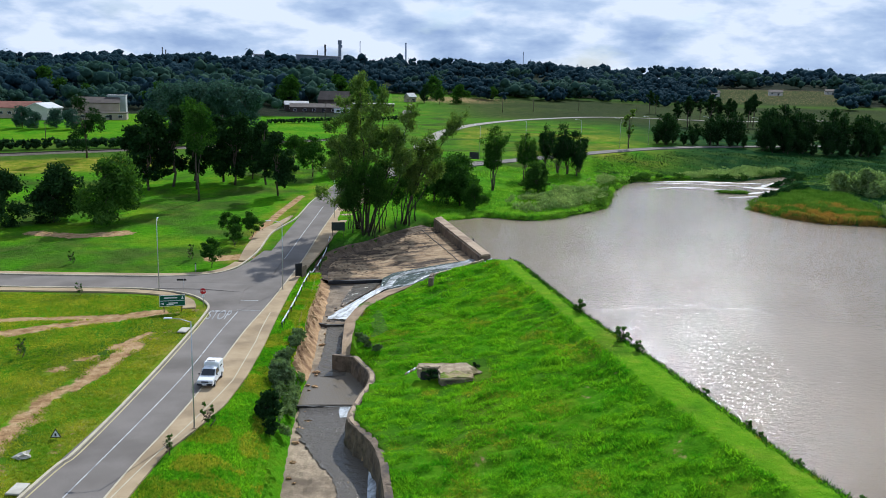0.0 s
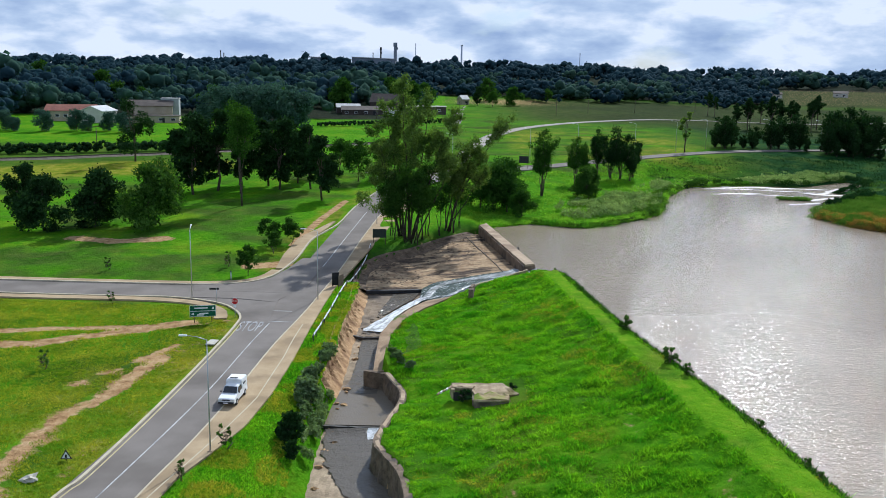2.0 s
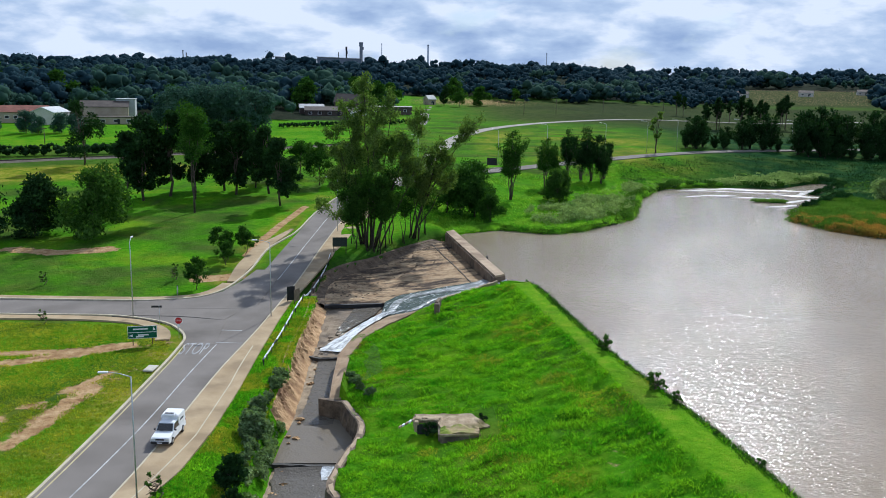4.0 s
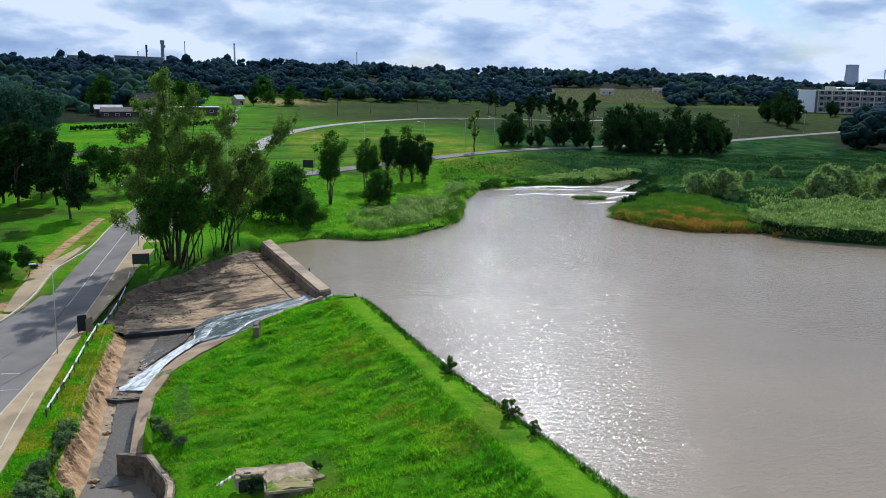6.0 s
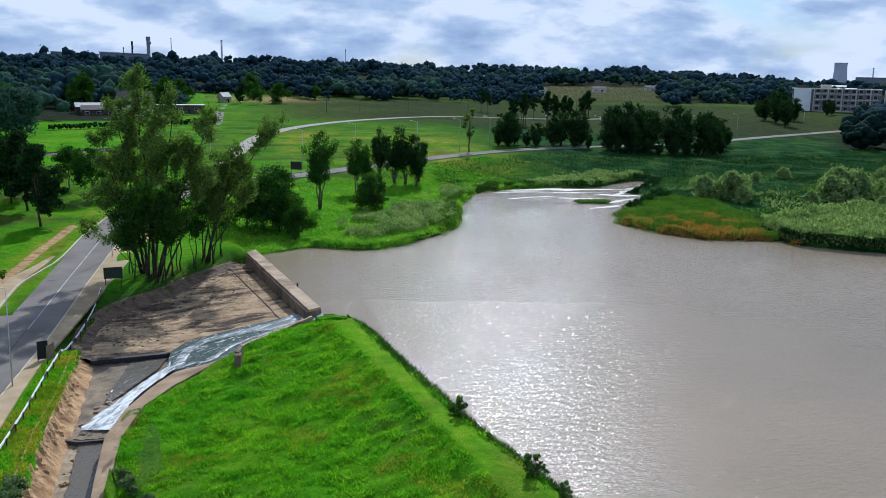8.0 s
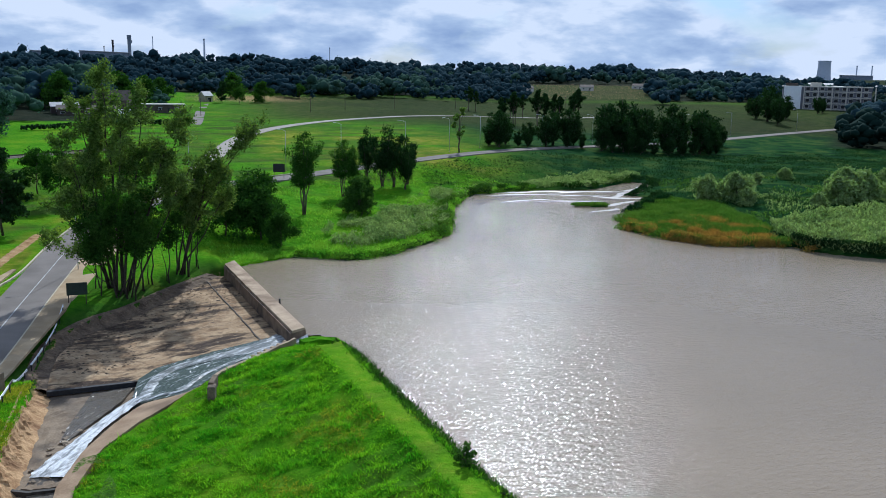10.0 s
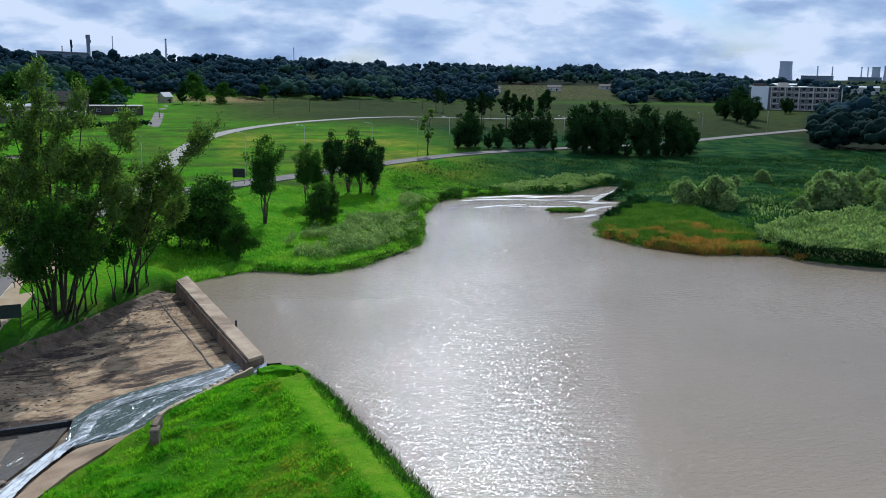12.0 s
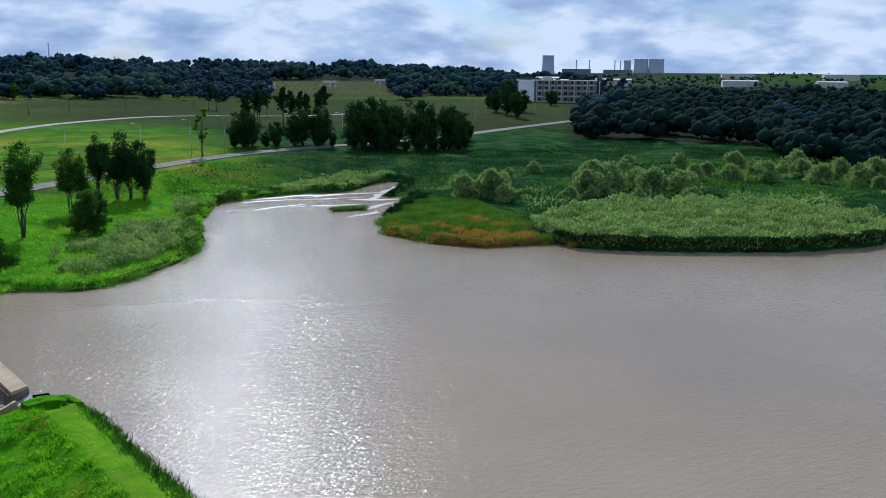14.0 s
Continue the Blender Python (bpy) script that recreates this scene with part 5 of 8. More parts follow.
def limbs(rng, base_pt, tips, r0, wobble=0.25):
    """A trunk that forks to the given tips: vertices and faces of all its tubes."""
    vs, fs = [], []
    base_pt = np.array(base_pt, float)
    for k, tip in enumerate(tips):
        tip = np.array(tip, float)
        start = base_pt if k == 0 else base_pt + (np.array(tips[0], float) - base_pt) * rng.uniform(0.2, 0.65)
        pts = []
        for t in np.linspace(0, 1, 6):
            p = start + (tip - start) * np.array([t ** 1.2, t ** 1.2, t])
            if 0 < t < 1:
                p = p + rng.normal(0, wobble, 3)
            pts.append(p)
        r = r0 if k == 0 else r0 * rng.uniform(0.35, 0.55)
        v, f = tube_data(pts, np.linspace(r, r * 0.22, 6), 6)
        o = len(vs)
        vs += v
        fs += [tuple(i + o for i in q) for q in f]
    return vs, fs


def plant(name, label, category, x, y, z, blobs, tips, r0, per, size, leaf_mat, bark_mat, seed, group="", shell=0.55, droop=0.0, trunks=None, turn=0.0, scale=1.0):
    """A tree or bush: trunk with limbs, and a crown of leaf cards."""
    rng = np.random.default_rng(seed)
    e = base(name, x, y, z, turn, scale)
    tagged(e, label, category, group)
    for base_pt, tp, rr in ([((0, 0, -0.3), tips, r0)] + (trunks or [])):
        vs, fs = limbs(rng, base_pt, tp, rr)
        make("trunk", vs, fs, bark_mat, e, smooth=True)
    ob = new("crown", card_mesh("crown", leaf_cards(rng, blobs, per, size, shell, droop), leaf_mat))
    ob.parent = e
    return e


def lumps(rng, n, rx, rz, cz, r_lo, r_hi, ry=None, low=-1.0):
    """Blobs through an ellipsoid, thicker towards its outside."""
    out_ = []
    while len(out_) < n:
        d = unit(rng, 1)[0]
        if d[2] < low:
            continue
        f = rng.uniform(0.35, 1.0) ** 0.6
        out_.append((d[0] * rx * f, d[1] * (ry or rx) * f, cz + d[2] * rz * f, rng.uniform(r_lo, r_hi)))
    return out_


def tips_of(blobs, k, rng):
    pick = rng.choice(len(blobs), min(k, len(blobs)), replace=False)
    return [tuple(blobs[i][:3]) for i in pick]


rng = np.random.default_rng(11)

def airy_tree(label, x, y, leaders, mat, seed, per, size, r0=0.3, group="", reach=2.6, twigs=9, fuzz=0.34, name="tree", bark=BARK, droop=0.0, low=0.4, foot=0.5):
    """An open tree: leaders rise from the root, branches fork off them, and sprays of small leaves follow the twigs."""
    r = np.random.default_rng(seed)
    e = base(name, x, y, land_at(x, y))
    tagged(e, label, "tree", group)
    ends = []
    for k, (tip, bend, full) in enumerate(leaders):
        tip = np.array(tip, float)
        start = np.array([r.uniform(-foot, foot) if k else 0, r.uniform(-0.8 * foot, 0.8 * foot) if k else 0, -0.3])
        high = tip[2]
        line = []
        for t in np.linspace(0, 1, 8):
            p = start + (tip - start) * np.array([t ** bend, t ** bend, t]) + (r.normal(0, 0.16, 3) if 0 < t < 1 else 0)
            line.append(p)
        line = np.array(line)
        rad = r0 * (high / 20) ** 0.7 * np.linspace(1, 0.15, 8) * (1 if k == 0 else 0.8)
        vs, fs = tube_data(line, rad, 6)
        vs, fs = list(vs), list(fs)
        for j in range(int(full)):
            t = r.uniform(low, 1.0)
            i = min(int(t * 7), 6)
            p = line[i] + (line[i + 1] - line[i]) * (t * 7 - i)
            a = r.uniform(0, 2 * np.pi)
            out_ = reach * r.uniform(0.45, 1.0) * (1.15 - 0.6 * t)
            q = p + np.array([math.cos(a) * out_, math.sin(a) * out_, r.uniform(0.2, 1.25) * out_])
            m = (p + q) / 2 + r.normal(0, 0.15, 3) + np.array([0, 0, -0.12 * out_])
            rr = 0.25 * r0 * (1.1 - 0.7 * t)
            v, f = tube_data([p, m, q], [rr, rr * 0.6, rr * 0.25], 5)
            o = len(vs)
            vs += list(v); fs += [tuple(n + o for n in g) for g in f]
            for _ in range(twigs):
                s0 = m + (q - m) * r.uniform(0, 1)
                d = unit(r, 1)[0] * np.array([1, 1, 0.7]) + np.array([0, 0, 0.35 - droop]) + (q - p) / (out_ + 0.3) * 0.5
                ends.append((s0, s0 + d * r.uniform(0.35, 0.95)))
        make("trunk", vs, fs, bark, e, smooth=True)
    A, B = np.array([q[0] for q in ends]), np.array([q[1] for q in ends])
    w = r.integers(0, len(A), per)
    t = r.random((per, 1)) ** 0.8
    c = A[w] + (B[w] - A[w]) * t + r.normal(0, fuzz, (per, 3))
    la = (B[w] - A[w]) / (np.linalg.norm(B[w] - A[w], axis=1)[:, None] + 1e-6) + 0.9 * unit(r, per)
    la[:, 2] -= droop
    la /= np.linalg.norm(la, axis=1)[:, None] + 1e-6
    lb = np.cross(la, unit(r, per)); lb /= np.linalg.norm(lb, axis=1)[:, None] + 1e-6
    s_ = size * (0.6 + 0.8 * r.random((per, 1)))
    ob = new("crown", card_mesh("crown", np.stack([c - la * s_, c + lb * s_ * 0.5, c + la * s_, c - lb * s_ * 0.5], 1), mat))
    ob.parent = e
    return e


# tall gum trees beside the weir: a wide open crown over a dense dark middle
G0 = "trees by the weir"
airy_tree("tall feathery gum tree with several spreading trunks", -5.0, 174.0, [((-1.6, 0.5, 28.5), 1.3, 26), ((-4.6, 0.8, 25.0), 1.2, 22), ((4.2, 0.6, 26.5), 1.3, 26), ((-7.2, 0.6, 20.5), 1.1, 18), ((8.4, 1.0, 23.0), 1.2, 22), ((-8.6, -0.4, 13.0), 1.0, 10), ((1.2, -2, 24.5), 1.3, 22), ((-3.2, 2.6, 22.0), 1.2, 20), ((10.0, 0.4, 18.0), 1.1, 18),
           ((-5.6, -1, 17.5), 1.1, 12), ((6.4, -1, 19.5), 1.1, 16), ((-8.8, 0.2, 7.5), 0.9, 8)],
          LEAF_EUC, 21, 36000, 0.19, 0.22, G0, 3.2, 9, 0.34, "gum_tree", low=0.55, foot=1.9, bark=DARK_BARK)
airy_tree("dense dark gum tree standing close among pale trunks", -4.4, 172.4, [((-0.4, 0, 14.5), 1.2, 24), ((-3.4, 0, 13.0), 1.1, 24), ((3.0, 0.6, 13.5), 1.1, 24), ((-5.0, -0.6, 10.0), 1.0, 20), ((1.4, -1.2, 12.5), 1.2, 22), ((-1.8, 1.4, 12), 1.2, 20), ((4.4, 0.4, 10.5), 1.0, 16)],
          LEAF_MID, 22, 15000, 0.2, 0.2, G0, 2.6, 9, 0.38, "gum_tree", low=0.48, foot=1.6, bark=DARK_BARK)
airy_tree("leaning gum tree with an open crown over the weir", 2.4, 183.5, [((11.4, 0.2, 22.0), 1.5, 26), ((4.0, 0, 16.5), 1.3, 26), ((-1.6, 0.6, 17.0), 1.2, 22), ((8.0, 0.4, 14.2), 1.0, 16), ((0.8, -0.5, 14.5), 1.2, 22), ((5.6, -0.4, 18.5), 1.3, 18), ((2.4, 0.8, 12.0), 1.1, 20)],
          LEAF_EUC, 23, 22000, 0.19, 0.22, G0, 2.5, 9, 0.34, "gum_tree", low=0.52, foot=1.2, bark=DARK_BARK)
for k, (x, y, h) in enumerate([(-1.4, 178, 11), (0.8, 180, 10), (-7.6, 171.5, 9), (-2.6, 175.5, 12), (-6.6, 178, 12), (4.6, 187.5, 9), (-8.6, 175, 8)]):
    airy_tree("slender young tree under the tall gums", x, y, [((0.3, 0.2, h), 1.2, 16), ((-0.8, 0.3, h * 0.8), 1.1, 10)], LEAF_MID, 40 + k, 2600, 0.18, 0.2, "young trees by the weir", 1.9, 7, 0.32, "young_tree", low=0.55, bark=DARK_BARK)


def broad_tree(label, x, y, h, w, mat, seed, n=46, per=5200, size=0.36, droop=0.0, group="", low=-0.75, bark=BARK, z=None, category="tree", name="tree", stem=0.24, ragged=1.0):
    """A crown of several uneven masses on a forked trunk."""
    r = np.random.default_rng(seed)
    masses = []
    for k in range(7):
        t = k / 6
        mz = h * (stem + (1 - stem) * (0.18 + 0.68 * t))
        reach = w * 0.27 * math.sin(math.pi * (0.22 + 0.66 * t)) * ragged
        a = r.uniform(0, 6.28) + 2.4 * k
        masses.append((reach * math.cos(a), reach * math.sin(a), mz, w * r.uniform(0.20, 0.32) * (1.12 - 0.45 * t)))
    b = []
    for k in range(n):
        mx, my, mz, mr = masses[k % 7]
        d = unit(r, 1)[0]
        f = r.uniform(0.45, 1.05)
        pz = mz + d[2] * mr * f * 0.85
        if pz < h * stem * 0.8:
            pz = h * stem * 0.8 + r.uniform(0, 0.1) * h
        b.append((mx + d[0] * mr * f, my + d[1] * mr * f, min(pz, h - 0.3), w * r.uniform(0.075, 0.16)))
    return plant(name, label, category, x, y, land_at(x, y) if z is None else z, b, [(0, 0, h * 0.85)] + tips_of(b, 7, r), max(0.08, h * 0.017), per, size, mat, bark, seed, group, droop=droop, shell=0.3)


def again(ob, x, y, scale=1.0, turn=0.0, label=""):
    c = copy_thing(ob, pose(x, y, land_at(x, y), 0, 0, turn) @ Matrix.Scale(scale, 4))
    if label:
        c["label"] = label
    return c


# dark trees on the green across the road
G1 = "trees on the green"
dark_a = broad_tree("tall dark green tree on the sunny green", -26.6, 212, 15.5, 8.2, LEAF_DARK, 101, 80, 7000, 0.33, group=G1, stem=0.09)
dark_b = broad_tree("dark spreading tree on the green", -38.8, 226, 18, 11, LEAF_DARK, 102, 90, 7600, 0.37, group=G1, stem=0.11)
tall = airy_tree("tall slender tree with a bare double trunk", -43.0, 203, [((-0.9, 0.2, 20.5), 1.1, 26), ((1.4, 0.3, 19.0), 1.1, 24)], LEAF_MID, 103, 6500, 0.22, 0.2, G1, 3.4, 8, 0.4, low=0.55)
willow = broad_tree("broad drooping willow-like tree on the green", -56, 179, 12, 14.5, LEAF_WILLOW, 104, 120, 10000, 0.30, 0.6, G1, stem=0.06)
conifer = broad_tree("layered dark conifer beside the railway", -88, 268, 18.5, 11, LEAF_DARK, 105, 50, 4500, 0.28, group=G1, stem=0.12)
light = broad_tree("light green tree by the road bend", -21.0, 240, 10.5, 9.5, LEAF_MID, 106, 50, 4500, 0.25, group=G1, stem=0.22)
again(dark_b, -57.5, 217, 1.08, 70); again(dark_a, -53.0, 222, 1.3, 130); again(tall, -46.6, 219, 0.98, 80); again(dark_b, -42.5, 231, 0.95, 200); again(dark_a, -31.5, 228, 1.05, 250)
again(dark_a, -62, 221, 1.0, 20); round_dark = broad_tree("broad dark round tree on the green", -66, 178, 11, 12.5, LEAF_DARK, 109, 110, 8500, 0.33, group=G1, stem=0.05); again(round_dark, -74, 174, 0.92, 120); again(dark_b, -80, 178, 0.7, 10)
again(light, -15.5, 246, 0.95, 90); again(light, -27, 252, 0.9, 200); again(dark_b, -50, 232, 0.95, 300); again(light, -9, 251, 0.8, 30); again(light, -33, 246, 0.8, 330); again(dark_a, -36, 236, 0.9, 45)
# small round trees beside the junction
small = broad_tree("small round dark green tree by the junction", -29.2, 144.5, 4.6, 4.4, LEAF_MID, 107, 40, 3200, 0.14, group="small trees by the junction", stem=0.28)
again(small, -26.2, 167, 1.0, 50); again(small, -29.8, 165, 1.05, 120); again(small, -27.8, 159, 0.85, 200)
sap = broad_tree("thin sapling beside the paved verge", -17.0, 77.6, 2.6, 1.6, LEAF_WILLOW, 108, 10, 170, 0.13, group="saplings on the verge", stem=0.3)
again(sap, -19.0, 71.2, 0.8, 90); again(sap, -44.5, 129.0 - 2.4, 0.8, 10); again(sap, -52, 146, 0.9, 40); again(sap, -41.5, 98, 1.0, 70); again(sap, -33.5, 149, 1.1, 70)

# trees on the lake's north shore
G2 = "trees on the north shore"
shrubby = broad_tree("dense dark shrubby tree at the lake's edge", 15.5, 205.5, 9.0, 9.5, LEAF_MID, 111, 80, 7000, 0.22, group=G2, stem=0.12)
again(shrubby, 9.6, 209.5, 1.1, 90); again(shrubby, 18.2, 198.6, 0.68, 160, "drooping leafy bush at the water's edge"); again(shrubby, 14.6, 211, 1.2, 220); again(shrubby, 12.6, 206.5, 1.15, 300)
slim = airy_tree("upright leafy tree on the shore meadow", 25.3, 226.4, [((0, 0, 15.5), 1.2, 26), ((-2.2, 0.5, 13.0), 1.2, 20), ((2.4, 0.3, 13.5), 1.2, 20), ((0.6, -1.8, 12.0), 1.2, 16), ((-0.8, 1.9, 12.5), 1.2, 16)], LEAF_MID, 112, 8000, 0.20, 0.24, G2, 2.1, 8, 0.34, low=0.40)
bushy = broad_tree("rounded bushy tree on the shore meadow", 36.5, 226, 8.0, 7.6, LEAF_WILLOW, 113, 60, 6000, 0.21, group=G2, stem=0.08)
grove = airy_tree("dark leaning tree in a grove on the shore meadow", 48.4, 263.6, [((-2.2, 0.4, 11.5), 1.3, 24), ((1.8, 0.2, 12.8), 1.3, 24), ((0.2, 1.2, 10.5), 1.2, 18), ((3.4, -0.6, 9.6), 1.3, 16), ((-3.2, -0.4, 8.6), 1.2, 14)], LEAF_DARK, 119, 7000, 0.22, 0.26, G2, 2.1, 8, 0.36, low=0.34)
again(grove, 51.6, 265.6, 1.02, 130); again(grove, 56.2, 270.6, 0.84, 220); again(grove, 45.4, 268, 0.9, 60); again(grove, 54, 263.4, 0.66, 300)
again(slim, 36.4, 249.0, 0.78, 20); again(slim, 39.2, 251.5, 0.66, 140); again(bushy, 38.4, 231.5, 0.9, 50); again(bushy, 34.4, 228.6, 0.7, 150)
broad_tree("thin leaning tree with sparse foliage", 82.9, 317, 14.5, 5.6, LEAF_EUC, 114, 20, 900, 0.36, group=G2, stem=0.3)
clump = airy_tree("dark many-stemmed tree behind the marsh", 101.4, 334, [((0, 0, 11.6), 1.2, 13), ((-3.0, 0.6, 10.0), 1.2, 12), ((2.8, 0.4, 10.6), 1.2, 12), ((-1.2, -2.0, 8.6), 1.2, 10), ((1.6, 2.0, 9.4), 1.2, 10), ((-4.2, 0.2, 6.0), 1.0, 9), ((4.2, -0.4, 6.4), 1.0, 9)], LEAF_DARK, 115, 3400, 0.37, 0.24, "dark trees behind the marsh", 2.2, 10, 0.45, low=0.12)
for k, (x, y, s) in enumerate([(103, 341, 1.0), (107, 344, 0.8), (112, 336, 0.55), (116, 346, 0.7), (120, 340, 0.95), (125, 346, 1.05), (130, 344, 1.15), (134, 349, 0.8), (138, 334, 0.9), (142, 340, 1.35), (147, 336, 1.1), (150, 345, 1.5), (155, 338, 0.95),
                               (160, 346, 1.3), (165, 339, 1.15), (170, 345, 1.55), (176, 350, 1.2), (181, 344, 1.4), (187, 352, 1.25), (193, 358, 0.9), (199, 366, 1.1), (146, 330, 0.5), (162, 332, 0.55), (175, 338, 0.6), (99, 338, 0.5), (207, 372, 0.7), (153, 343, 1.25), (158, 350, 1.3), (141, 332, 0.45), (151, 331, 0.5), (156, 331, 0.45), (168, 333, 0.5), (181, 338, 0.55), (187, 343, 0.6), (109, 337, 0.45), (127, 338, 0.5), (132, 337, 0.45)]):
    again(clump, x, y, s * 0.95, 47 * k)
mast_tree = broad_tree("tall thin-stemmed tree in the far meadow", 151, 430, 17, 7.5, LEAF_DARK, 116, 34, 2600, 0.44, group="tall trees in the far meadow", stem=0.42)
for k, (x, y, s) in enumerate([(144, 442, 0.88), (147, 448, 0.79), (141, 450, 0.70), (156, 435, 0.92), (160, 492, 0.70), (166, 442, 0.84), (169, 455, 0.88), (187, 475, 0.88), (192, 481, 1.01), (137, 437, 0.62), (155, 550, 0.79), (158, 546, 0.66), (173, 510, 0.70), (202, 510, 0.79)]):
    again(mast_tree, x, y, s, 61 * k)
for k, (x, y, s) in enumerate([(320, 520, 1.08), (315, 501, 1.44), (305, 477, 1.22), (337, 516, 1.15), (345, 543, 1.58), (339, 556, 0.79)]):
    again(clump, x, y, s, 39 * k)
again(clump, 396, 566, 0.9, 100); again(clump, 404, 572, 0.8, 30)
again(light, 30, 585, 0.9, 10); again(light, 70, 640, 0.9, 80); again(dark_b, 21, 596, 0.7, 50)

# dark tree belt between the green and the houses
belt = broad_tree("broad dark bluish tree in front of the houses", -76, 365, 18, 20, LEAF_BLUE, 117, 110, 5200, 0.52, group="trees by the houses", stem=0.08)
for k, (x, y, s) in enumerate([(-66, 362, 1.0), (-86, 368, 0.95), (-58, 368, 0.9), (-94, 378, 0.8), (-70, 380, 1.0), (-88, 388, 0.8)]):
    again(belt, x, y, s, 53 * k)
far_light = broad_tree("pale green rounded tree among the far woods", -60, 520, 17, 19, LEAF_MID, 118, 60, 3000, 0.7, group="pale trees among the woods", stem=0.1)
for k, (x, y, s) in enumerate([(-22, 540, 0.9), (-36, 560, 1.0), (-118, 470, 0.8), (-90, 500, 0.8), (30, 640, 0.9), (-150, 470, 0.7), (-10, 600, 0.8), (-200, 560, 1.1), (45, 600, 0.7), (-300, 700, 1.2)]):
    again(far_light, x, y, s, 31 * k)
for k, (x, y, s) in enumerate([(-165, 352, 0.42), (-150, 350, 0.45), (-138, 352, 0.45), (-127, 356, 0.4), (-120, 352, 0.42), (-176, 352, 0.45), (-160, 348, 0.3), (-132, 348, 0.36)]):
    again(belt, x, y, s, 77 * k, "dark round garden tree in front of the houses")

# bushes along the dam crest
bush = broad_tree("small ragged bush on the lake side of the dam", 22.9, 105.0, 2.0, 1.8, LEAF_WILLOW, 121, 26, 1100, 0.10, ragged=1.4, group="bushes on the dam", stem=0.05, z=1.9, category="bush", name="bush")
for x, y, s in [(24.9, 92.4, 0.95), (25.9, 89.0, 0.7), (28.5, 76.0, 0.55), (29.6, 68.5, 0.5), (31.0, 61.5, 0.45), (18.5, 138.4, 0.5), (32.2, 54.0, 0.6), (29.9, 66.5, 0.4), (27.2, 82, 0.35), (23.8, 99.5, 0.35), (22.0, 113, 0.3), (21.2, 120, 0.35), (20.7, 126, 0.4), (20.2, 131, 0.35)]:
    c = again(bush, x, y, s, 40 * x)
    c.location.z = max(1.2, land_at(x, y) - 0.1)
# shrubs on the channel bank
thick = broad_tree("dark bushy shrub on the channel bank", -12.2, 82.5, 3.3, 2.7, LEAF_DARK, 122, 40, 3600, 0.16, group="shrubs on the channel bank", stem=0.04, category="bush", name="bush")
grey = broad_tree("grey-green leafy shrub on the channel bank", -12.2, 92.5, 2.6, 3.0, LEAF_GREY, 123, 34, 2200, 0.2, group="shrubs on the channel bank", stem=0.04, category="bush", name="bush")
gr = np.random.default_rng(91)
for k in range(26):
    y = gr.uniform(86.5, 106)
    x = float(np.interp(y, CH_Y, CH_LEFT)) - gr.uniform(0.6, 2.2)
    again(grey, x, y, gr.uniform(0.38, 0.66), 67 * k)
again(thick, -11.6, 79.6, 0.6, 60); again(thick, -11.2, 75, 0.4, 10); again(thick, -10.9, 66, 0.4, 100)
again(grey, -4.2, 108.5, 0.5, 20, "low green bush beside the channel wall"); again(grey, -3.4, 106.0, 0.6, 90, "low green bush beside the channel wall"); again(grey, -1.8, 103, 0.45, 200, "low green bush beside the channel wall")
# marsh bushes
marsh_bush = broad_tree("pale rounded willow bush in the marsh", 126, 233, 6.8, 9.5, LEAF_PALE, 124, 130, 2700, 0.40, group="bushes in the marsh", stem=0.02, category="bush", name="bush")
for k, (x, y, s) in enumerate([(153, 229, 1.15), (160, 231, 1.05), (165, 223, 0.95), (172, 222, 0.85), (178, 224, 0.7), (151, 211, 0.5), (161, 205, 0.6), (158, 203, 0.45), (172, 194, 0.4), (205, 233, 0.7), (213, 228, 0.85), (222, 219, 0.8), (232, 214, 0.8), (241, 214, 0.95), (196, 238, 0.7), (228, 205, 0.5), (250, 205, 0.8), (148, 226, 0.9), (157, 235, 0.9), (121, 238, 0.85), (130, 240, 0.8), (125, 228, 0.6), (140, 222, 0.45), (186, 230, 0.6), (168, 232, 0.8), (218, 238, 0.7), (230, 230, 0.8), (242, 226, 0.8), (208, 246, 0.6), (190, 262, 0.6), (200, 270, 0.6), (215, 262, 0.7), (230, 255, 0.8), (245, 246, 0.9), (150, 262, 0.45), (165, 270, 0.5), (140, 268, 0.4), (178, 252, 0.45)]):
    again(marsh_bush, x, y, s, 83 * k, "dark rounded bush in the marsh" if k in (5, 6, 7, 8) else "low grey-green willow bush in the marsh" if k > 16 else "")


# far woods: too many to count
def lobe_shape(level):
    bm = bmesh.new()
    bmesh.ops.create_icosphere(bm, subdivisions=level, radius=1.0)
    vs = np.array([v.co[:] for v in bm.verts])
    fs = np.array([[v.index for v in f.verts] for f in bm.faces])
    bm.free()
    return vs, fs


LOBES = {k: lobe_shape(k) for k in (1,)}


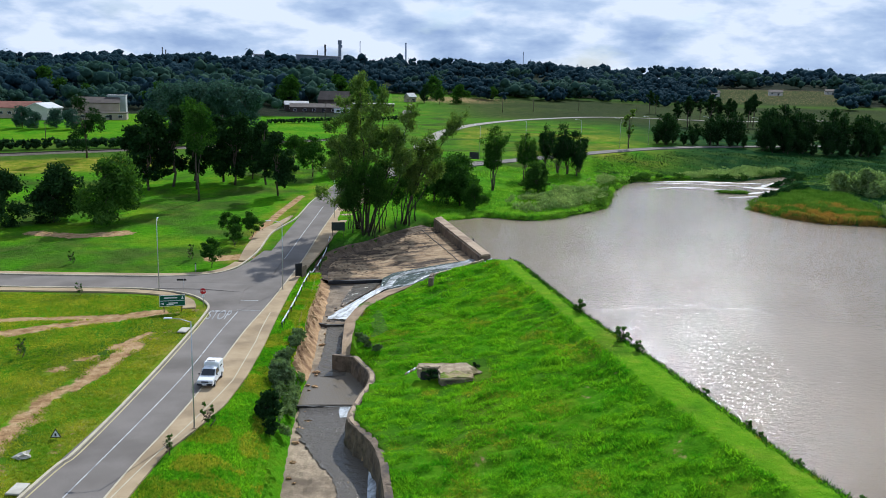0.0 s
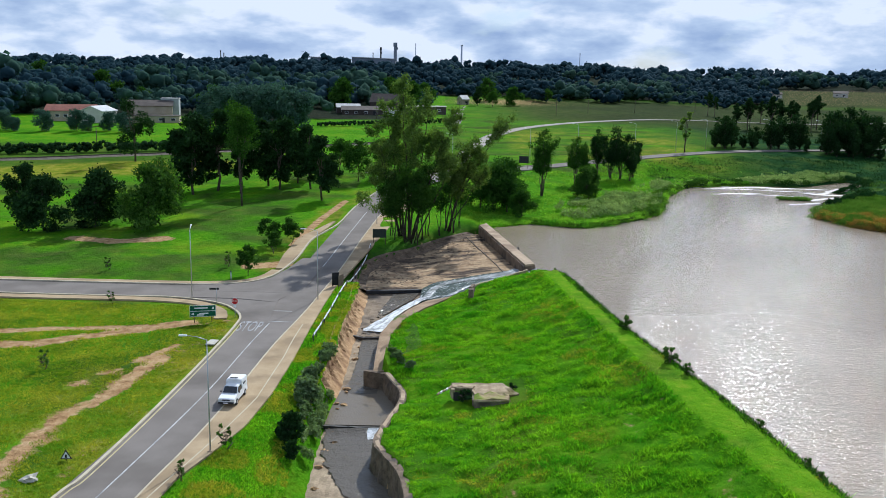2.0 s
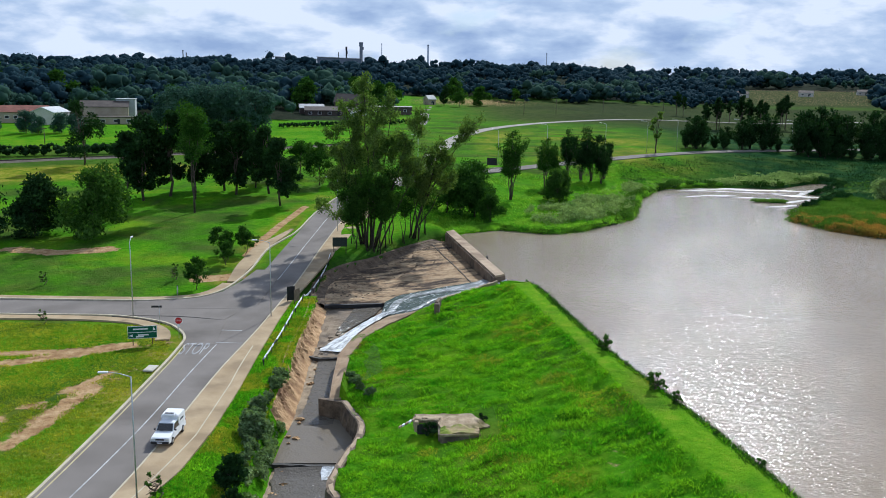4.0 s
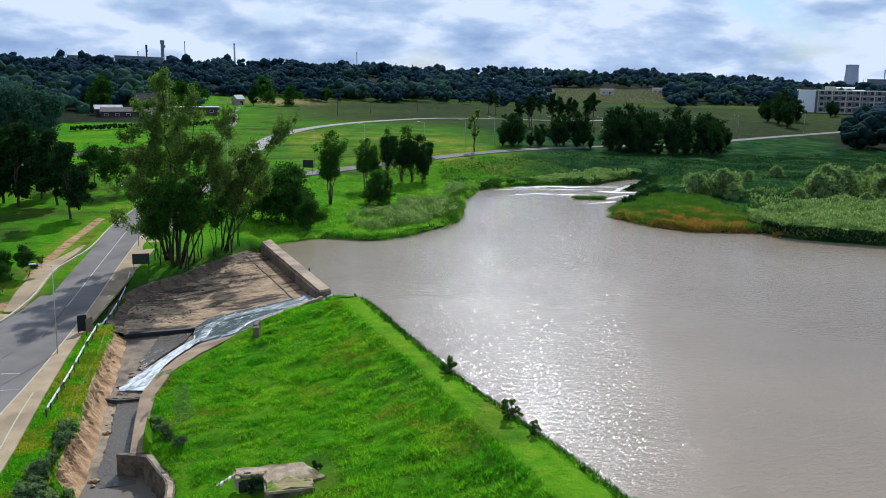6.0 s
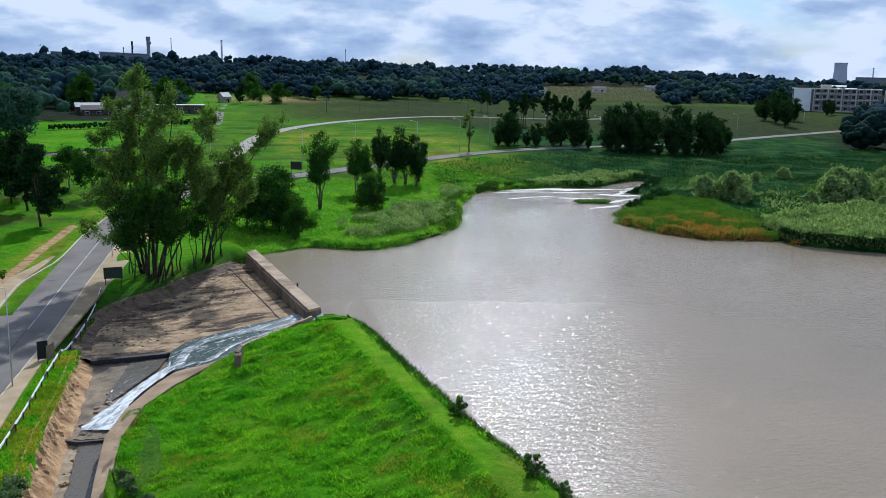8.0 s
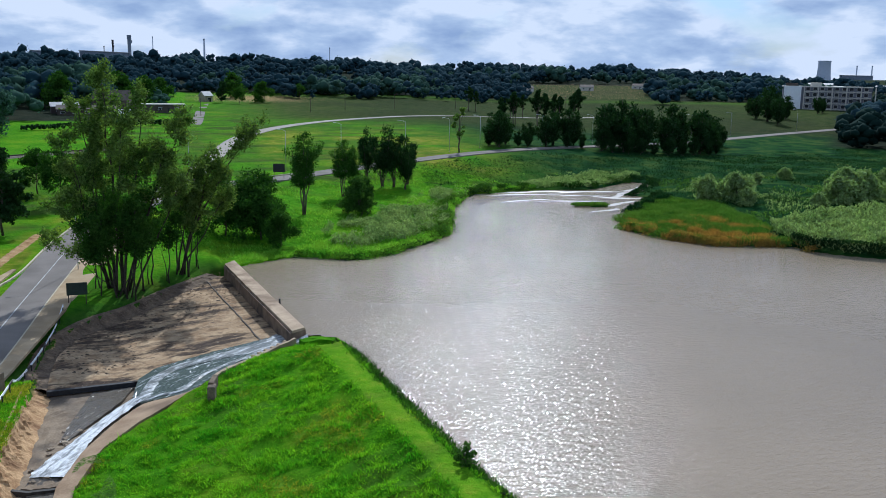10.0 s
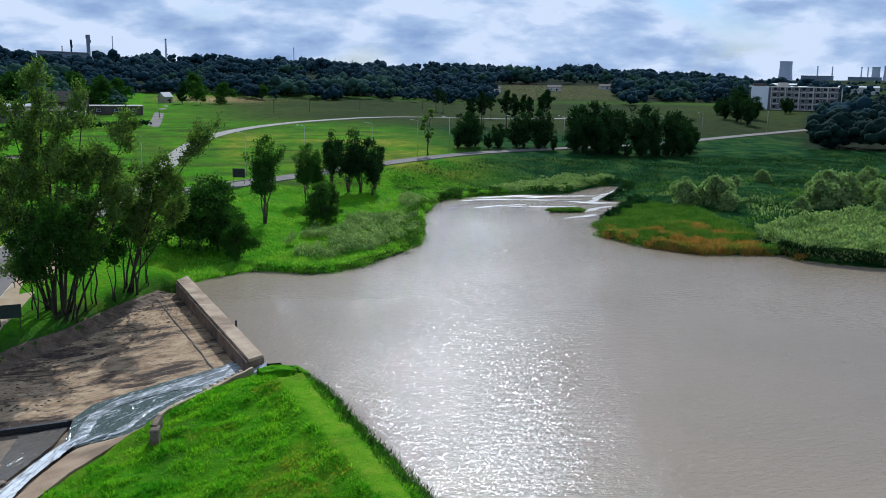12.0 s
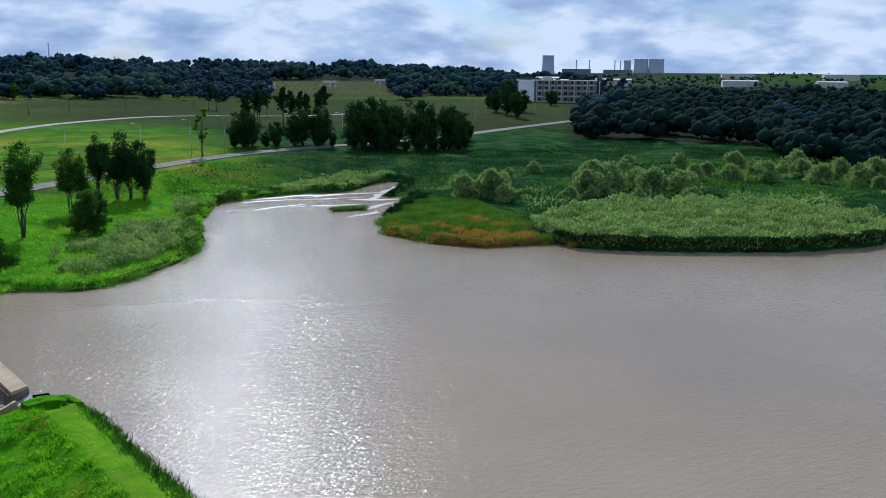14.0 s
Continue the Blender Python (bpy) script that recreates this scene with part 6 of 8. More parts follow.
def woods(name, label, spots, seed, per=50, mat=None, lobes=7, level=1, lobe=0.19):
    """Many trees in one mesh: each a few uneven lobes of foliage with ragged leaf cards round them."""
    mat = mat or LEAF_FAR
    LOBE_V, LOBE_F = LOBES[level]
    r = np.random.default_rng(seed)
    spots = np.array(spots)
    n = len(spots)
    h, w = spots[:, 2], spots[:, 3]
    gz = land(spots[:, 0], spots[:, 1])
    d = unit(r, n * lobes).reshape(n, lobes, 3)
    lc = d * np.array([0.40, 0.40, 0.36]) * (0.45 + 0.55 * r.random((n, lobes, 1))) * np.stack([w, w, h], 1)[:, None]
    lc[..., 2] += gz[:, None] + h[:, None] * 0.46
    lc[..., 0] += spots[:, 0, None]
    lc[..., 1] += spots[:, 1, None]
    lr = lobe * w[:, None] * (0.6 + 0.7 * r.random((n, lobes)))
    C, R = lc.reshape(-1, 3), lr.ravel()
    m = len(C)
    V = LOBE_V[None] * (0.86 * R[:, None, None] * (1 + 0.15 * r.normal(size=(m, len(LOBE_V), 1)))) * np.array([1, 1, 0.85])
    V = V + C[:, None]
    V[..., 2] = np.maximum(V[..., 2], np.repeat(gz, lobes)[:, None] - 0.3)
    k = per
    pick = r.integers(0, lobes, (n, k))
    ii = np.arange(n)[:, None]
    dd = unit(r, n * k).reshape(n, k, 3)
    c = lc[ii, pick] + dd * (lr[ii, pick] * (0.72 + 0.4 * r.random((n, k))))[..., None] * np.array([1, 1, 0.95])
    c = c.reshape(-1, 3)
    a = unit(r, n * k)
    b = np.cross(a, unit(r, n * k)); b /= np.linalg.norm(b, axis=1)[:, None] + 1e-9
    s = np.repeat(h * 0.042, k)[:, None] * (0.6 + 0.8 * r.random((n * k, 1)))
    q = np.stack([c - a * s, c + b * s * 0.7, c + a * s, c - b * s * 0.7], 1)
    q[..., 2] = np.maximum(q[..., 2], np.repeat(gz, k)[:, None] - 0.2)
    nv = len(LOBE_V)
    tri = (LOBE_F[None] + (np.arange(m) * nv)[:, None, None]).reshape(-1, 3)
    me = bpy.data.meshes.new(name)
    allv = np.concatenate([V.reshape(-1, 3), q.reshape(-1, 3)])
    me.vertices.add(len(allv))
    me.vertices.foreach_set("co", allv.astype(np.float32).ravel())
    loops = np.concatenate([tri.ravel(), np.arange(len(q) * 4) + m * nv]).astype(np.int32)
    me.loops.add(len(loops))
    me.loops.foreach_set("vertex_index", loops)
    me.polygons.add(len(tri) + len(q))
    me.polygons.foreach_set("loop_start", np.concatenate([np.arange(len(tri)) * 3, len(tri) * 3 + np.arange(len(q)) * 4]).astype(np.int32))
    me.polygons.foreach_set("loop_total", np.concatenate([np.full(len(tri), 3), np.full(len(q), 4)]).astype(np.int32))
    me.polygons.foreach_set("use_smooth", [True] * (len(tri) + len(q)))
    me.materials.append(mat)
    me.update(calc_edges=True)
    me.validate()
    return tagged(new(name, me), label, "woodland" if name == "woodland" else "hedge", kind="stuff")


def scatter(r, n, x0, x1, y0, y1, h0, h1, keep=None):
    p = np.stack([r.uniform(x0, x1, n), r.uniform(y0, y1, n), r.uniform(h0, h1, n), np.zeros(n)], 1)
    p[:, 2] *= 1 + 0.30 * bumps(p[:, 0], p[:, 1], 60, 9) + 0.12 * bumps(p[:, 0], p[:, 1], 21, 19)
    p[:, 3] = p[:, 2] * r.uniform(1.1, 1.75, n)
    if keep is not None:
        p = p[keep(p[:, 0], p[:, 1])]
    return p


wr = np.random.default_rng(77)
az = lambda x, y: np.degrees(np.arctan2(x, y))
houses_gap = lambda x, y: ~((y < 520) & (x > -175) & (x < -105) & (y < 445)) & ~((x > -60) & (x < 30) & (y < 520))
bare_slope = lambda x, y: ~((y < 940) & (az(x, y) > 19.3) & (az(x, y) < 26.5))


def two_woods(label, spots, seed, per, mat, other, share=0.3, lobes=7, lobe=0.19):
    """A wood of two kinds of tree: groves of the second kind among the first."""
    m = bumps(spots[:, 0], spots[:, 1], 45, seed) + 0.5 * bumps(spots[:, 0], spots[:, 1], 14, seed + 50) > 1 - 2 * share
    spots[m, 2:] *= 1.12
    woods("woodland", "dense " + label, spots[~m], seed, per, mat, lobes, 1, lobe)
    woods("woodland", "lighter green groves among the " + label, spots[m], seed + 20, per, other, lobes, 1, lobe)


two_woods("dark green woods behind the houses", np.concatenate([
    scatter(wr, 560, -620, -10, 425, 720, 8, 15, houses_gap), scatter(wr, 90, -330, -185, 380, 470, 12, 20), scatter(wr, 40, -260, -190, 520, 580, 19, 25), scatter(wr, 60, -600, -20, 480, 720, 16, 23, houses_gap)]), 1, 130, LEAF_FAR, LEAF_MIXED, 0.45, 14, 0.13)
two_woods("hazy blue-green woods on the hillside", np.concatenate([
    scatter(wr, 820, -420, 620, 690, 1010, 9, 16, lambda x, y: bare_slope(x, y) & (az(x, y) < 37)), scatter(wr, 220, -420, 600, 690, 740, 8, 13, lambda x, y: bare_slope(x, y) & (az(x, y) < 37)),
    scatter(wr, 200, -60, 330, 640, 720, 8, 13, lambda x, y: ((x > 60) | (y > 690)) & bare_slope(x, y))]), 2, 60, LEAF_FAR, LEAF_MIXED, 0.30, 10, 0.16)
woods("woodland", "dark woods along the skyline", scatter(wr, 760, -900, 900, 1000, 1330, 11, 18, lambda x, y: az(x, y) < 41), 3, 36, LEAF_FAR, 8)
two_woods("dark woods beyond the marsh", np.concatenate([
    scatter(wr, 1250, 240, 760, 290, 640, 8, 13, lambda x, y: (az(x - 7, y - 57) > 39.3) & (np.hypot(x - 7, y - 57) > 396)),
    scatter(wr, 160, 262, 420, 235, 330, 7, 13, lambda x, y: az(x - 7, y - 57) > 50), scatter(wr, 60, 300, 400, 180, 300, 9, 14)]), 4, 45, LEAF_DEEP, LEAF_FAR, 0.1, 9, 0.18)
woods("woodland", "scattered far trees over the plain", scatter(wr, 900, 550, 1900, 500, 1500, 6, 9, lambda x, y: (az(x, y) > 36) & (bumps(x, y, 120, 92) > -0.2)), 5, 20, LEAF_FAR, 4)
# bushes at the foot of the woods and hedges
woods("hedge", "dark clipped hedge along the railway", np.stack([np.linspace(-200, -62, 120), np.interp(np.linspace(-200, -62, 120), [-200, -118, -69, -60], [262, 283, 303, 308]), np.full(120, 4.0), np.full(120, 4.4)], 1), 6, 90, LEAF_DARK)
woods("hedge", "dark hedge across the far green", np.stack([np.linspace(-52, 4, 60), np.interp(np.linspace(-52, 4, 60), [-52, 4], [392, 424]), np.full(60, 2.6), np.full(60, 3.0)], 1), 7, 50, LEAF_DARK)


# reeds and rushes
def blades(name, label, xs, ys, zs, height, width, mat, seed, lean=0.35, per=4, spread_=0.3):
    r = np.random.default_rng(seed)
    n = len(xs)
    c = np.stack([xs, ys, zs], 1)
    c = np.repeat(c, per, 0)
    c[:, :2] += r.normal(0, spread_, (n * per, 2))
    h = np.repeat(height, per) * (0.6 + 0.6 * r.random(n * per))
    t = r.random(n * per) * 2 * np.pi
    side = np.stack([np.cos(t), np.sin(t), 0 * t], 1) * (width * (0.6 + 0.8 * r.random(n * per)))[:, None]
    ld = r.normal(0, lean, (n * per, 2)) * h[:, None]
    tip = c + np.c_[ld, h]
    q = np.stack([c - side * 1.15, c + side * 1.15, tip], 1)
    ob = new(name, card_mesh(name, q, mat))
    return tagged(ob, label, "reeds" if "reed" in name else "grass", kind="stuff")


def within(r, n, poly, keep=None):
    p = np.array(poly)
    x, y = r.uniform(p[:, 0].min(), p[:, 0].max(), n), r.uniform(p[:, 1].min(), p[:, 1].max(), n)
    m = inside(x, y, poly) & ~inside(x, y, SHORE)
    if keep is not None:
        m &= keep(x, y)
    return x[m], y[m]


br = np.random.default_rng(5)


def thicket(name, label, xs, ys, height, size, mat, seed):
    """Bushy reeds: leaf cards standing in the air over the ground, thicker towards their top."""
    r = np.random.default_rng(seed)
    n = len(xs)
    z = land(xs, ys) + height * (0.15 + 0.85 * r.random(n) ** 0.6)
    c = np.stack([xs, ys, z], 1)
    a = unit(r, n)
    a[:, 2] = np.abs(a[:, 2]) + 0.4
    a /= np.linalg.norm(a, axis=1)[:, None]
    b = np.cross(a, unit(r, n)); b /= np.linalg.norm(b, axis=1)[:, None] + 1e-9
    s_ = size * (0.6 + 0.9 * r.random((n, 1)))
    q = np.stack([c - a * s_, c + b * s_ * 0.35, c + a * s_, c - b * s_ * 0.35], 1)
    q[..., 2] = np.maximum(q[..., 2], 0.02)
    return tagged(new(name, card_mesh(name, q, mat)), label, "reeds", kind="stuff")


GREY_BED = [(106.3, 185), (107, 180), (111, 175), (120, 168.3), (137, 159), (151, 156), (160, 156.5), (172, 160), (176, 178), (170, 196), (150, 206), (128, 206), (112, 200)]
x, y = within(br, 120000, GREY_BED)
thicket("reed_bed", "tall grey-green reeds on the lake shore", x, y, (2.5 + 1.0 * bumps(x, y, 5, 31) + 0.9 * bumps(x, y, 1.8, 32)) * (0.92 + 0.12 * step(0.0, 2.5, away(x, y, SHORE, True))), 0.30, REED_GREY, 1)
# dark cards along the water's edge paint the shade on the reeds' front
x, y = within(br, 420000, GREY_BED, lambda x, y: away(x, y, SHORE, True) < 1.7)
thicket("reed_bed", "dark cards put in as shade at the foot of the shore reeds", x, y, np.full(len(x), 2.3), 0.26, LEAF_DARK, 21)
RUST_BED = [(85, 207), (87.6, 197), (92.7, 188.5), (106, 185), (107, 192), (98, 200), (90, 207)]
x, y = within(br, 13000, RUST_BED, lambda x, y: bumps(x, y, 2.4, 34) + 0.6 * bumps(x, y, 5, 44) > -0.25)
blades("reed_bed", "low rusty orange rushes at the water's edge", x, y, land(x, y), 0.9 + 0.6 * bumps(x, y, 1.6, 33), 0.06, REED_RUST, 2, 0.5)
TIP_BED = [(84.7, 207), (88, 217), (95, 227), (104, 238), (113, 245), (120, 235), (113, 200), (106, 194), (98, 199), (90, 206)]
x, y = within(br, 26000, TIP_BED)
blades("reed_bed", "green rushes on the marshy point", x, y, land(x, y), 0.8 + 0.5 * bumps(x, y, 3, 35), 0.05, REED, 3, 0.55)
x, y = within(br, 9000, RUST_BED, lambda x, y: (away(x, y, SHORE, True) < 2.2) & (bumps(x, y, 3.0, 45) > 0.0))
blades("reed_bed", "green rush tufts along the water's edge", x, y, land(x, y), np.full(len(x), 1.4), 0.07, REED, 13)
NORTH_BED = [(10.6, 186), (15, 188.6), (20, 191.6), (28, 187.6), (34, 190), (42.5, 197.5), (50.5, 208.5), (55.5, 224.5), (60, 240), (66, 252), (56, 252), (47, 236), (40, 216), (30, 204), (12, 193)]
x, y = within(br, 50000, NORTH_BED)
blades("reed_bed", "lush green reeds along the north shore", x, y, land(x, y), 0.65 + 0.35 * bumps(x, y, 2.5, 36), 0.045, LUSH, 4, 0.5)
x, y = within(br, 150000, [(22, 197), (31, 196), (38, 199), (46, 206), (52, 215), (57, 236), (64, 256), (60, 257), (51, 243), (40, 226), (31, 216), (24, 203)], lambda x, y: bumps(x, y, 6, 37) + 0.6 * bumps(x, y, 2.2, 47) > 0.08)
thicket("reed_bed", "grey-green reed clumps on the north shore", x, y, 1.7 + 1.1 * bumps(x, y, 2, 38), 0.2, REED_GREY, 5)


def fringe(name, label, shore, n, out_, height, size, mat, seed, keep=0.0, grain=2.2):
    """Ragged reeds along a stretch of shore, some standing in the shallows."""
    r = np.random.default_rng(seed)
    ln = smooth_line(shore, 0.5)
    nn_ = sides(ln)
    i = r.integers(0, len(ln), n)
    p = ln[i] + nn_[i] * (out_ + 0.75 * r.normal(size=(n, 1)) + 1.0 * bumps(ln[i, 0], ln[i, 1], 2.6, seed)[:, None])
    p += r.normal(0, 0.25, p.shape)
    p = p[bumps(p[:, 0], p[:, 1], grain, seed + 1) > keep]
    return thicket(name, label, p[:, 0], p[:, 1], height * (1 + 0.45 * bumps(p[:, 0], p[:, 1], 1.7, seed + 2)) + 0.2, size, mat, seed)


NORTH_SHORE = [p for p in SHORE[3:12]]
fringe("reed_bed", "lush green reeds standing at the north shore's edge", NORTH_SHORE, 26000, 1.1, 0.7, 0.17, LUSH, 301, -0.5)
# dark cards again stand in for shade below the north shore reeds
fringe("reed_bed", "dark cards put in as shade at the foot of the north shore reeds", NORTH_SHORE, 8000, 0.2, 0.4, 0.2, LEAF_DARK, 304, -0.2)
fringe("reed_bed", "tall green reeds on the shore point", [(46, 203.5), (50, 209), (55, 225), (59.4, 240), (66, 254)], 14000, 1.6, 1.3, 0.2, REED, 307, -0.1)
fringe("reed_bed", "dark rush tufts at the edge of the marshy point", SHORE[20:27], 9000, 0.2, 1.1, 0.18, REED, 310, 0.05)
fringe("reed_bed", "rusty rush tufts at the edge of the marshy point", SHORE[22:27], 12000, 0.7, 1.0, 0.17, REED_RUST, 313, 0.0)
fringe("reed_bed", "dark green reeds along the inlet", SHORE[14:21], 14000, 0.6, 1.3, 0.22, SEDGE, 316, -0.2)
fringe("reed_bed", "grey-green reeds along the far inlet bank", SHORE[10:15], 9000, 1.4, 1.5, 0.24, LEAF_MID, 319, 0.0)
FAR_BED = [(89, 267.5), (103, 265.5), (112, 272.5), (122, 280), (135, 285), (120, 292), (100, 280), (86, 272)]
x, y = within(br, 30000, FAR_BED, lambda x, y: bumps(x, y, 5, 61) > -0.3)
thicket("reed_bed", "grey-green reeds at the inlet", x, y, 1.7 + 0.9 * bumps(x, y, 3, 39), 0.26, REED_GREY, 6)
x, y = br.uniform(86, 97, 1600), br.uniform(235, 241, 1600)
m = inside(x, y, ISLET)
blades("reed_bed", "rushes on a tiny islet", x[m], y[m], land(x[m], y[m]), 0.55 + 0.5 * bumps(x[m], y[m], 1.2, 46), 0.05, REED, 7, 0.5)
MARSH = [(60, 262), (89, 268), (112, 274), (124, 282), (128, 276), (114, 246), (122, 236), (114, 202), (130, 208), (172, 198), (180, 160), (270, 170), (300, 290), (250, 360), (190, 340), (110, 320), (64, 290)]
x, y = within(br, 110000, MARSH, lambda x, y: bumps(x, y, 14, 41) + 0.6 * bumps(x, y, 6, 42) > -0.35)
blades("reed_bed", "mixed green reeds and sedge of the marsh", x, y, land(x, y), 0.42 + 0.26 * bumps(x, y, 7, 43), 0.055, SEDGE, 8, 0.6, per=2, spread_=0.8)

x, y = within(br, 210000, MARSH, lambda x, y: (bumps(x * 0.35 + y * 0.1, y, 7, 141) + 0.6 * bumps(x * 0.5, y, 2.6, 142) > 0.45) & (y < 258))
thicket("reed_bed", "grey-green reed stands in bands across the marsh", x, y, 1.3 + 0.8 * bumps(x, y, 3, 143), 0.26, REED_GREY, 24)
x, y = within(br, 170000, MARSH, lambda x, y: (bumps(x * 0.3 + y * 0.1, y, 8, 151) + 0.6 * bumps(x * 0.5, y, 3, 152) > 0.42) & (y < 285))
thicket("reed_bed", "bright green rushes in bands across the marsh", x, y, 0.9 + 0.5 * bumps(x, y, 3, 153), 0.24, REED, 25)
x, y = within(br, 120000, MARSH, lambda x, y: (bumps(x * 0.28 + y * 0.08, y, 6, 161) + 0.5 * bumps(x * 0.5, y, 2.4, 162) > 0.5) & (y < 330))
thicket("reed_bed", "dark bulrush stands along the marsh channels", x, y, 1.5 + 0.7 * bumps(x, y, 3, 163), 0.28, LEAF_DARK, 26)

# grass tufts on the dam and the banks
GRASS_DAM = [(-4.5, 104), (-4.8, 118), (-3.3, 124.6), (-0.5, 129), (2.6, 132.5), (6.2, 136.3), (10.5, 140.8), (15, 144.6), (18, 141), (18.6, 137), (20.5, 125), (22.8, 106), (25.2, 94), (28.5, 75), (31.5, 56), (35, 38), (2, 38), (0.5, 62), (-0.2, 70), (-1.4, 78), (-3, 81.6), (-3.6, 84), (-2.8, 89.6), (-1.9, 93), (-1.8, 96.5), (-2.9, 99.8)]
x, y = within(br, 170000, GRASS_DAM, lambda x, y: ~inside(x, y, CREST_W + list(reversed(CREST_E))) & ~((x > 1.5) & (x < 10.5) & (y > 89.5) & (y < 95.6)) & (np.exp(-((x - 7.5) / 1.1) ** 2 - ((y - 70) / 4) ** 2) + np.exp(-((x - 19.0) / 1.2) ** 2 - ((y - 80) / 3.0) ** 2) + np.exp(-((x - 23.0) / 1.0) ** 2 - ((y - 66) / 3) ** 2) < 0.35 + 0.4 * np.random.default_rng(3).random(len(x))))
yellow = (0.9 * bumps(x, y, 5, 83) + 0.6 * bumps(x, y, 2, 84) > 0.45) & (np.random.default_rng(4).random(len(x)) < 0.5)
blades("grass", "yellowish tufts among the dam grass", x[yellow], y[yellow], land(x[yellow], y[yellow]) - 0.03, 0.12 + 0.12 * br.random(yellow.sum()), 0.045, FIELD_BLADE, 16, 0.7, 3, 0.14)
x, y = x[~yellow], y[~yellow]
blades("grass", "thick tufted grass on the dam slope", x, y, land(x, y) - 0.03, (0.13 + 0.15 * br.random(len(x))) * np.clip(0.95 + 1.35 * bumps(x, y * 1.5, 1.25, 6) + 0.5 * bumps(x, y, 0.6, 8) + 0.3 * bumps(x, y, 3.0, 7), 0.12, 3), 0.04, BLADE, 9, 0.7, 3, 0.14)
x, y = within(br, 40000, CREST_W + list(reversed(CREST_E)), lambda x, y: y > 38)
blades("grass", "short mown grass on the dam crest", x, y, land(x, y) - 0.03, 0.07 + 0.04 * br.random(len(x)), 0.05, MOWN_BLADE, 10, 0.9, 2, 0.14)
WEST_BANK = [(-19.8, 66), (-17.6, 77.5), (-16.1, 84), (-15.3, 92), (-15.0, 116), (-14.8, 128), (-14.2, 142), (-11.2, 142), (-11, 127), (-11.4, 110), (-11.4, 94), (-11.3, 84), (-11.0, 70), (-10.6, 45), (-21, 45)]
x, y = within(br, 46000, WEST_BANK)
sere = 0.8 * bumps(x, y, 4, 181) + 0.6 * bumps(x, y, 1.6, 182) > 0.15
for pick_, mat_, lab_ in ((sere, FIELD_BLADE, "dry rough grass on the channel bank"), (~sere, BLADE, "green rough grass on the channel bank")):
    blades("grass", lab_, x[pick_], y[pick_], land(x[pick_], y[pick_]) - 0.03, 0.14 + 0.16 * br.random(pick_.sum()), 0.045, mat_, 11, 0.6, 3, 0.12)
y = br.uniform(82.5, 99.5, 16000)
x = np.interp(y, CH_Y, CH_LEFT) - 2.6 + 2.9 * br.random(16000)
m = bumps(x, y, 1.5, 183) > -0.3
r = np.random.default_rng(184)
z = np.interp(x - np.interp(y, CH_Y, CH_LEFT), [-2.6, -2.0, 0.3], [-3.7, -3.9, -5.0]) + 0.25 + (0.75 + 0.5 * bumps(x, y, 1.3, 185)) * r.random(16000)
a_, b_ = unit(r, 16000), unit(r, 16000)
c_, s_ = np.stack([x, y, z], 1), 0.15 * (0.6 + 0.8 * r.random((16000, 1)))
tagged(new("shrubbery", card_mesh("shrubbery", np.stack([c_ - a_ * s_, c_ + b_ * s_ * 0.6, c_ + a_ * s_, c_ - b_ * s_ * 0.6], 1)[m], LEAF_GREY)), "grey-green leafy shrubs hanging over the channel bank", "shrubs", kind="stuff")
x, y = within(br, 14000, [(-4.6, 104.5), (-4.6, 116), (-3.6, 119), (-1.4, 112), (-0.6, 104), (-2.4, 101)], lambda x, y: bumps(x, y, 1.6, 186) > 0.05)
thicket("weeds", "green weedy growth beside the channel slab", x, y, 0.35 + 0.25 * bumps(x, y, 1.1, 187), 0.12, REED, 27)
x, y = within(br, 60000, [(-62, 60), (-29, 60), (-27.5, 72), (-26.4, 90), (-25.8, 110), (-26, 117), (-30, 126), (-62, 128)], lambda x, y: sum((away(x, y, p) < w * (1.1 + 0.7 * bumps(x, y, 1.3, 51))) for p, w in PATHS) == 0)
blades("grass", "rough grass on the roadside field", x, y, land(x, y) - 0.03, 0.12 + 0.12 * br.random(len(x)), 0.045, FIELD_BLADE, 12, 0.6, 3, 0.15)
x, y = within(br, 26000, [(c[0], c[1]) for c in CREST_E if c[1] > 38] + [(37.6, 38), (34, 55.6), (32.1, 66), (29, 87), (25.2, 106), (22.6, 125), (21, 138)][0:7])
if len(x):
    blades("grass", "long ragged grass on the lake side of the dam", x, y, land(x, y) - 0.03, 0.3 + 0.3 * br.random(len(x)), 0.028, LEAF_MID, 14, 0.5, 4, 0.2)

x, y = within(br, 62000, [(9, 190), (14, 194), (30, 205), (40, 217), (47, 237), (56, 253), (68, 265), (86, 273), (70, 292), (48, 276), (28, 260), (10, 246), (-2, 226), (-4, 200)], lambda x, y: bumps(x, y, 4, 71) + 0.5 * bumps(x, y, 1.6, 72) > -0.3)
blades("grass", "rank tufted grass on the shore meadow", x, y, land(x, y) - 0.03, (0.3 + 0.3 * br.random(len(x))) * (1 + 0.5 * bumps(x, y, 3, 73)), 0.05, LUSH, 15, 0.7, 2, 0.25)
x, y = within(br, 26000, [(28, 192), (40, 199), (50, 213), (56, 232), (64, 250), (84, 268), (80, 276), (60, 262), (50, 246), (44, 224), (36, 208), (26, 200)], lambda x, y: bumps(x, y, 5, 74) + 0.5 * bumps(x, y, 2, 75) > 0.28)
thicket("reed_bed", "pale grey-green reed clumps in the shore meadow", x, y, 1.3 + 0.8 * bumps(x, y, 2, 76), 0.22, REED_GREY, 22)

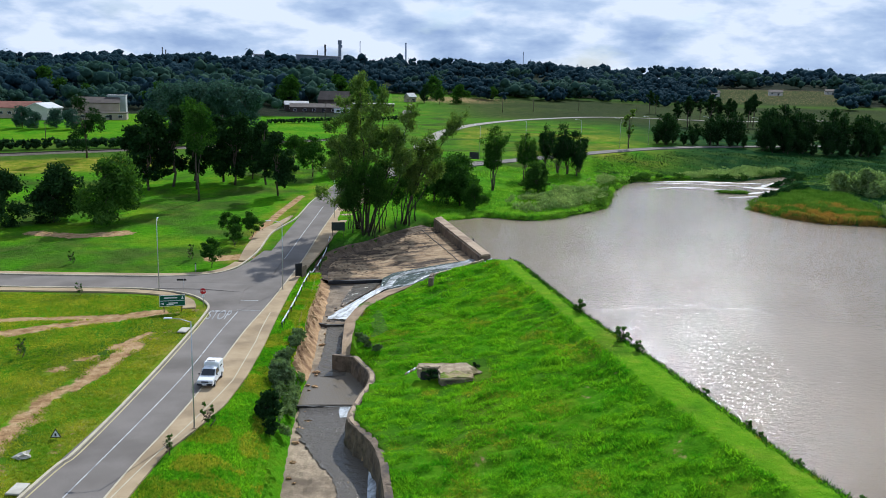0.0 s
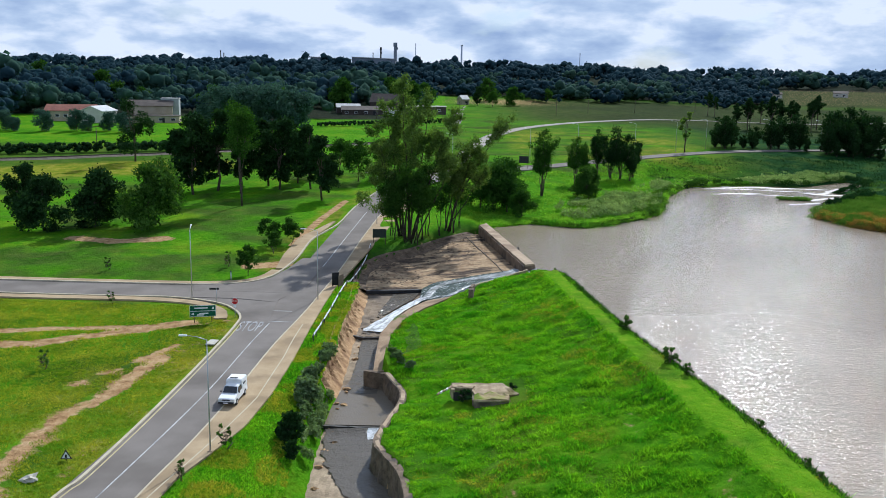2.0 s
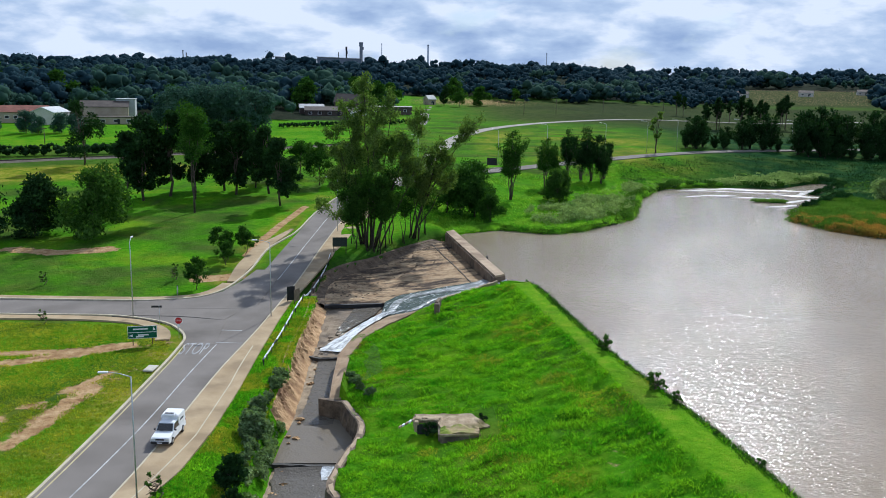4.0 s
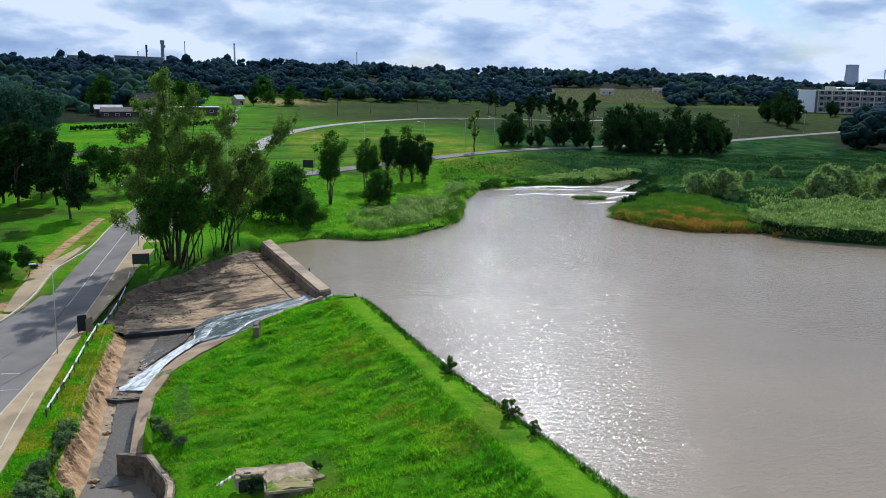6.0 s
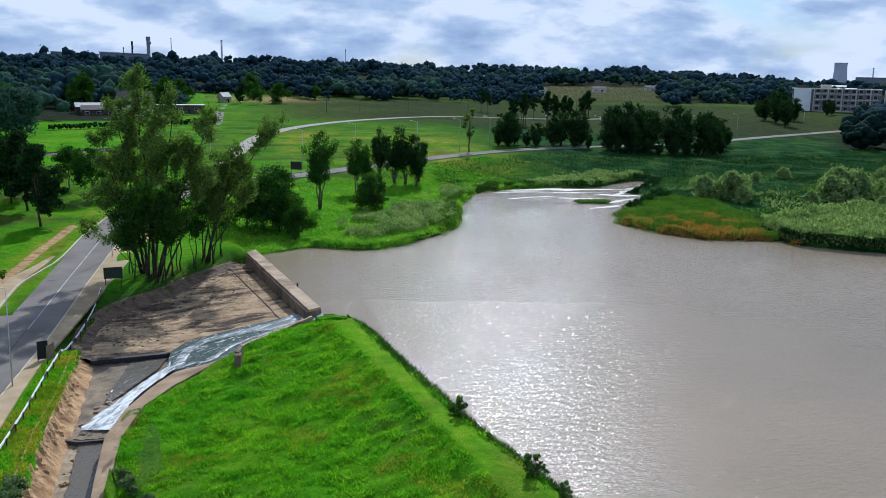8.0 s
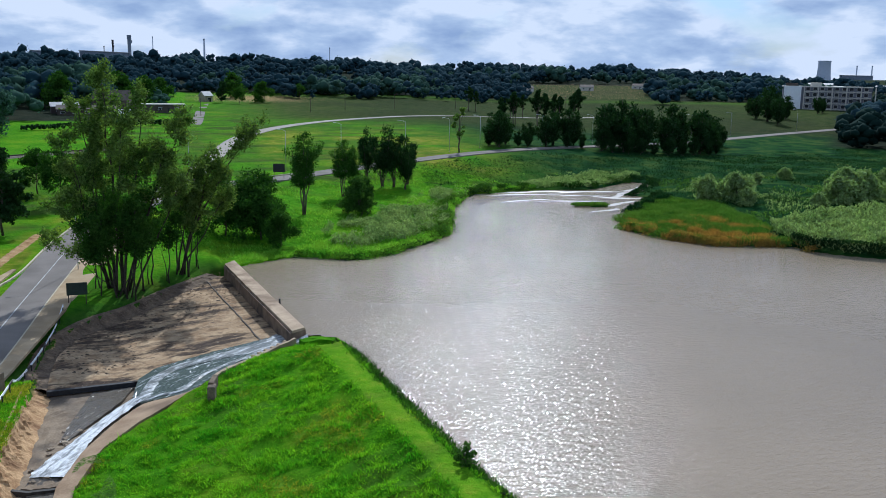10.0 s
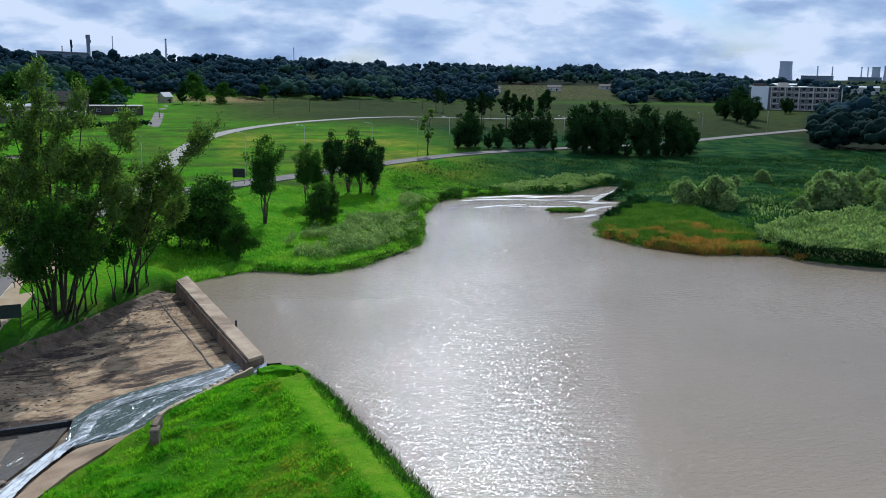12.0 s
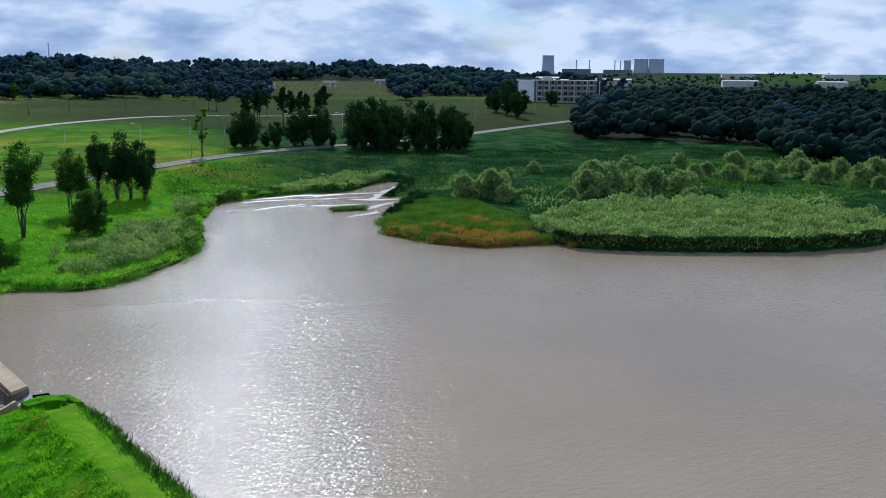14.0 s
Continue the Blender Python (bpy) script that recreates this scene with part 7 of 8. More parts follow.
x, y = within(br, 16000, [(84.7, 207), (86.5, 213), (92, 218), (104, 214), (112, 206), (110, 196), (106, 194), (98, 199), (90, 206)], lambda x, y: bumps(x, y, 3.2, 93) + 0.6 * bumps(x, y, 1.4, 94) > 0.2)
blades("reed_bed", "rusty rushes scattered over the marshy point", x, y, land(x, y), 0.9 + 0.5 * bumps(x, y, 1.6, 95), 0.055, REED_RUST, 23, 0.5, 3)


# ---------- things on the road and verges ----------
def van():
    """White pickup with a canopy, nose towards -y."""
    v = base("van", -19.0, 89.6, -1.44, -4)
    tagged(v, "white pickup van with a canopy standing by the kerb", "van")
    glass = material("dark_glass", (0.012, 0.014, 0.017), (0.02, 0.022, 0.026), 2, 10, 0.08, 0.0, spec=0.6)
    rubber = material("tyre_rubber", (0.012, 0.012, 0.012), (0.022, 0.022, 0.022), 4, 30, 0.85, 0.2, 0.01)
    lamp_mat = material("lamp_glass", (0.55, 0.55, 0.52), (0.65, 0.65, 0.62), 3, 10, 0.2, 0.0)
    red = material("red_lens", (0.30, 0.012, 0.01), (0.4, 0.02, 0.015), 3, 10, 0.3, 0.0)
    def shell(name, outline, half, taper, mat, label=""):
        bm = prism(bmesh.new(), outline, "x", -half, half)
        zs = [p[1] for p in outline]
        for vert in bm.verts:
            vert.co.x *= 1 - taper * (vert.co.z - min(zs)) / (max(zs) - min(zs))
        bmesh.ops.bevel(bm, geom=list(bm.edges), offset=0.05, segments=2, affect="EDGES")
        return part(name, bm, mat, v, label, smooth=False)
    body = shell("body", [(-2.25, 0.32), (-2.28, 0.62), (-2.2, 0.86), (-1.0, 0.98), (2.2, 1.0), (2.3, 0.7), (2.28, 0.34)], 0.84, 0.05, WHITE, "white painted lower body")
    shell("cab", [(-1.05, 0.96), (-0.45, 1.56), (0.55, 1.6), (0.62, 0.96)], 0.78, 0.14, WHITE)
    shell("canopy", [(0.45, 0.96), (0.40, 1.78), (0.55, 1.92), (2.15, 1.92), (2.28, 1.0)], 0.83, 0.06, WHITE, "tall white canopy")
    unit_box = part("cooler_unit", boxed(0, 0.42, 2.0, 1.05, 0.5, 0.2, 0, 0.04), WHITE, v, "white roof cooler unit")
    part("grating", boxed(0, 0.42, 2.11, 0.8, 0.28, 0.02, 0, 0.005), DARK, unit_box, "dark grating")
    for s in (-1, 1):
        part("side_mark", boxed(s * 0.815, 1.2, 1.4, 0.012, 0.9, 0.16, 0, 0.004), DARK, v, "dark unreadable lettering bar")
    def pane(name, pts):
        bm = bmesh.new()
        lo = [bm.verts.new(p) for p in pts]
        bm.faces.new(lo)
        ext = bmesh.ops.extrude_face_region(bm, geom=list(bm.faces))
        n = (Vector(pts[1]) - Vector(pts[0])).cross(Vector(pts[2]) - Vector(pts[1])).normalized() * 0.02
        for el in ext["geom"]:
            if isinstance(el, bmesh.types.BMVert):
                el.co += n
        part(name, bm, glass, v, "dark window glass")
    pane("windscreen", [(-0.70, -1.02, 1.04), (0.70, -1.02, 1.04), (0.62, -0.53, 1.52), (-0.62, -0.53, 1.52)])
    for s in (-1, 1):
        q = [(s * 0.775, -0.82, 1.04), (s * 0.775, 0.45, 1.04), (s * 0.70, 0.45, 1.48), (s * 0.70, -0.45, 1.48)]
        pane("side_window", q if s > 0 else list(reversed(q)))
        part("headlight", boxed(s * 0.62, -2.25, 0.72, 0.32, 0.1, 0.18, 0, 0.03), lamp_mat, v, "clear headlight")
        part("tail_light", boxed(s * 0.74, 2.28, 0.78, 0.14, 0.06, 0.3, 0, 0.02), red, v, "red tail light")
        part("mirror", boxed(s * 0.92, -0.85, 1.1, 0.16, 0.1, 0.14, 0, 0.02), DARK, v, "black door mirror")
        for yy in (-1.42, 1.38):
            bm = bmesh.new()
            bmesh.ops.create_cone(bm, cap_ends=True, segments=20, radius1=0.33, radius2=0.33, depth=0.2, matrix=pose(s * 0.76, yy, 0.33, 0, 90, 0))
            bmesh.ops.bevel(bm, geom=list(bm.edges), offset=0.03, segments=1, affect="EDGES")
            wheel = part("wheel", bm, rubber, v, "black tyre")
            bm = bmesh.new()
            bmesh.ops.create_cone(bm, cap_ends=True, segments=16, radius1=0.19, radius2=0.17, depth=0.21, matrix=pose(s * 0.772, yy, 0.33, 0, 90, 0))
            part("rim", bm, STEEL, wheel, "grey steel rim")
    part("bumper", boxed(0, -2.3, 0.46, 1.56, 0.14, 0.2, 0, 0.04), DARK, v, "dark front bumper")
    part("grille", boxed(0, -2.27, 0.72, 0.8, 0.06, 0.14, 0, 0.02), DARK, v, "dark radiator grille")
    part("rear_bumper", boxed(0, 2.34, 0.46, 1.5, 0.12, 0.16, 0, 0.04), DARK, v)
    part("number_plate", boxed(0, -2.38, 0.46, 0.44, 0.02, 0.11), WHITE, v, "white number plate")
    part("roof_vent", boxed(0, 1.2, 1.79, 0.7, 0.6, 0.1, 0, 0.03), STEEL, v, "grey roof vent")


van()


def street_lamp(x, y, z, h, turn, arm=1.7):
    s = base("street_lamp", x, y, z, turn)
    tagged(s, "slim grey street lamp with a single pale arm", "street lamp", "street lamps")
    tube("pole", [(0, 0, -0.2), (0, 0, h * 0.5), (0, 0, h)], [0.075, 0.055, 0.042], STEEL, s, 8)
    tube("arm", [(0, 0, h - 0.05), (-0.5 * arm, 0, h + 0.22), (-arm, 0, h + 0.3)], [0.04, 0.035, 0.03], STEEL, s, 6)
    part("lamp_head", boxed(-arm - 0.3, 0, h + 0.30, 0.75, 0.26, 0.13, 0, 0.05), WHITE, s, "pale lamp head")
    part("base_plate", boxed(0, 0, 0.03, 0.4, 0.4, 0.12, 0, 0.02), CONCRETE_TOP, s)
    return s


first_lamp = street_lamp(-18.05, 76.9, -1.46, 10.0, 0)
for x, y, turn in [(-16.2, 130.3, 0), (-34.0, 129.6, -80), (-12.0, 186, 0), (3.5, 262, -40), (27, 281, -40), (44, 300, -35), (64, 308, -35), (93.5, 330, -35), (80, 318, -35), (121, 346, -32), (146, 360, -30), (176, 376, -30), (206, 394, -30), (236, 412, -30), (290, 440, -30)]:
    copy_thing(first_lamp, pose(x, y, float(bed_at(x, y)) - 0.02, 0, 0, turn))


def stop_sign():
    s = base("stop_sign", -25.9, 120.9, -1.4, 8)
    tagged(s, "red octagonal stop sign on a grey post", "road sign")
    tube("post", [(0, 0, -0.2), (0, 0, 2.25)], [0.04, 0.04], STEEL, s, 8)
    red = material("red_sign", (0.42, 0.012, 0.016), (0.5, 0.02, 0.024), 2, 20, 0.5, 0.0)
    bm = bmesh.new()
    bmesh.ops.create_cone(bm, cap_ends=True, segments=8, radius1=0.47, radius2=0.47, depth=0.02, matrix=pose(0, -0.06, 2.0, 90, 22.5, 0))
    part("rim", bm, WHITE, s, "white rim")
    bm = bmesh.new()
    bmesh.ops.create_cone(bm, cap_ends=True, segments=8, radius1=0.43, radius2=0.43, depth=0.02, matrix=pose(0, -0.072, 2.0, 90, 22.5, 0))
    plate = part("plate", bm, red, s, "red octagonal plate")
    lettering("word", "STOP", 0, -0.085, 2.0, 0.30, 0, 90, WHITE, plate)
    part("supplementary_plate", boxed(0, -0.06, 1.32, 0.3, 0.02, 0.3), WHITE, s, "small plate below")


stop_sign()


def direction_sign():
    s = base("direction_sign", -29.3, 117.6, land_at(-29.3, 117.6), 12)
    tagged(s, "green direction sign with white lines on two posts", "road sign")
    green = material("green_sign", (0.004, 0.085, 0.045), (0.006, 0.11, 0.06), 2, 20, 0.45, 0.0)
    for x in (-1.1, 1.1):
        tube("post", [(x, 0.06, -0.2), (x, 0.06, 2.3)], [0.06, 0.06], BARK, s, 6)
    part("border", boxed(0, 0, 1.62, 3.3, 0.03, 1.5), WHITE, s, "thin white border")
    part("board", boxed(0, -0.01, 1.99, 3.2, 0.04, 0.66), green, s, "green upper panel")
    part("board", boxed(0, -0.01, 1.25, 3.2, 0.04, 0.66), green, s, "green lower panel")
    for x, z, w in ((-0.2, 2.02, 1.7), (0.1, 1.3, 1.2), (-0.3, 1.1, 0.9)):
        part("bar", boxed(x, -0.034, z, w, 0.012, 0.16), WHITE, s, "white bar of unreadable lettering")
    for x, z, t in ((1.3, 2.02, 0), (-1.3, 1.25, 90)):
        bm = prism(bmesh.new(), [(-0.16, -0.2), (0.16, -0.2), (0, 0.22)] if t == 0 else [(0.2, -0.16), (0.2, 0.16), (-0.22, 0)], "y", -0.045, -0.03)
        bmesh.ops.translate(bm, vec=(x, 0, z), verts=bm.verts)
        part("arrow", bm, WHITE, s, "white arrow")


direction_sign()


def small_sign():
    s = base("name_sign", -29.7, 126.4, land_at(-29.7, 126.4) + 0.1, 5)
    tagged(s, "small dark street name plate on a thin post", "road sign")
    tube("post", [(0, 0, -0.2), (0, 0, 2.5)], [0.035, 0.035], STEEL, s, 6)
    part("plate", boxed(-0.3, 0, 2.35, 1.3, 0.04, 0.26, 0, 0.01), DARK, s, "dark name plate")


small_sign()


def warning_sign():
    s = base("warning_sign", -29.6, 74.8, land_at(-29.6, 74.8), 4)
    tagged(s, "triangular warning sign standing in rough grass", "road sign")
    tube("post", [(0, 0.05, -0.2), (0, 0.05, 0.9)], [0.035, 0.035], DARK, s, 6)
    part("plate", prism(bmesh.new(), [(-0.5, 0.15), (0.5, 0.15), (0, 1.0)], "y", -0.02, 0.02), DARK, s, "black triangle")
    part("face", prism(bmesh.new(), [(-0.36, 0.23), (0.36, 0.23), (0, 0.84)], "y", -0.035, -0.021), WHITE, s, "white inner triangle")
    part("symbol", boxed(0, -0.042, 0.42, 0.16, 0.012, 0.28), DARK, s, "dark symbol")


warning_sign()


def sign_back(x, y, w, h, up, turn, label, mat, zoff=0.0, frame_only=False):
    s = base("roadside_board", x, y, land_at(x, y) + zoff, turn)
    tagged(s, label, "sign board")
    for px in (-w * 0.42, w * 0.42):
        tube("post", [(px, 0.05, -0.3), (px, 0.05, up + h)], [0.06, 0.06], BARK, s, 6)
    part("board", boxed(0, 0, up + h / 2, w, 0.06, h, 0, 0.01), mat, s)
    for k in (0.25, 0.75):
        part("brace", boxed(0, 0.06, up + h * k, w * 0.96, 0.05, 0.07), DARK, s)
    return s


sign_back(-10.2, 168.5, 2.5, 1.6, 1.0, 6, "dark green back of a road sign on posts", material("sign_back", (0.018, 0.028, 0.02), (0.03, 0.042, 0.03), 2, 12, 0.7, 0.0))
sign_back(-14.6, 138.0, 1.1, 2.0, 0.3, 20, "black notice board beside the road", DARK)
sign_back(-13.7, 137.4, 1.6, 1.7, 0.4, 70, "weathered brown notice board on posts", material("old_wood", (0.14, 0.10, 0.065), (0.25, 0.19, 0.13), 2, 14, 0.9, 0.3, 0.02))
sign_back(24.0, 266.5, 2.8, 2.0, 1.2, -20, "dark back of a road sign by the far road", DARK, 0.6)


def guard_rail():
    g = base("guard_rail", 0, 0, 0)
    tagged(g, "white and black striped guard rail above the channel", "guard rail")
    ln = smooth_line([(-14.1, 110.5), (-13.7, 120), (-13.3, 134), (-12.4, 150), (-11.6, 166)], 1.35)
    ln = ln[::1]
    for k in range(len(ln) - 1):
        a, b = ln[k], ln[k + 1]
        za, zb = land_at(*a[:2]) + 0.62, land_at(*b[:2]) + 0.62
        d = Vector((b[0] - a[0], b[1] - a[1], zb - za))
        bm = bmesh.new()
        w = Vector((d.y, -d.x, 0)).normalized() * 0.035
        prof = [(-1.0, -0.15), (-1.0, 0.15), (0.4, 0.13), (1.0, 0.07), (0.4, 0.0), (1.0, -0.07), (0.4, -0.13)]
        ra = [bm.verts.new(Vector((a[0], a[1], za)) + w * p + Vector((0, 0, q))) for p, q in prof]
        rb = [bm.verts.new(Vector((a[0], a[1], za)) + d * 0.995 + w * p + Vector((0, 0, q))) for p, q in prof]
        for i in range(7):
            j = (i + 1) % 7
            bm.faces.new((ra[i], ra[j], rb[j], rb[i]))
        bm.faces.new(ra); bm.faces.new(list(reversed(rb)))
        part("rail", bm, WHITE if k % 5 else DARK, g, "white rail length" if k % 5 else "black rail length")
        if k % 2 == 0:
            part("post", boxed(a[0] + 0.08, a[1], za - 0.42, 0.1, 0.12, 1.0), DARK, g)


guard_rail()


def ruin():
    r = base("concrete_ruin", 5.6, 92.4, -1.86, 0)
    tagged(r, "broken concrete chamber half buried in the grass", "ruin")
    pale = material("broken_concrete", (0.30, 0.215, 0.125), (0.50, 0.39, 0.25), 1.3, 9, 0.93, 0.6, 0.06, c=(0.16, 0.13, 0.045))
    mossy = material("mossy_slab", (0.10, 0.17, 0.012), (0.22, 0.25, 0.03), 1.2, 7, 0.97, 0.8, 0.1, c=(0.40, 0.29, 0.16))
    def uneven(name, outline, height, thick, mat, label, seed, amp=0.05):
        q = np.random.default_rng(seed)
        bm = bmesh.new()
        bm.faces.new([bm.verts.new((x, y, height(x, y))) for x, y in outline])
        bmesh.ops.triangulate(bm, faces=list(bm.faces))
        bmesh.ops.subdivide_edges(bm, edges=list(bm.edges), cuts=3, use_grid_fill=True)
        for v in bm.verts:
            v.co += Vector(q.normal(0, amp, 3).tolist())
        rim = bmesh.ops.extrude_face_region(bm, geom=list(bm.faces))
        for el in rim["geom"]:
            if isinstance(el, bmesh.types.BMVert):
                el.co.z -= thick
        part(name, bm, mat, r, label)
    fall = lambda x, y: 0.95 + 0.10 * y
    uneven("slab", [(-2.9, 1.3), (-0.2, 1.5), (2.5, 1.5), (4.0, -0.9), (2.9, -1.25), (-0.5, -1.25), (-0.9, 0.25), (-2.7, 0.35)], fall, 0.32, pale, "pale cracked top slab", 1)
    uneven("slab", [(-0.55, -1.2), (1.2, -0.6), (3.0, -1.15), (2.95, -2.25), (-0.6, -2.35)], lambda x, y: 0.93 + 0.10 * y, 0.3, mossy, "slab overgrown with moss and grass", 2)
    part("edge_beam", boxed(1.2, -2.42, 0.58, 3.7, 0.16, 0.22, 1.5, 0.03), pale, r, "pale concrete front edge")
    part("wall", boxed(1.2, -2.3, 0.1, 3.5, 0.2, 0.8, 1.5, 0.03), CONCRETE, r)
    part("wall", boxed(-2.75, 0.6, 0.4, 0.4, 1.5, 1.0, 6, 0.06), pale, r, "broken side wall")
    part("wall", boxed(-0.65, -1.6, 0.3, 0.22, 1.6, 0.7, 0, 0.03), CONCRETE, r)
    # solid dark box put in as the shade inside the hollow
    part("inside", boxed(-1.7, 0.0, 0.15, 1.9, 0.3, 0.9, 0), DARK, r, "dark box standing in for the shade of the hollow under the slab")
    q = np.random.default_rng(8)
    for k in range(9):
        part("rubble", boxed(-2.6 + 1.9 * q.random(), 0.1 + 0.5 * q.random(), 0.98, 0.3 + 0.4 * q.random(), 0.25 + 0.2 * q.random(), 0.2, 90 * q.random(), 0.05), pale, r)
    for k in range(5):
        part("step_stone", boxed(-3.0 - 0.30 * k, 0.55 - 0.10 * k, 0.85 - 0.13 * k, 0.17, 0.55, 0.2, -20, 0.03), WHITE if k % 2 else pale, r, "pale step edge")


ruin()
hollow_bush = broad_tree("dark weedy bush in the hollow of the ruin", 4.0, 91.6, 1.2, 1.5, LEAF_DARK, 131, 16, 700, 0.12, stem=0.04, z=-1.8, category="bush", name="bush", group="weeds round the ruin")
again(hollow_bush, 8.9, 93.3, 0.7, 60, "brown-green weedy bush beside the ruin")


def rock(name, label, x, y, z, s, seed, mat, category="rock", group=""):
    rr = np.random.default_rng(seed)
    bm = bmesh.new()
    bmesh.ops.create_icosphere(bm, subdivisions=2, radius=s)
    for v in bm.verts:
        k = 1 + 0.25 * rr.normal()
        v.co = Vector((v.co.x * 1.2 * k, v.co.y * k, v.co.z * 0.6 * k))
    bmesh.ops.translate(bm, vec=(x, y, z), verts=bm.verts)
    tagged(part(name, bm, mat, None), label, category, group)


PALE_STONE = material("pale_stone", (0.40, 0.36, 0.28), (0.58, 0.54, 0.45), 1.2, 9, 0.9, 0.4, 0.03)
rock("boulder", "pale boulder lying in the field grass", -30.9, 70.9, land_at(-30.9, 70.9) + 0.1, 0.55, 3, PALE_STONE)
rr = np.random.default_rng(8)
for k in range(18):
    y = rr.uniform(123, 139)
    x = float(np.interp(y, [123, 139], [-8.9, -4.2])) + rr.normal(0, 0.7)
    rock("rubble_stone", "dark wet rubble stone on the channel floor", x, y, float(np.interp(y, [122, 141], [-4.25, -3.25])), rr.uniform(0.12, 0.34), 100 + k, CONCRETE, "stone", "rubble on the channel floor")
for k in range(22):
    y = rr.uniform(60, 120)
    x = float(np.interp(y, CH_Y, CH_LEFT)) + rr.uniform(0.6, 1.6)
    rock("rubble_stone", "fallen ochre stone at the foot of the bank", x, y, float(np.interp(y, [45, 91, 93, 121], [-6.15, -5.45, -5.0, -4.65])), rr.uniform(0.12, 0.36), 200 + k, CLIFF, "stone", "stones below the bank")
for x, y in ((-25.9, 108.7), (-28.9, 64.6)):
    bm = boxed(x, y, -1.42, 1.1, 1.9, 0.16, -5, 0.03)
    tagged(part("drain_cover", bm, PALE_STONE, None), "pale concrete drain cover beside the kerb", "drain cover", "drain covers")


# ---------- buildings ----------
def house(name, label, x, y, w, d, h, turn, wall_mat, roof_mat, rise, windows=3, door=True, z=None, flat_roof=False):
    """Gabled or flat house; ridge along its width."""
    b = base(name, x, y, (land_at(x, y) if z is None else z) - 0.3, turn)
    tagged(b, label, "house" if "house" in name else "building")
    part("wall", boxed(0, 0, h / 2, w, d, h), wall_mat, b)
    o = 0.4
    if flat_roof:
        part("roof", boxed(0, 0, h + 0.15, w + 0.5, d + 0.5, 0.3, 0, 0.05), roof_mat, b)
    else:
        bm = bmesh.new()
        prism(bm, [(-d / 2 - o, h - 0.1), (0, h + rise), (d / 2 + o, h - 0.1), (d / 2 + o, h + 0.12), (0, h + rise + 0.25), (-d / 2 - o, h + 0.12)], "x", -w / 2 - o, w / 2 + o)
        part("roof", bm, roof_mat, b)
        for s in (-1, 1):
            part("gable", prism(bmesh.new(), [(-d / 2, h - 0.05), (d / 2, h - 0.05), (0, h + rise - 0.05)], "x", s * w / 2 - 0.06, s * w / 2 + 0.06), wall_mat, b)
    for k in range(windows):
        xx = -w / 2 + w * (k + 0.5) / windows
        win = part("window", boxed(xx, -d / 2 - 0.02, h * 0.55, min(1.8, w / windows * 0.5), 0.12, 1.2), WHITE, b, "white window frame")
        part("pane", boxed(xx, -d / 2 - 0.06, h * 0.55, min(1.6, w / windows * 0.44), 0.1, 1.0), DARK, win, "dark pane")
    if door:
        part("door", boxed(w * 0.18, -d / 2 - 0.03, 1.35, 1.0, 0.12, 2.1), DARK, b)
    return b


RED_ROOF = material("rusty_red_roof", (0.20, 0.075, 0.05), (0.30, 0.12, 0.08), 0.4, 4, 0.85, 0.2, 0.03)
GREY_ROOF = material("grey_sheet_roof", (0.32, 0.32, 0.31), (0.48, 0.47, 0.45), 0.4, 4, 0.6, 0.2, 0.03)
BROWN_ROOF = material("dark_brown_roof", (0.055, 0.042, 0.035), (0.10, 0.08, 0.065), 0.4, 4, 0.85, 0.2, 0.03)
CREAM = material("cream_plaster", (0.50, 0.46, 0.38), (0.62, 0.58, 0.50), 0.3, 5, 0.9, 0.1, 0.01)
TAN = material("tan_plaster", (0.36, 0.29, 0.20), (0.46, 0.38, 0.28), 0.3, 5, 0.9, 0.1, 0.01)
house("house", "long house with a rusty red roof", -160, 403, 20, 11, 4.4, 10, TAN, RED_ROOF, 2.4, 6)
house("house", "white gabled building with a pale roof", -146, 396, 12, 10, 5.0, 80, CREAM, material("white_roof", (0.45, 0.45, 0.44), (0.58, 0.58, 0.56), 0.5, 5, 0.5, 0.1, 0.02), 2.0, 3)
house("outbuilding", "low white outbuilding with a flat roof", -137, 400, 9, 6, 2.6, 10, CREAM, GREY_ROOF, 0, 2, True, None, True)
house("factory_building", "tan gabled hall with a plain wall", -129, 412, 19, 12, 6.6, 14, TAN, BROWN_ROOF, 2.2, 0, False)
house("factory_tower", "tall grey plain factory tower", -121.5, 417, 7.6, 7, 9.6, 10, material("grey_plaster", (0.34, 0.35, 0.36), (0.45, 0.46, 0.47), 0.3, 5, 0.9, 0.1, 0.01), GREY_ROOF, 0, 0, False, None, True)
house("outbuilding", "dark flat-roofed shed below the hall", -123, 400, 20, 8, 3.0, 10, TAN, BROWN_ROOF, 0, 4, True, None, True)
house("house", "dark-roofed bungalow by the far green", -40, 478, 24, 12, 2.8, 6, BROWN_ROOF, BROWN_ROOF, 1.6, 5)
house("house", "low house with a pale sheet roof", -50, 488, 12, 10, 3.4, 10, BROWN_ROOF, GREY_ROOF, 1.6, 2)
house("house", "dark house with a steep gable", -30, 490, 15, 12, 6.0, -10, BROWN_ROOF, BROWN_ROOF, 4.2, 2)
house("outbuilding", "small white outbuilding beside the bungalow", -25.5, 474, 8, 5, 2.4, 5, WHITE, GREY_ROOF, 0, 2, True, None, True)
house("outbuilding", "low dark shed roof beyond the bungalow", -10, 492, 22, 8, 4.0, 3, BROWN_ROOF, CREAM, 0, 3, True, None, True)
house("house", "small white house beside a lane", 12, 605, 6, 5, 3.6, 40, TAN, GREY_ROOF, 2.4, 1)
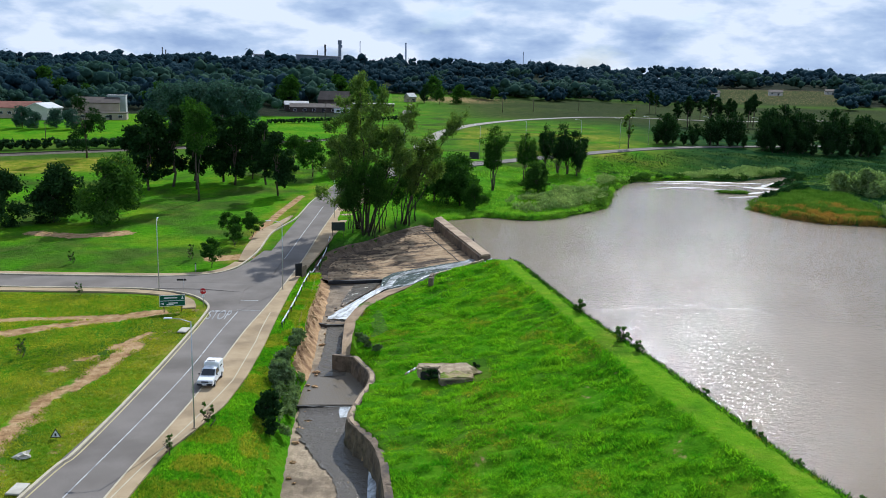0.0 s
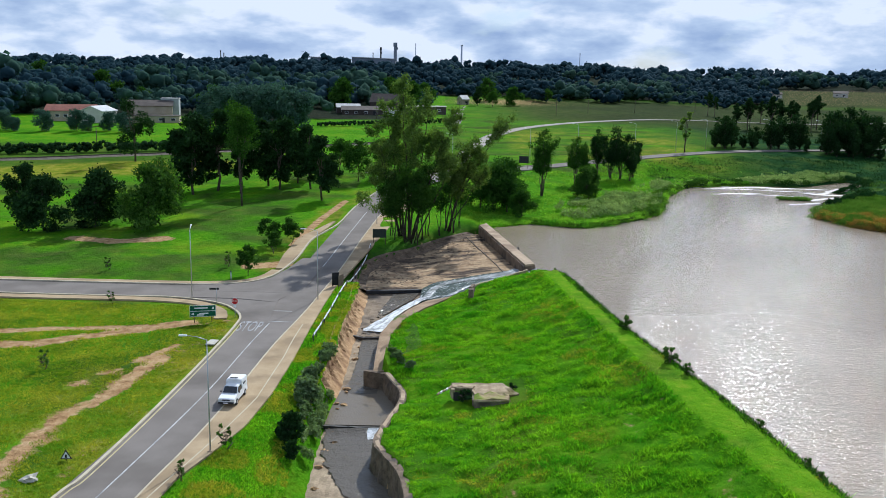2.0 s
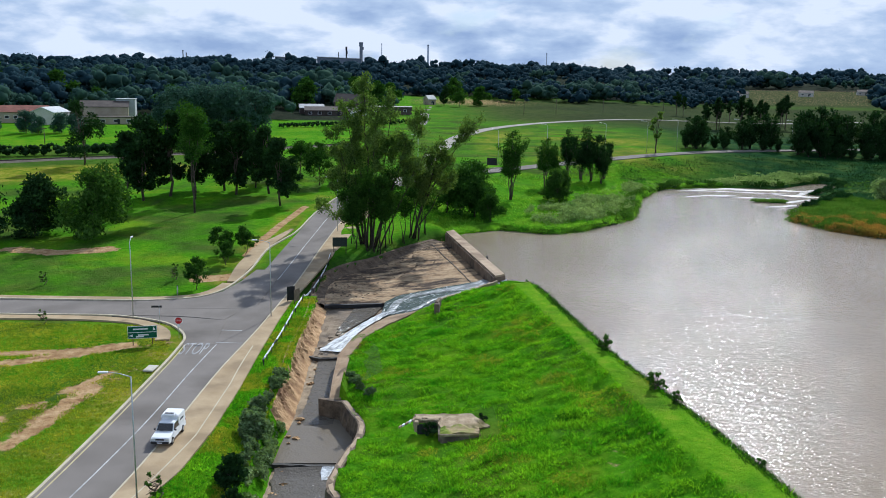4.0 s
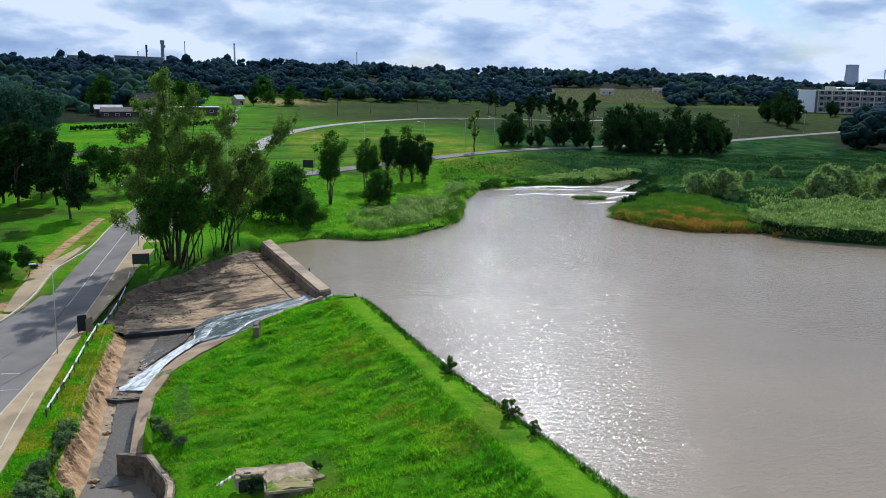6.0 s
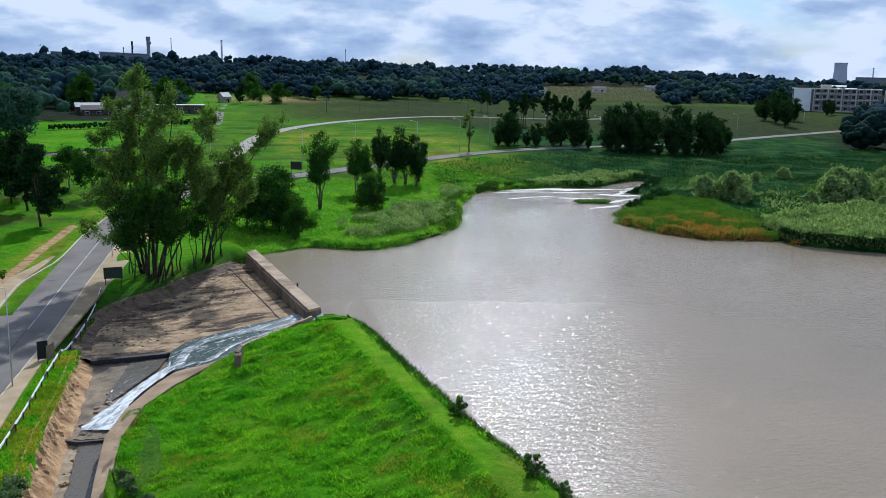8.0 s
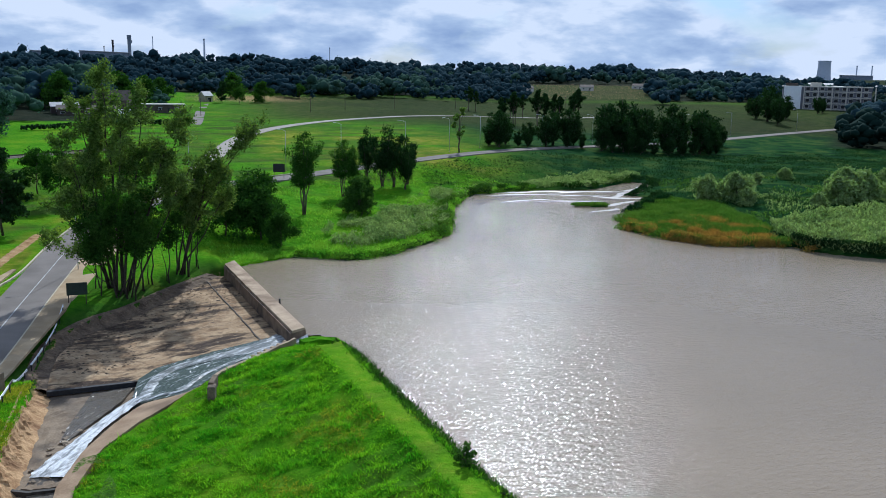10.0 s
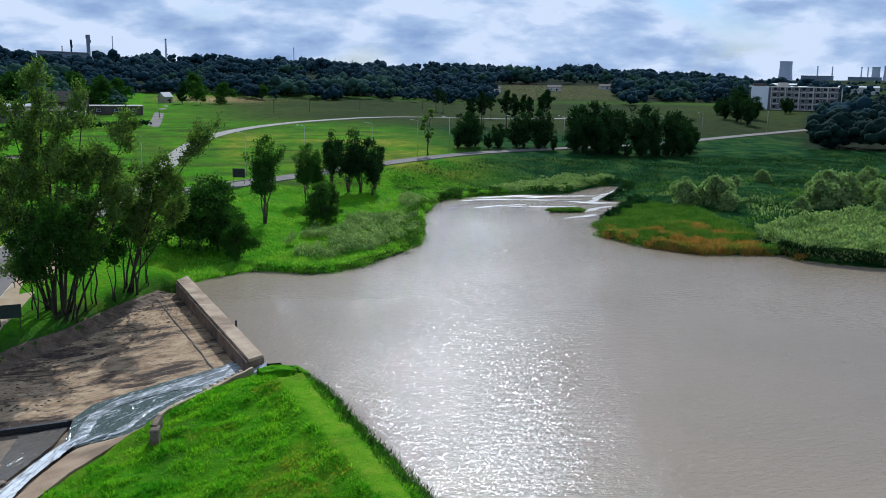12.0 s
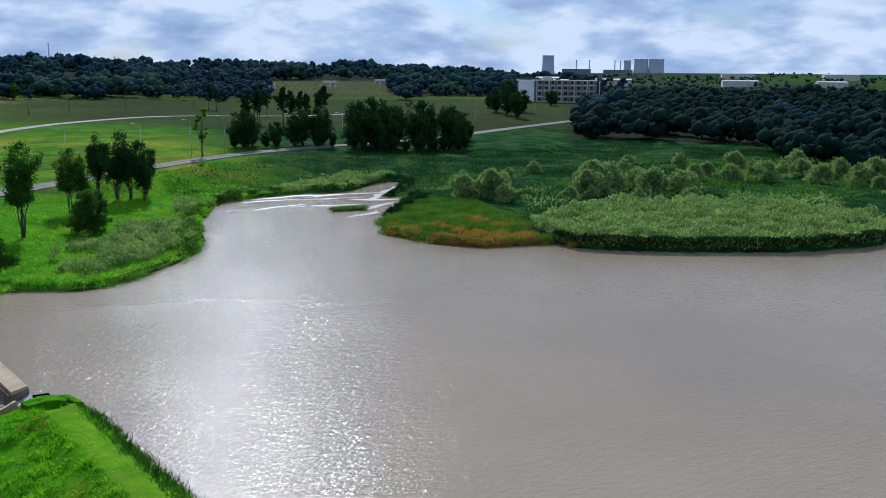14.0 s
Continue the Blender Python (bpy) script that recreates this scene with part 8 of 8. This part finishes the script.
for x, y, w, t, lab in ((349, 829, 12, -20, "white house among the hillside trees"), (98, 700, 14, 0, "white house at the edge of the woods"), (150, 705, 12, 5, "white house at the edge of the woods"), (280, 800, 12, -5, "pale house among the hillside trees"), (262, 792, 14, 8, "pale house among the hillside trees"), (420, 870, 10, -20, "pale house on the bare slope"),
                       (-240, 760, 18, 5, "white house among the hillside trees"), (-190, 800, 14, 0, "white house among the hillside trees"), (-280, 720, 16, 5, "pale house among the hillside trees")):
    house("house", lab, x, y, w, 9, 3.4, t, CREAM, BROWN_ROOF, 1.8, 2)


def apartments():
    b = base("apartment_building", 414.5, 617.5, 3.0, -34)
    b.scale = (1, 1, 1.2)
    tagged(b, "pale unfinished apartment block with rows of openings", "building")
    conc = material("grey_concrete", (0.13, 0.13, 0.15), (0.20, 0.20, 0.22), 0.3, 4, 0.9, 0.2, 0.02)
    part("wall", boxed(21, 7, 8.2, 58, 13, 16.4), conc, b)
    part("end_panel", boxed(-1.5, -0.3, 9.0, 11.5, 1.0, 15.6), WHITE, b, "white blank end panel")
    part("roof", boxed(21, 7, 16.7, 59, 14, 0.6, 0, 0.05), CREAM, b)
    part("stair_tower", boxed(14, 8, 17.6, 7, 6, 3.0), CREAM, b)
    part("stair_tower", boxed(-2, 8, 17.4, 8, 6, 2.2), BROWN_ROOF, b, "dark roof box")
    for f in range(5):
        part("floor_band", boxed(28, 0.2, 3.4 * f + 0.3, 43, 1.2, 0.5), CREAM, b, "pale floor edge")
        for k in range(9):
            x = 8.6 + k * 4.7
            win = part("window", boxed(x, 0.46, 3.4 * f + 2.0, 2.8, 0.2, 2.2), CREAM, b, "window opening")
            part("pane", boxed(x, 0.38, 3.4 * f + 2.0, 2.4, 0.12, 1.8), DARK, win, "dark pane")
    for k in range(6):
        part("column", boxed(6.2 + k * 9.2, 0.1, 8.2, 0.7, 1.4, 16.4), CREAM, b)
    part("gate_wall", boxed(-6, -6, 1.0, 30, 0.3, 2.0), CREAM, b, "low site wall")


apartments()


def ring_tower(name, label, x, y, z, profile, mat, category, n=24):
    e = base(name, x, y, z)
    tagged(e, label, category, "cooling towers" if "cooling" in name else "")
    vs, fs = [], []
    for r, h in profile:
        for k in range(n):
            t = 2 * math.pi * k / n
            vs.append((r * math.cos(t), r * math.sin(t), h))
    for i in range(len(profile) - 1):
        for k in range(n):
            fs.append((i * n + k, i * n + (k + 1) % n, (i + 1) * n + (k + 1) % n, (i + 1) * n + k))
    make("shell", vs, fs, mat, e, smooth=True)
    lip_v, lip_f = [], []
    r, h = profile[-1]
    for rr_, hh in ((r, h - 1.2), (r + 0.5, h - 1.2), (r + 0.5, h + 0.4), (r - 0.8, h + 0.4), (r - 0.8, h - 3)):
        for k in range(n):
            t = 2 * math.pi * k / n
            lip_v.append((rr_ * math.cos(t), rr_ * math.sin(t), hh))
    for i in range(4):
        for k in range(n):
            lip_f.append((i * n + k, i * n + (k + 1) % n, (i + 1) * n + (k + 1) % n, (i + 1) * n + k))
    make("rim", lip_v, lip_f, mat, e, smooth=True)
    return e


# concrete lightened and blued: distance haze is painted into the colour
TOWER = material("hazed_concrete", (0.42, 0.46, 0.53), (0.50, 0.54, 0.60), 0.02, 0.2, 0.9, 0.0)
cool = [(25, 0), (23, 12), (20.5, 34), (19.0, 52), (18.5, 64), (19.2, 76)]
ring_tower("cooling_tower", "large grey concrete cooling tower on the horizon", 1880.8, 2527.6, 3, cool, TOWER, "cooling tower")
for x, y, s in ((2144.6, 2439.4, 0.62), (2172, 2414, 0.80), (2184, 2402, 0.72), (2208, 2381, 0.86), (2222, 2370, 0.82)):
    ring_tower("cooling_tower", "grey cooling tower in a distant row", x, y, 5, [(r * s, h * 0.86 if s > 0.7 else h * 0.8) for r, h in cool], TOWER, "cooling tower")
for x, y, h in ((1890.7, 2393, 64), (1922, 2367, 64), (1982, 2316, 63), (1995, 2304.5, 63), (30, 1996.7, 86.0), (-53.5, 1596, 76), (195, 1383, 60), (-303, 1261, 53), (-299, 1262, 50), (-118, 1500, 58)):
    e = base("chimney", x, y, 0)
    tagged(e, "thin dark industrial stack on the horizon", "chimney", "stacks on the skyline")
    r = 1.9 if h == 86.0 else (2.0 if x > 1000 else 0.7)
    tube("shaft", [(0, 0, 0), (0, 0, h * 0.5), (0, 0, h)], [r * 1.3, r * 1.1, r * 0.9], TOWER if x > -100 else DARK, e, 10)
    tube("cap", [(0, 0, h - 1.5), (0, 0, h + 0.3)], [r * 1.15, r * 1.15], TOWER if x > -100 else DARK, e, 10)


def headgear(x, y, top, w, mat, label):
    e = base("mine_tower", x, y, 20)
    tagged(e, label, "mine tower")
    part("shaft", boxed(0, 0, (top - 20) / 2, w, w, top - 20, 0, 0.2), mat, e)
    part("head", boxed(0, 0, top - 20 - 3, w * 1.25, w * 1.2, 6, 0, 0.2), mat, e)
    part("cabin", boxed(w * 0.6, 0, top - 20 - 9, w * 0.5, w * 0.7, 4, 0, 0.1), mat, e)


WORKS = material("weathered_steel_cladding", (0.15, 0.18, 0.22), (0.22, 0.25, 0.29), 0.02, 0.2, 0.9, 0.0)
headgear(-80, 1454.8, 73, 4.6, WORKS, "grey concrete mine winding tower on the ridge")
headgear(-105.2, 1493.3, 67, 2.2, DARK, "dark steel winding tower with a flared head")


def sheds(x, y, z, w, d, h, turn, slope, label):
    e = base("industrial_shed", x, y, z, turn)
    tagged(e, label, "industrial building")
    bm = prism(bmesh.new(), [(-w / 2, 0), (w / 2, 0), (w / 2, h - slope), (-w / 2, h)], "y", -d / 2, d / 2)
    part("hall", bm, WORKS, e)
    part("roof", prism(bmesh.new(), [(-w / 2 - 1, h), (w / 2 + 1, h - slope), (w / 2 + 1, h - slope + 1), (-w / 2 - 1, h + 1)], "y", -d / 2 - 1, d / 2 + 1), GREY_ROOF, e)


sheds(-177, 1436, 22, 60, 20, 26.6, 0, 2.5, "long pale conveyor shed on the ridge")
sheds(-112, 1442, 22, 66, 12, 27.5, 0, 2.0, "long low plant building on the ridge")
sheds(1890, 2392, 0, 90, 30, 36, -39, 0.5, "distant power station hall")
sheds(1990, 2310, 0, 90, 30, 34, -39, 0.5, "distant power station hall")
for k, (x, y, w, h) in enumerate([(760, 1050, 40, 9), (900, 1080, 50, 9), (1080, 1010, 50, 9), (1180, 930, 40, 8), (720, 980, 30, 8), (1400, 1300, 60, 10), (1500, 1150, 60, 10)]):
    house("warehouse", "pale low warehouse on the distant plain", x, y, w, 26, h, -42, CREAM, GREY_ROOF, 1.5, 5, False)

# ---------- railway and fences ----------
BALLAST = material("brown_ballast", (0.13, 0.10, 0.075), (0.22, 0.18, 0.14), 0.6, 5, 0.95, 0.4, 0.05)
rail_line = smooth_line([(-260, 236), (-160, 258), (-113, 271), (-90, 284), (-60, 300), (-20, 330)], 6)
for off, lab in ((0.0, "brown ballast strip of the railway"),):
    n = sides(rail_line)
    z = land(rail_line[:, 0], rail_line[:, 1]) + 0.35
    k = len(rail_line)
    vs = np.concatenate([np.c_[rail_line[:, :2] + n * o, z + dz] for o, dz in ((2.6, -0.5), (1.6, 0), (-1.6, 0), (-2.6, -0.5))])
    fs = [(a * k + i, (a + 1) * k + i, (a + 1) * k + i + 1, a * k + i + 1) for a in range(3) for i in range(k - 1)]
    tagged(make("railway_ballast", vs.tolist(), fs, BALLAST), lab, "railway", kind="structure")
    for o in (-0.75, 0.75):
        vs = np.concatenate([np.c_[rail_line[:, :2] + n * (o + w), z + dz] for w, dz in ((-0.06, 0.0), (-0.06, 0.2), (0.06, 0.2), (0.06, 0.0))])
        tagged(make("rail", vs.tolist(), fs, BROWN_ROOF), "rusty steel rail of the railway", "railway", kind="structure")


def utility_pole(x, y, h, mat=BARK):
    e = base("utility_pole", x, y, land_at(x, y))
    tagged(e, "thin wooden utility pole in the field", "utility pole", "utility poles")
    tube("pole", [(0, 0, -0.3), (0, 0, h)], [0.14, 0.10], mat, e, 6)
    part("crossarm", boxed(0, 0, h - 0.5, 1.8, 0.12, 0.14), mat, e)
    return e


up_ = utility_pole(-108, 292, 8)
for x, y in ((-100, 297), (-30, 420), (150, 560), (60, 500), (80, 520), (110, 540), (-60, 330), (190, 575), (230, 590), (-24, 436), (8, 470)):
    copy_thing(up_, pose(x, y, land_at(x, y), 0, 0, 15))
# little posts standing in the lake near the weir, and grass-dark marker beside the side road
bm = boxed(14.62, 160.5, 0.35, 0.2, 0.16, 1.5, 10, 0.02)
tagged(part("gauge_post", bm, DARK, None), "dark gauge post on the lake side of the weir", "post")
tube_ob = base("marker_post", -31.0, 140.6, land_at(-31, 140.6))
tagged(tube_ob, "short grey marker post beside the footway", "post")
tube("post", [(0, 0, -0.2), (0, 0, 1.5)], [0.09, 0.08], STEEL, tube_ob, 8)
part("cap", boxed(0, 0, 1.55, 0.22, 0.22, 0.12, 0, 0.02), DARK, tube_ob)
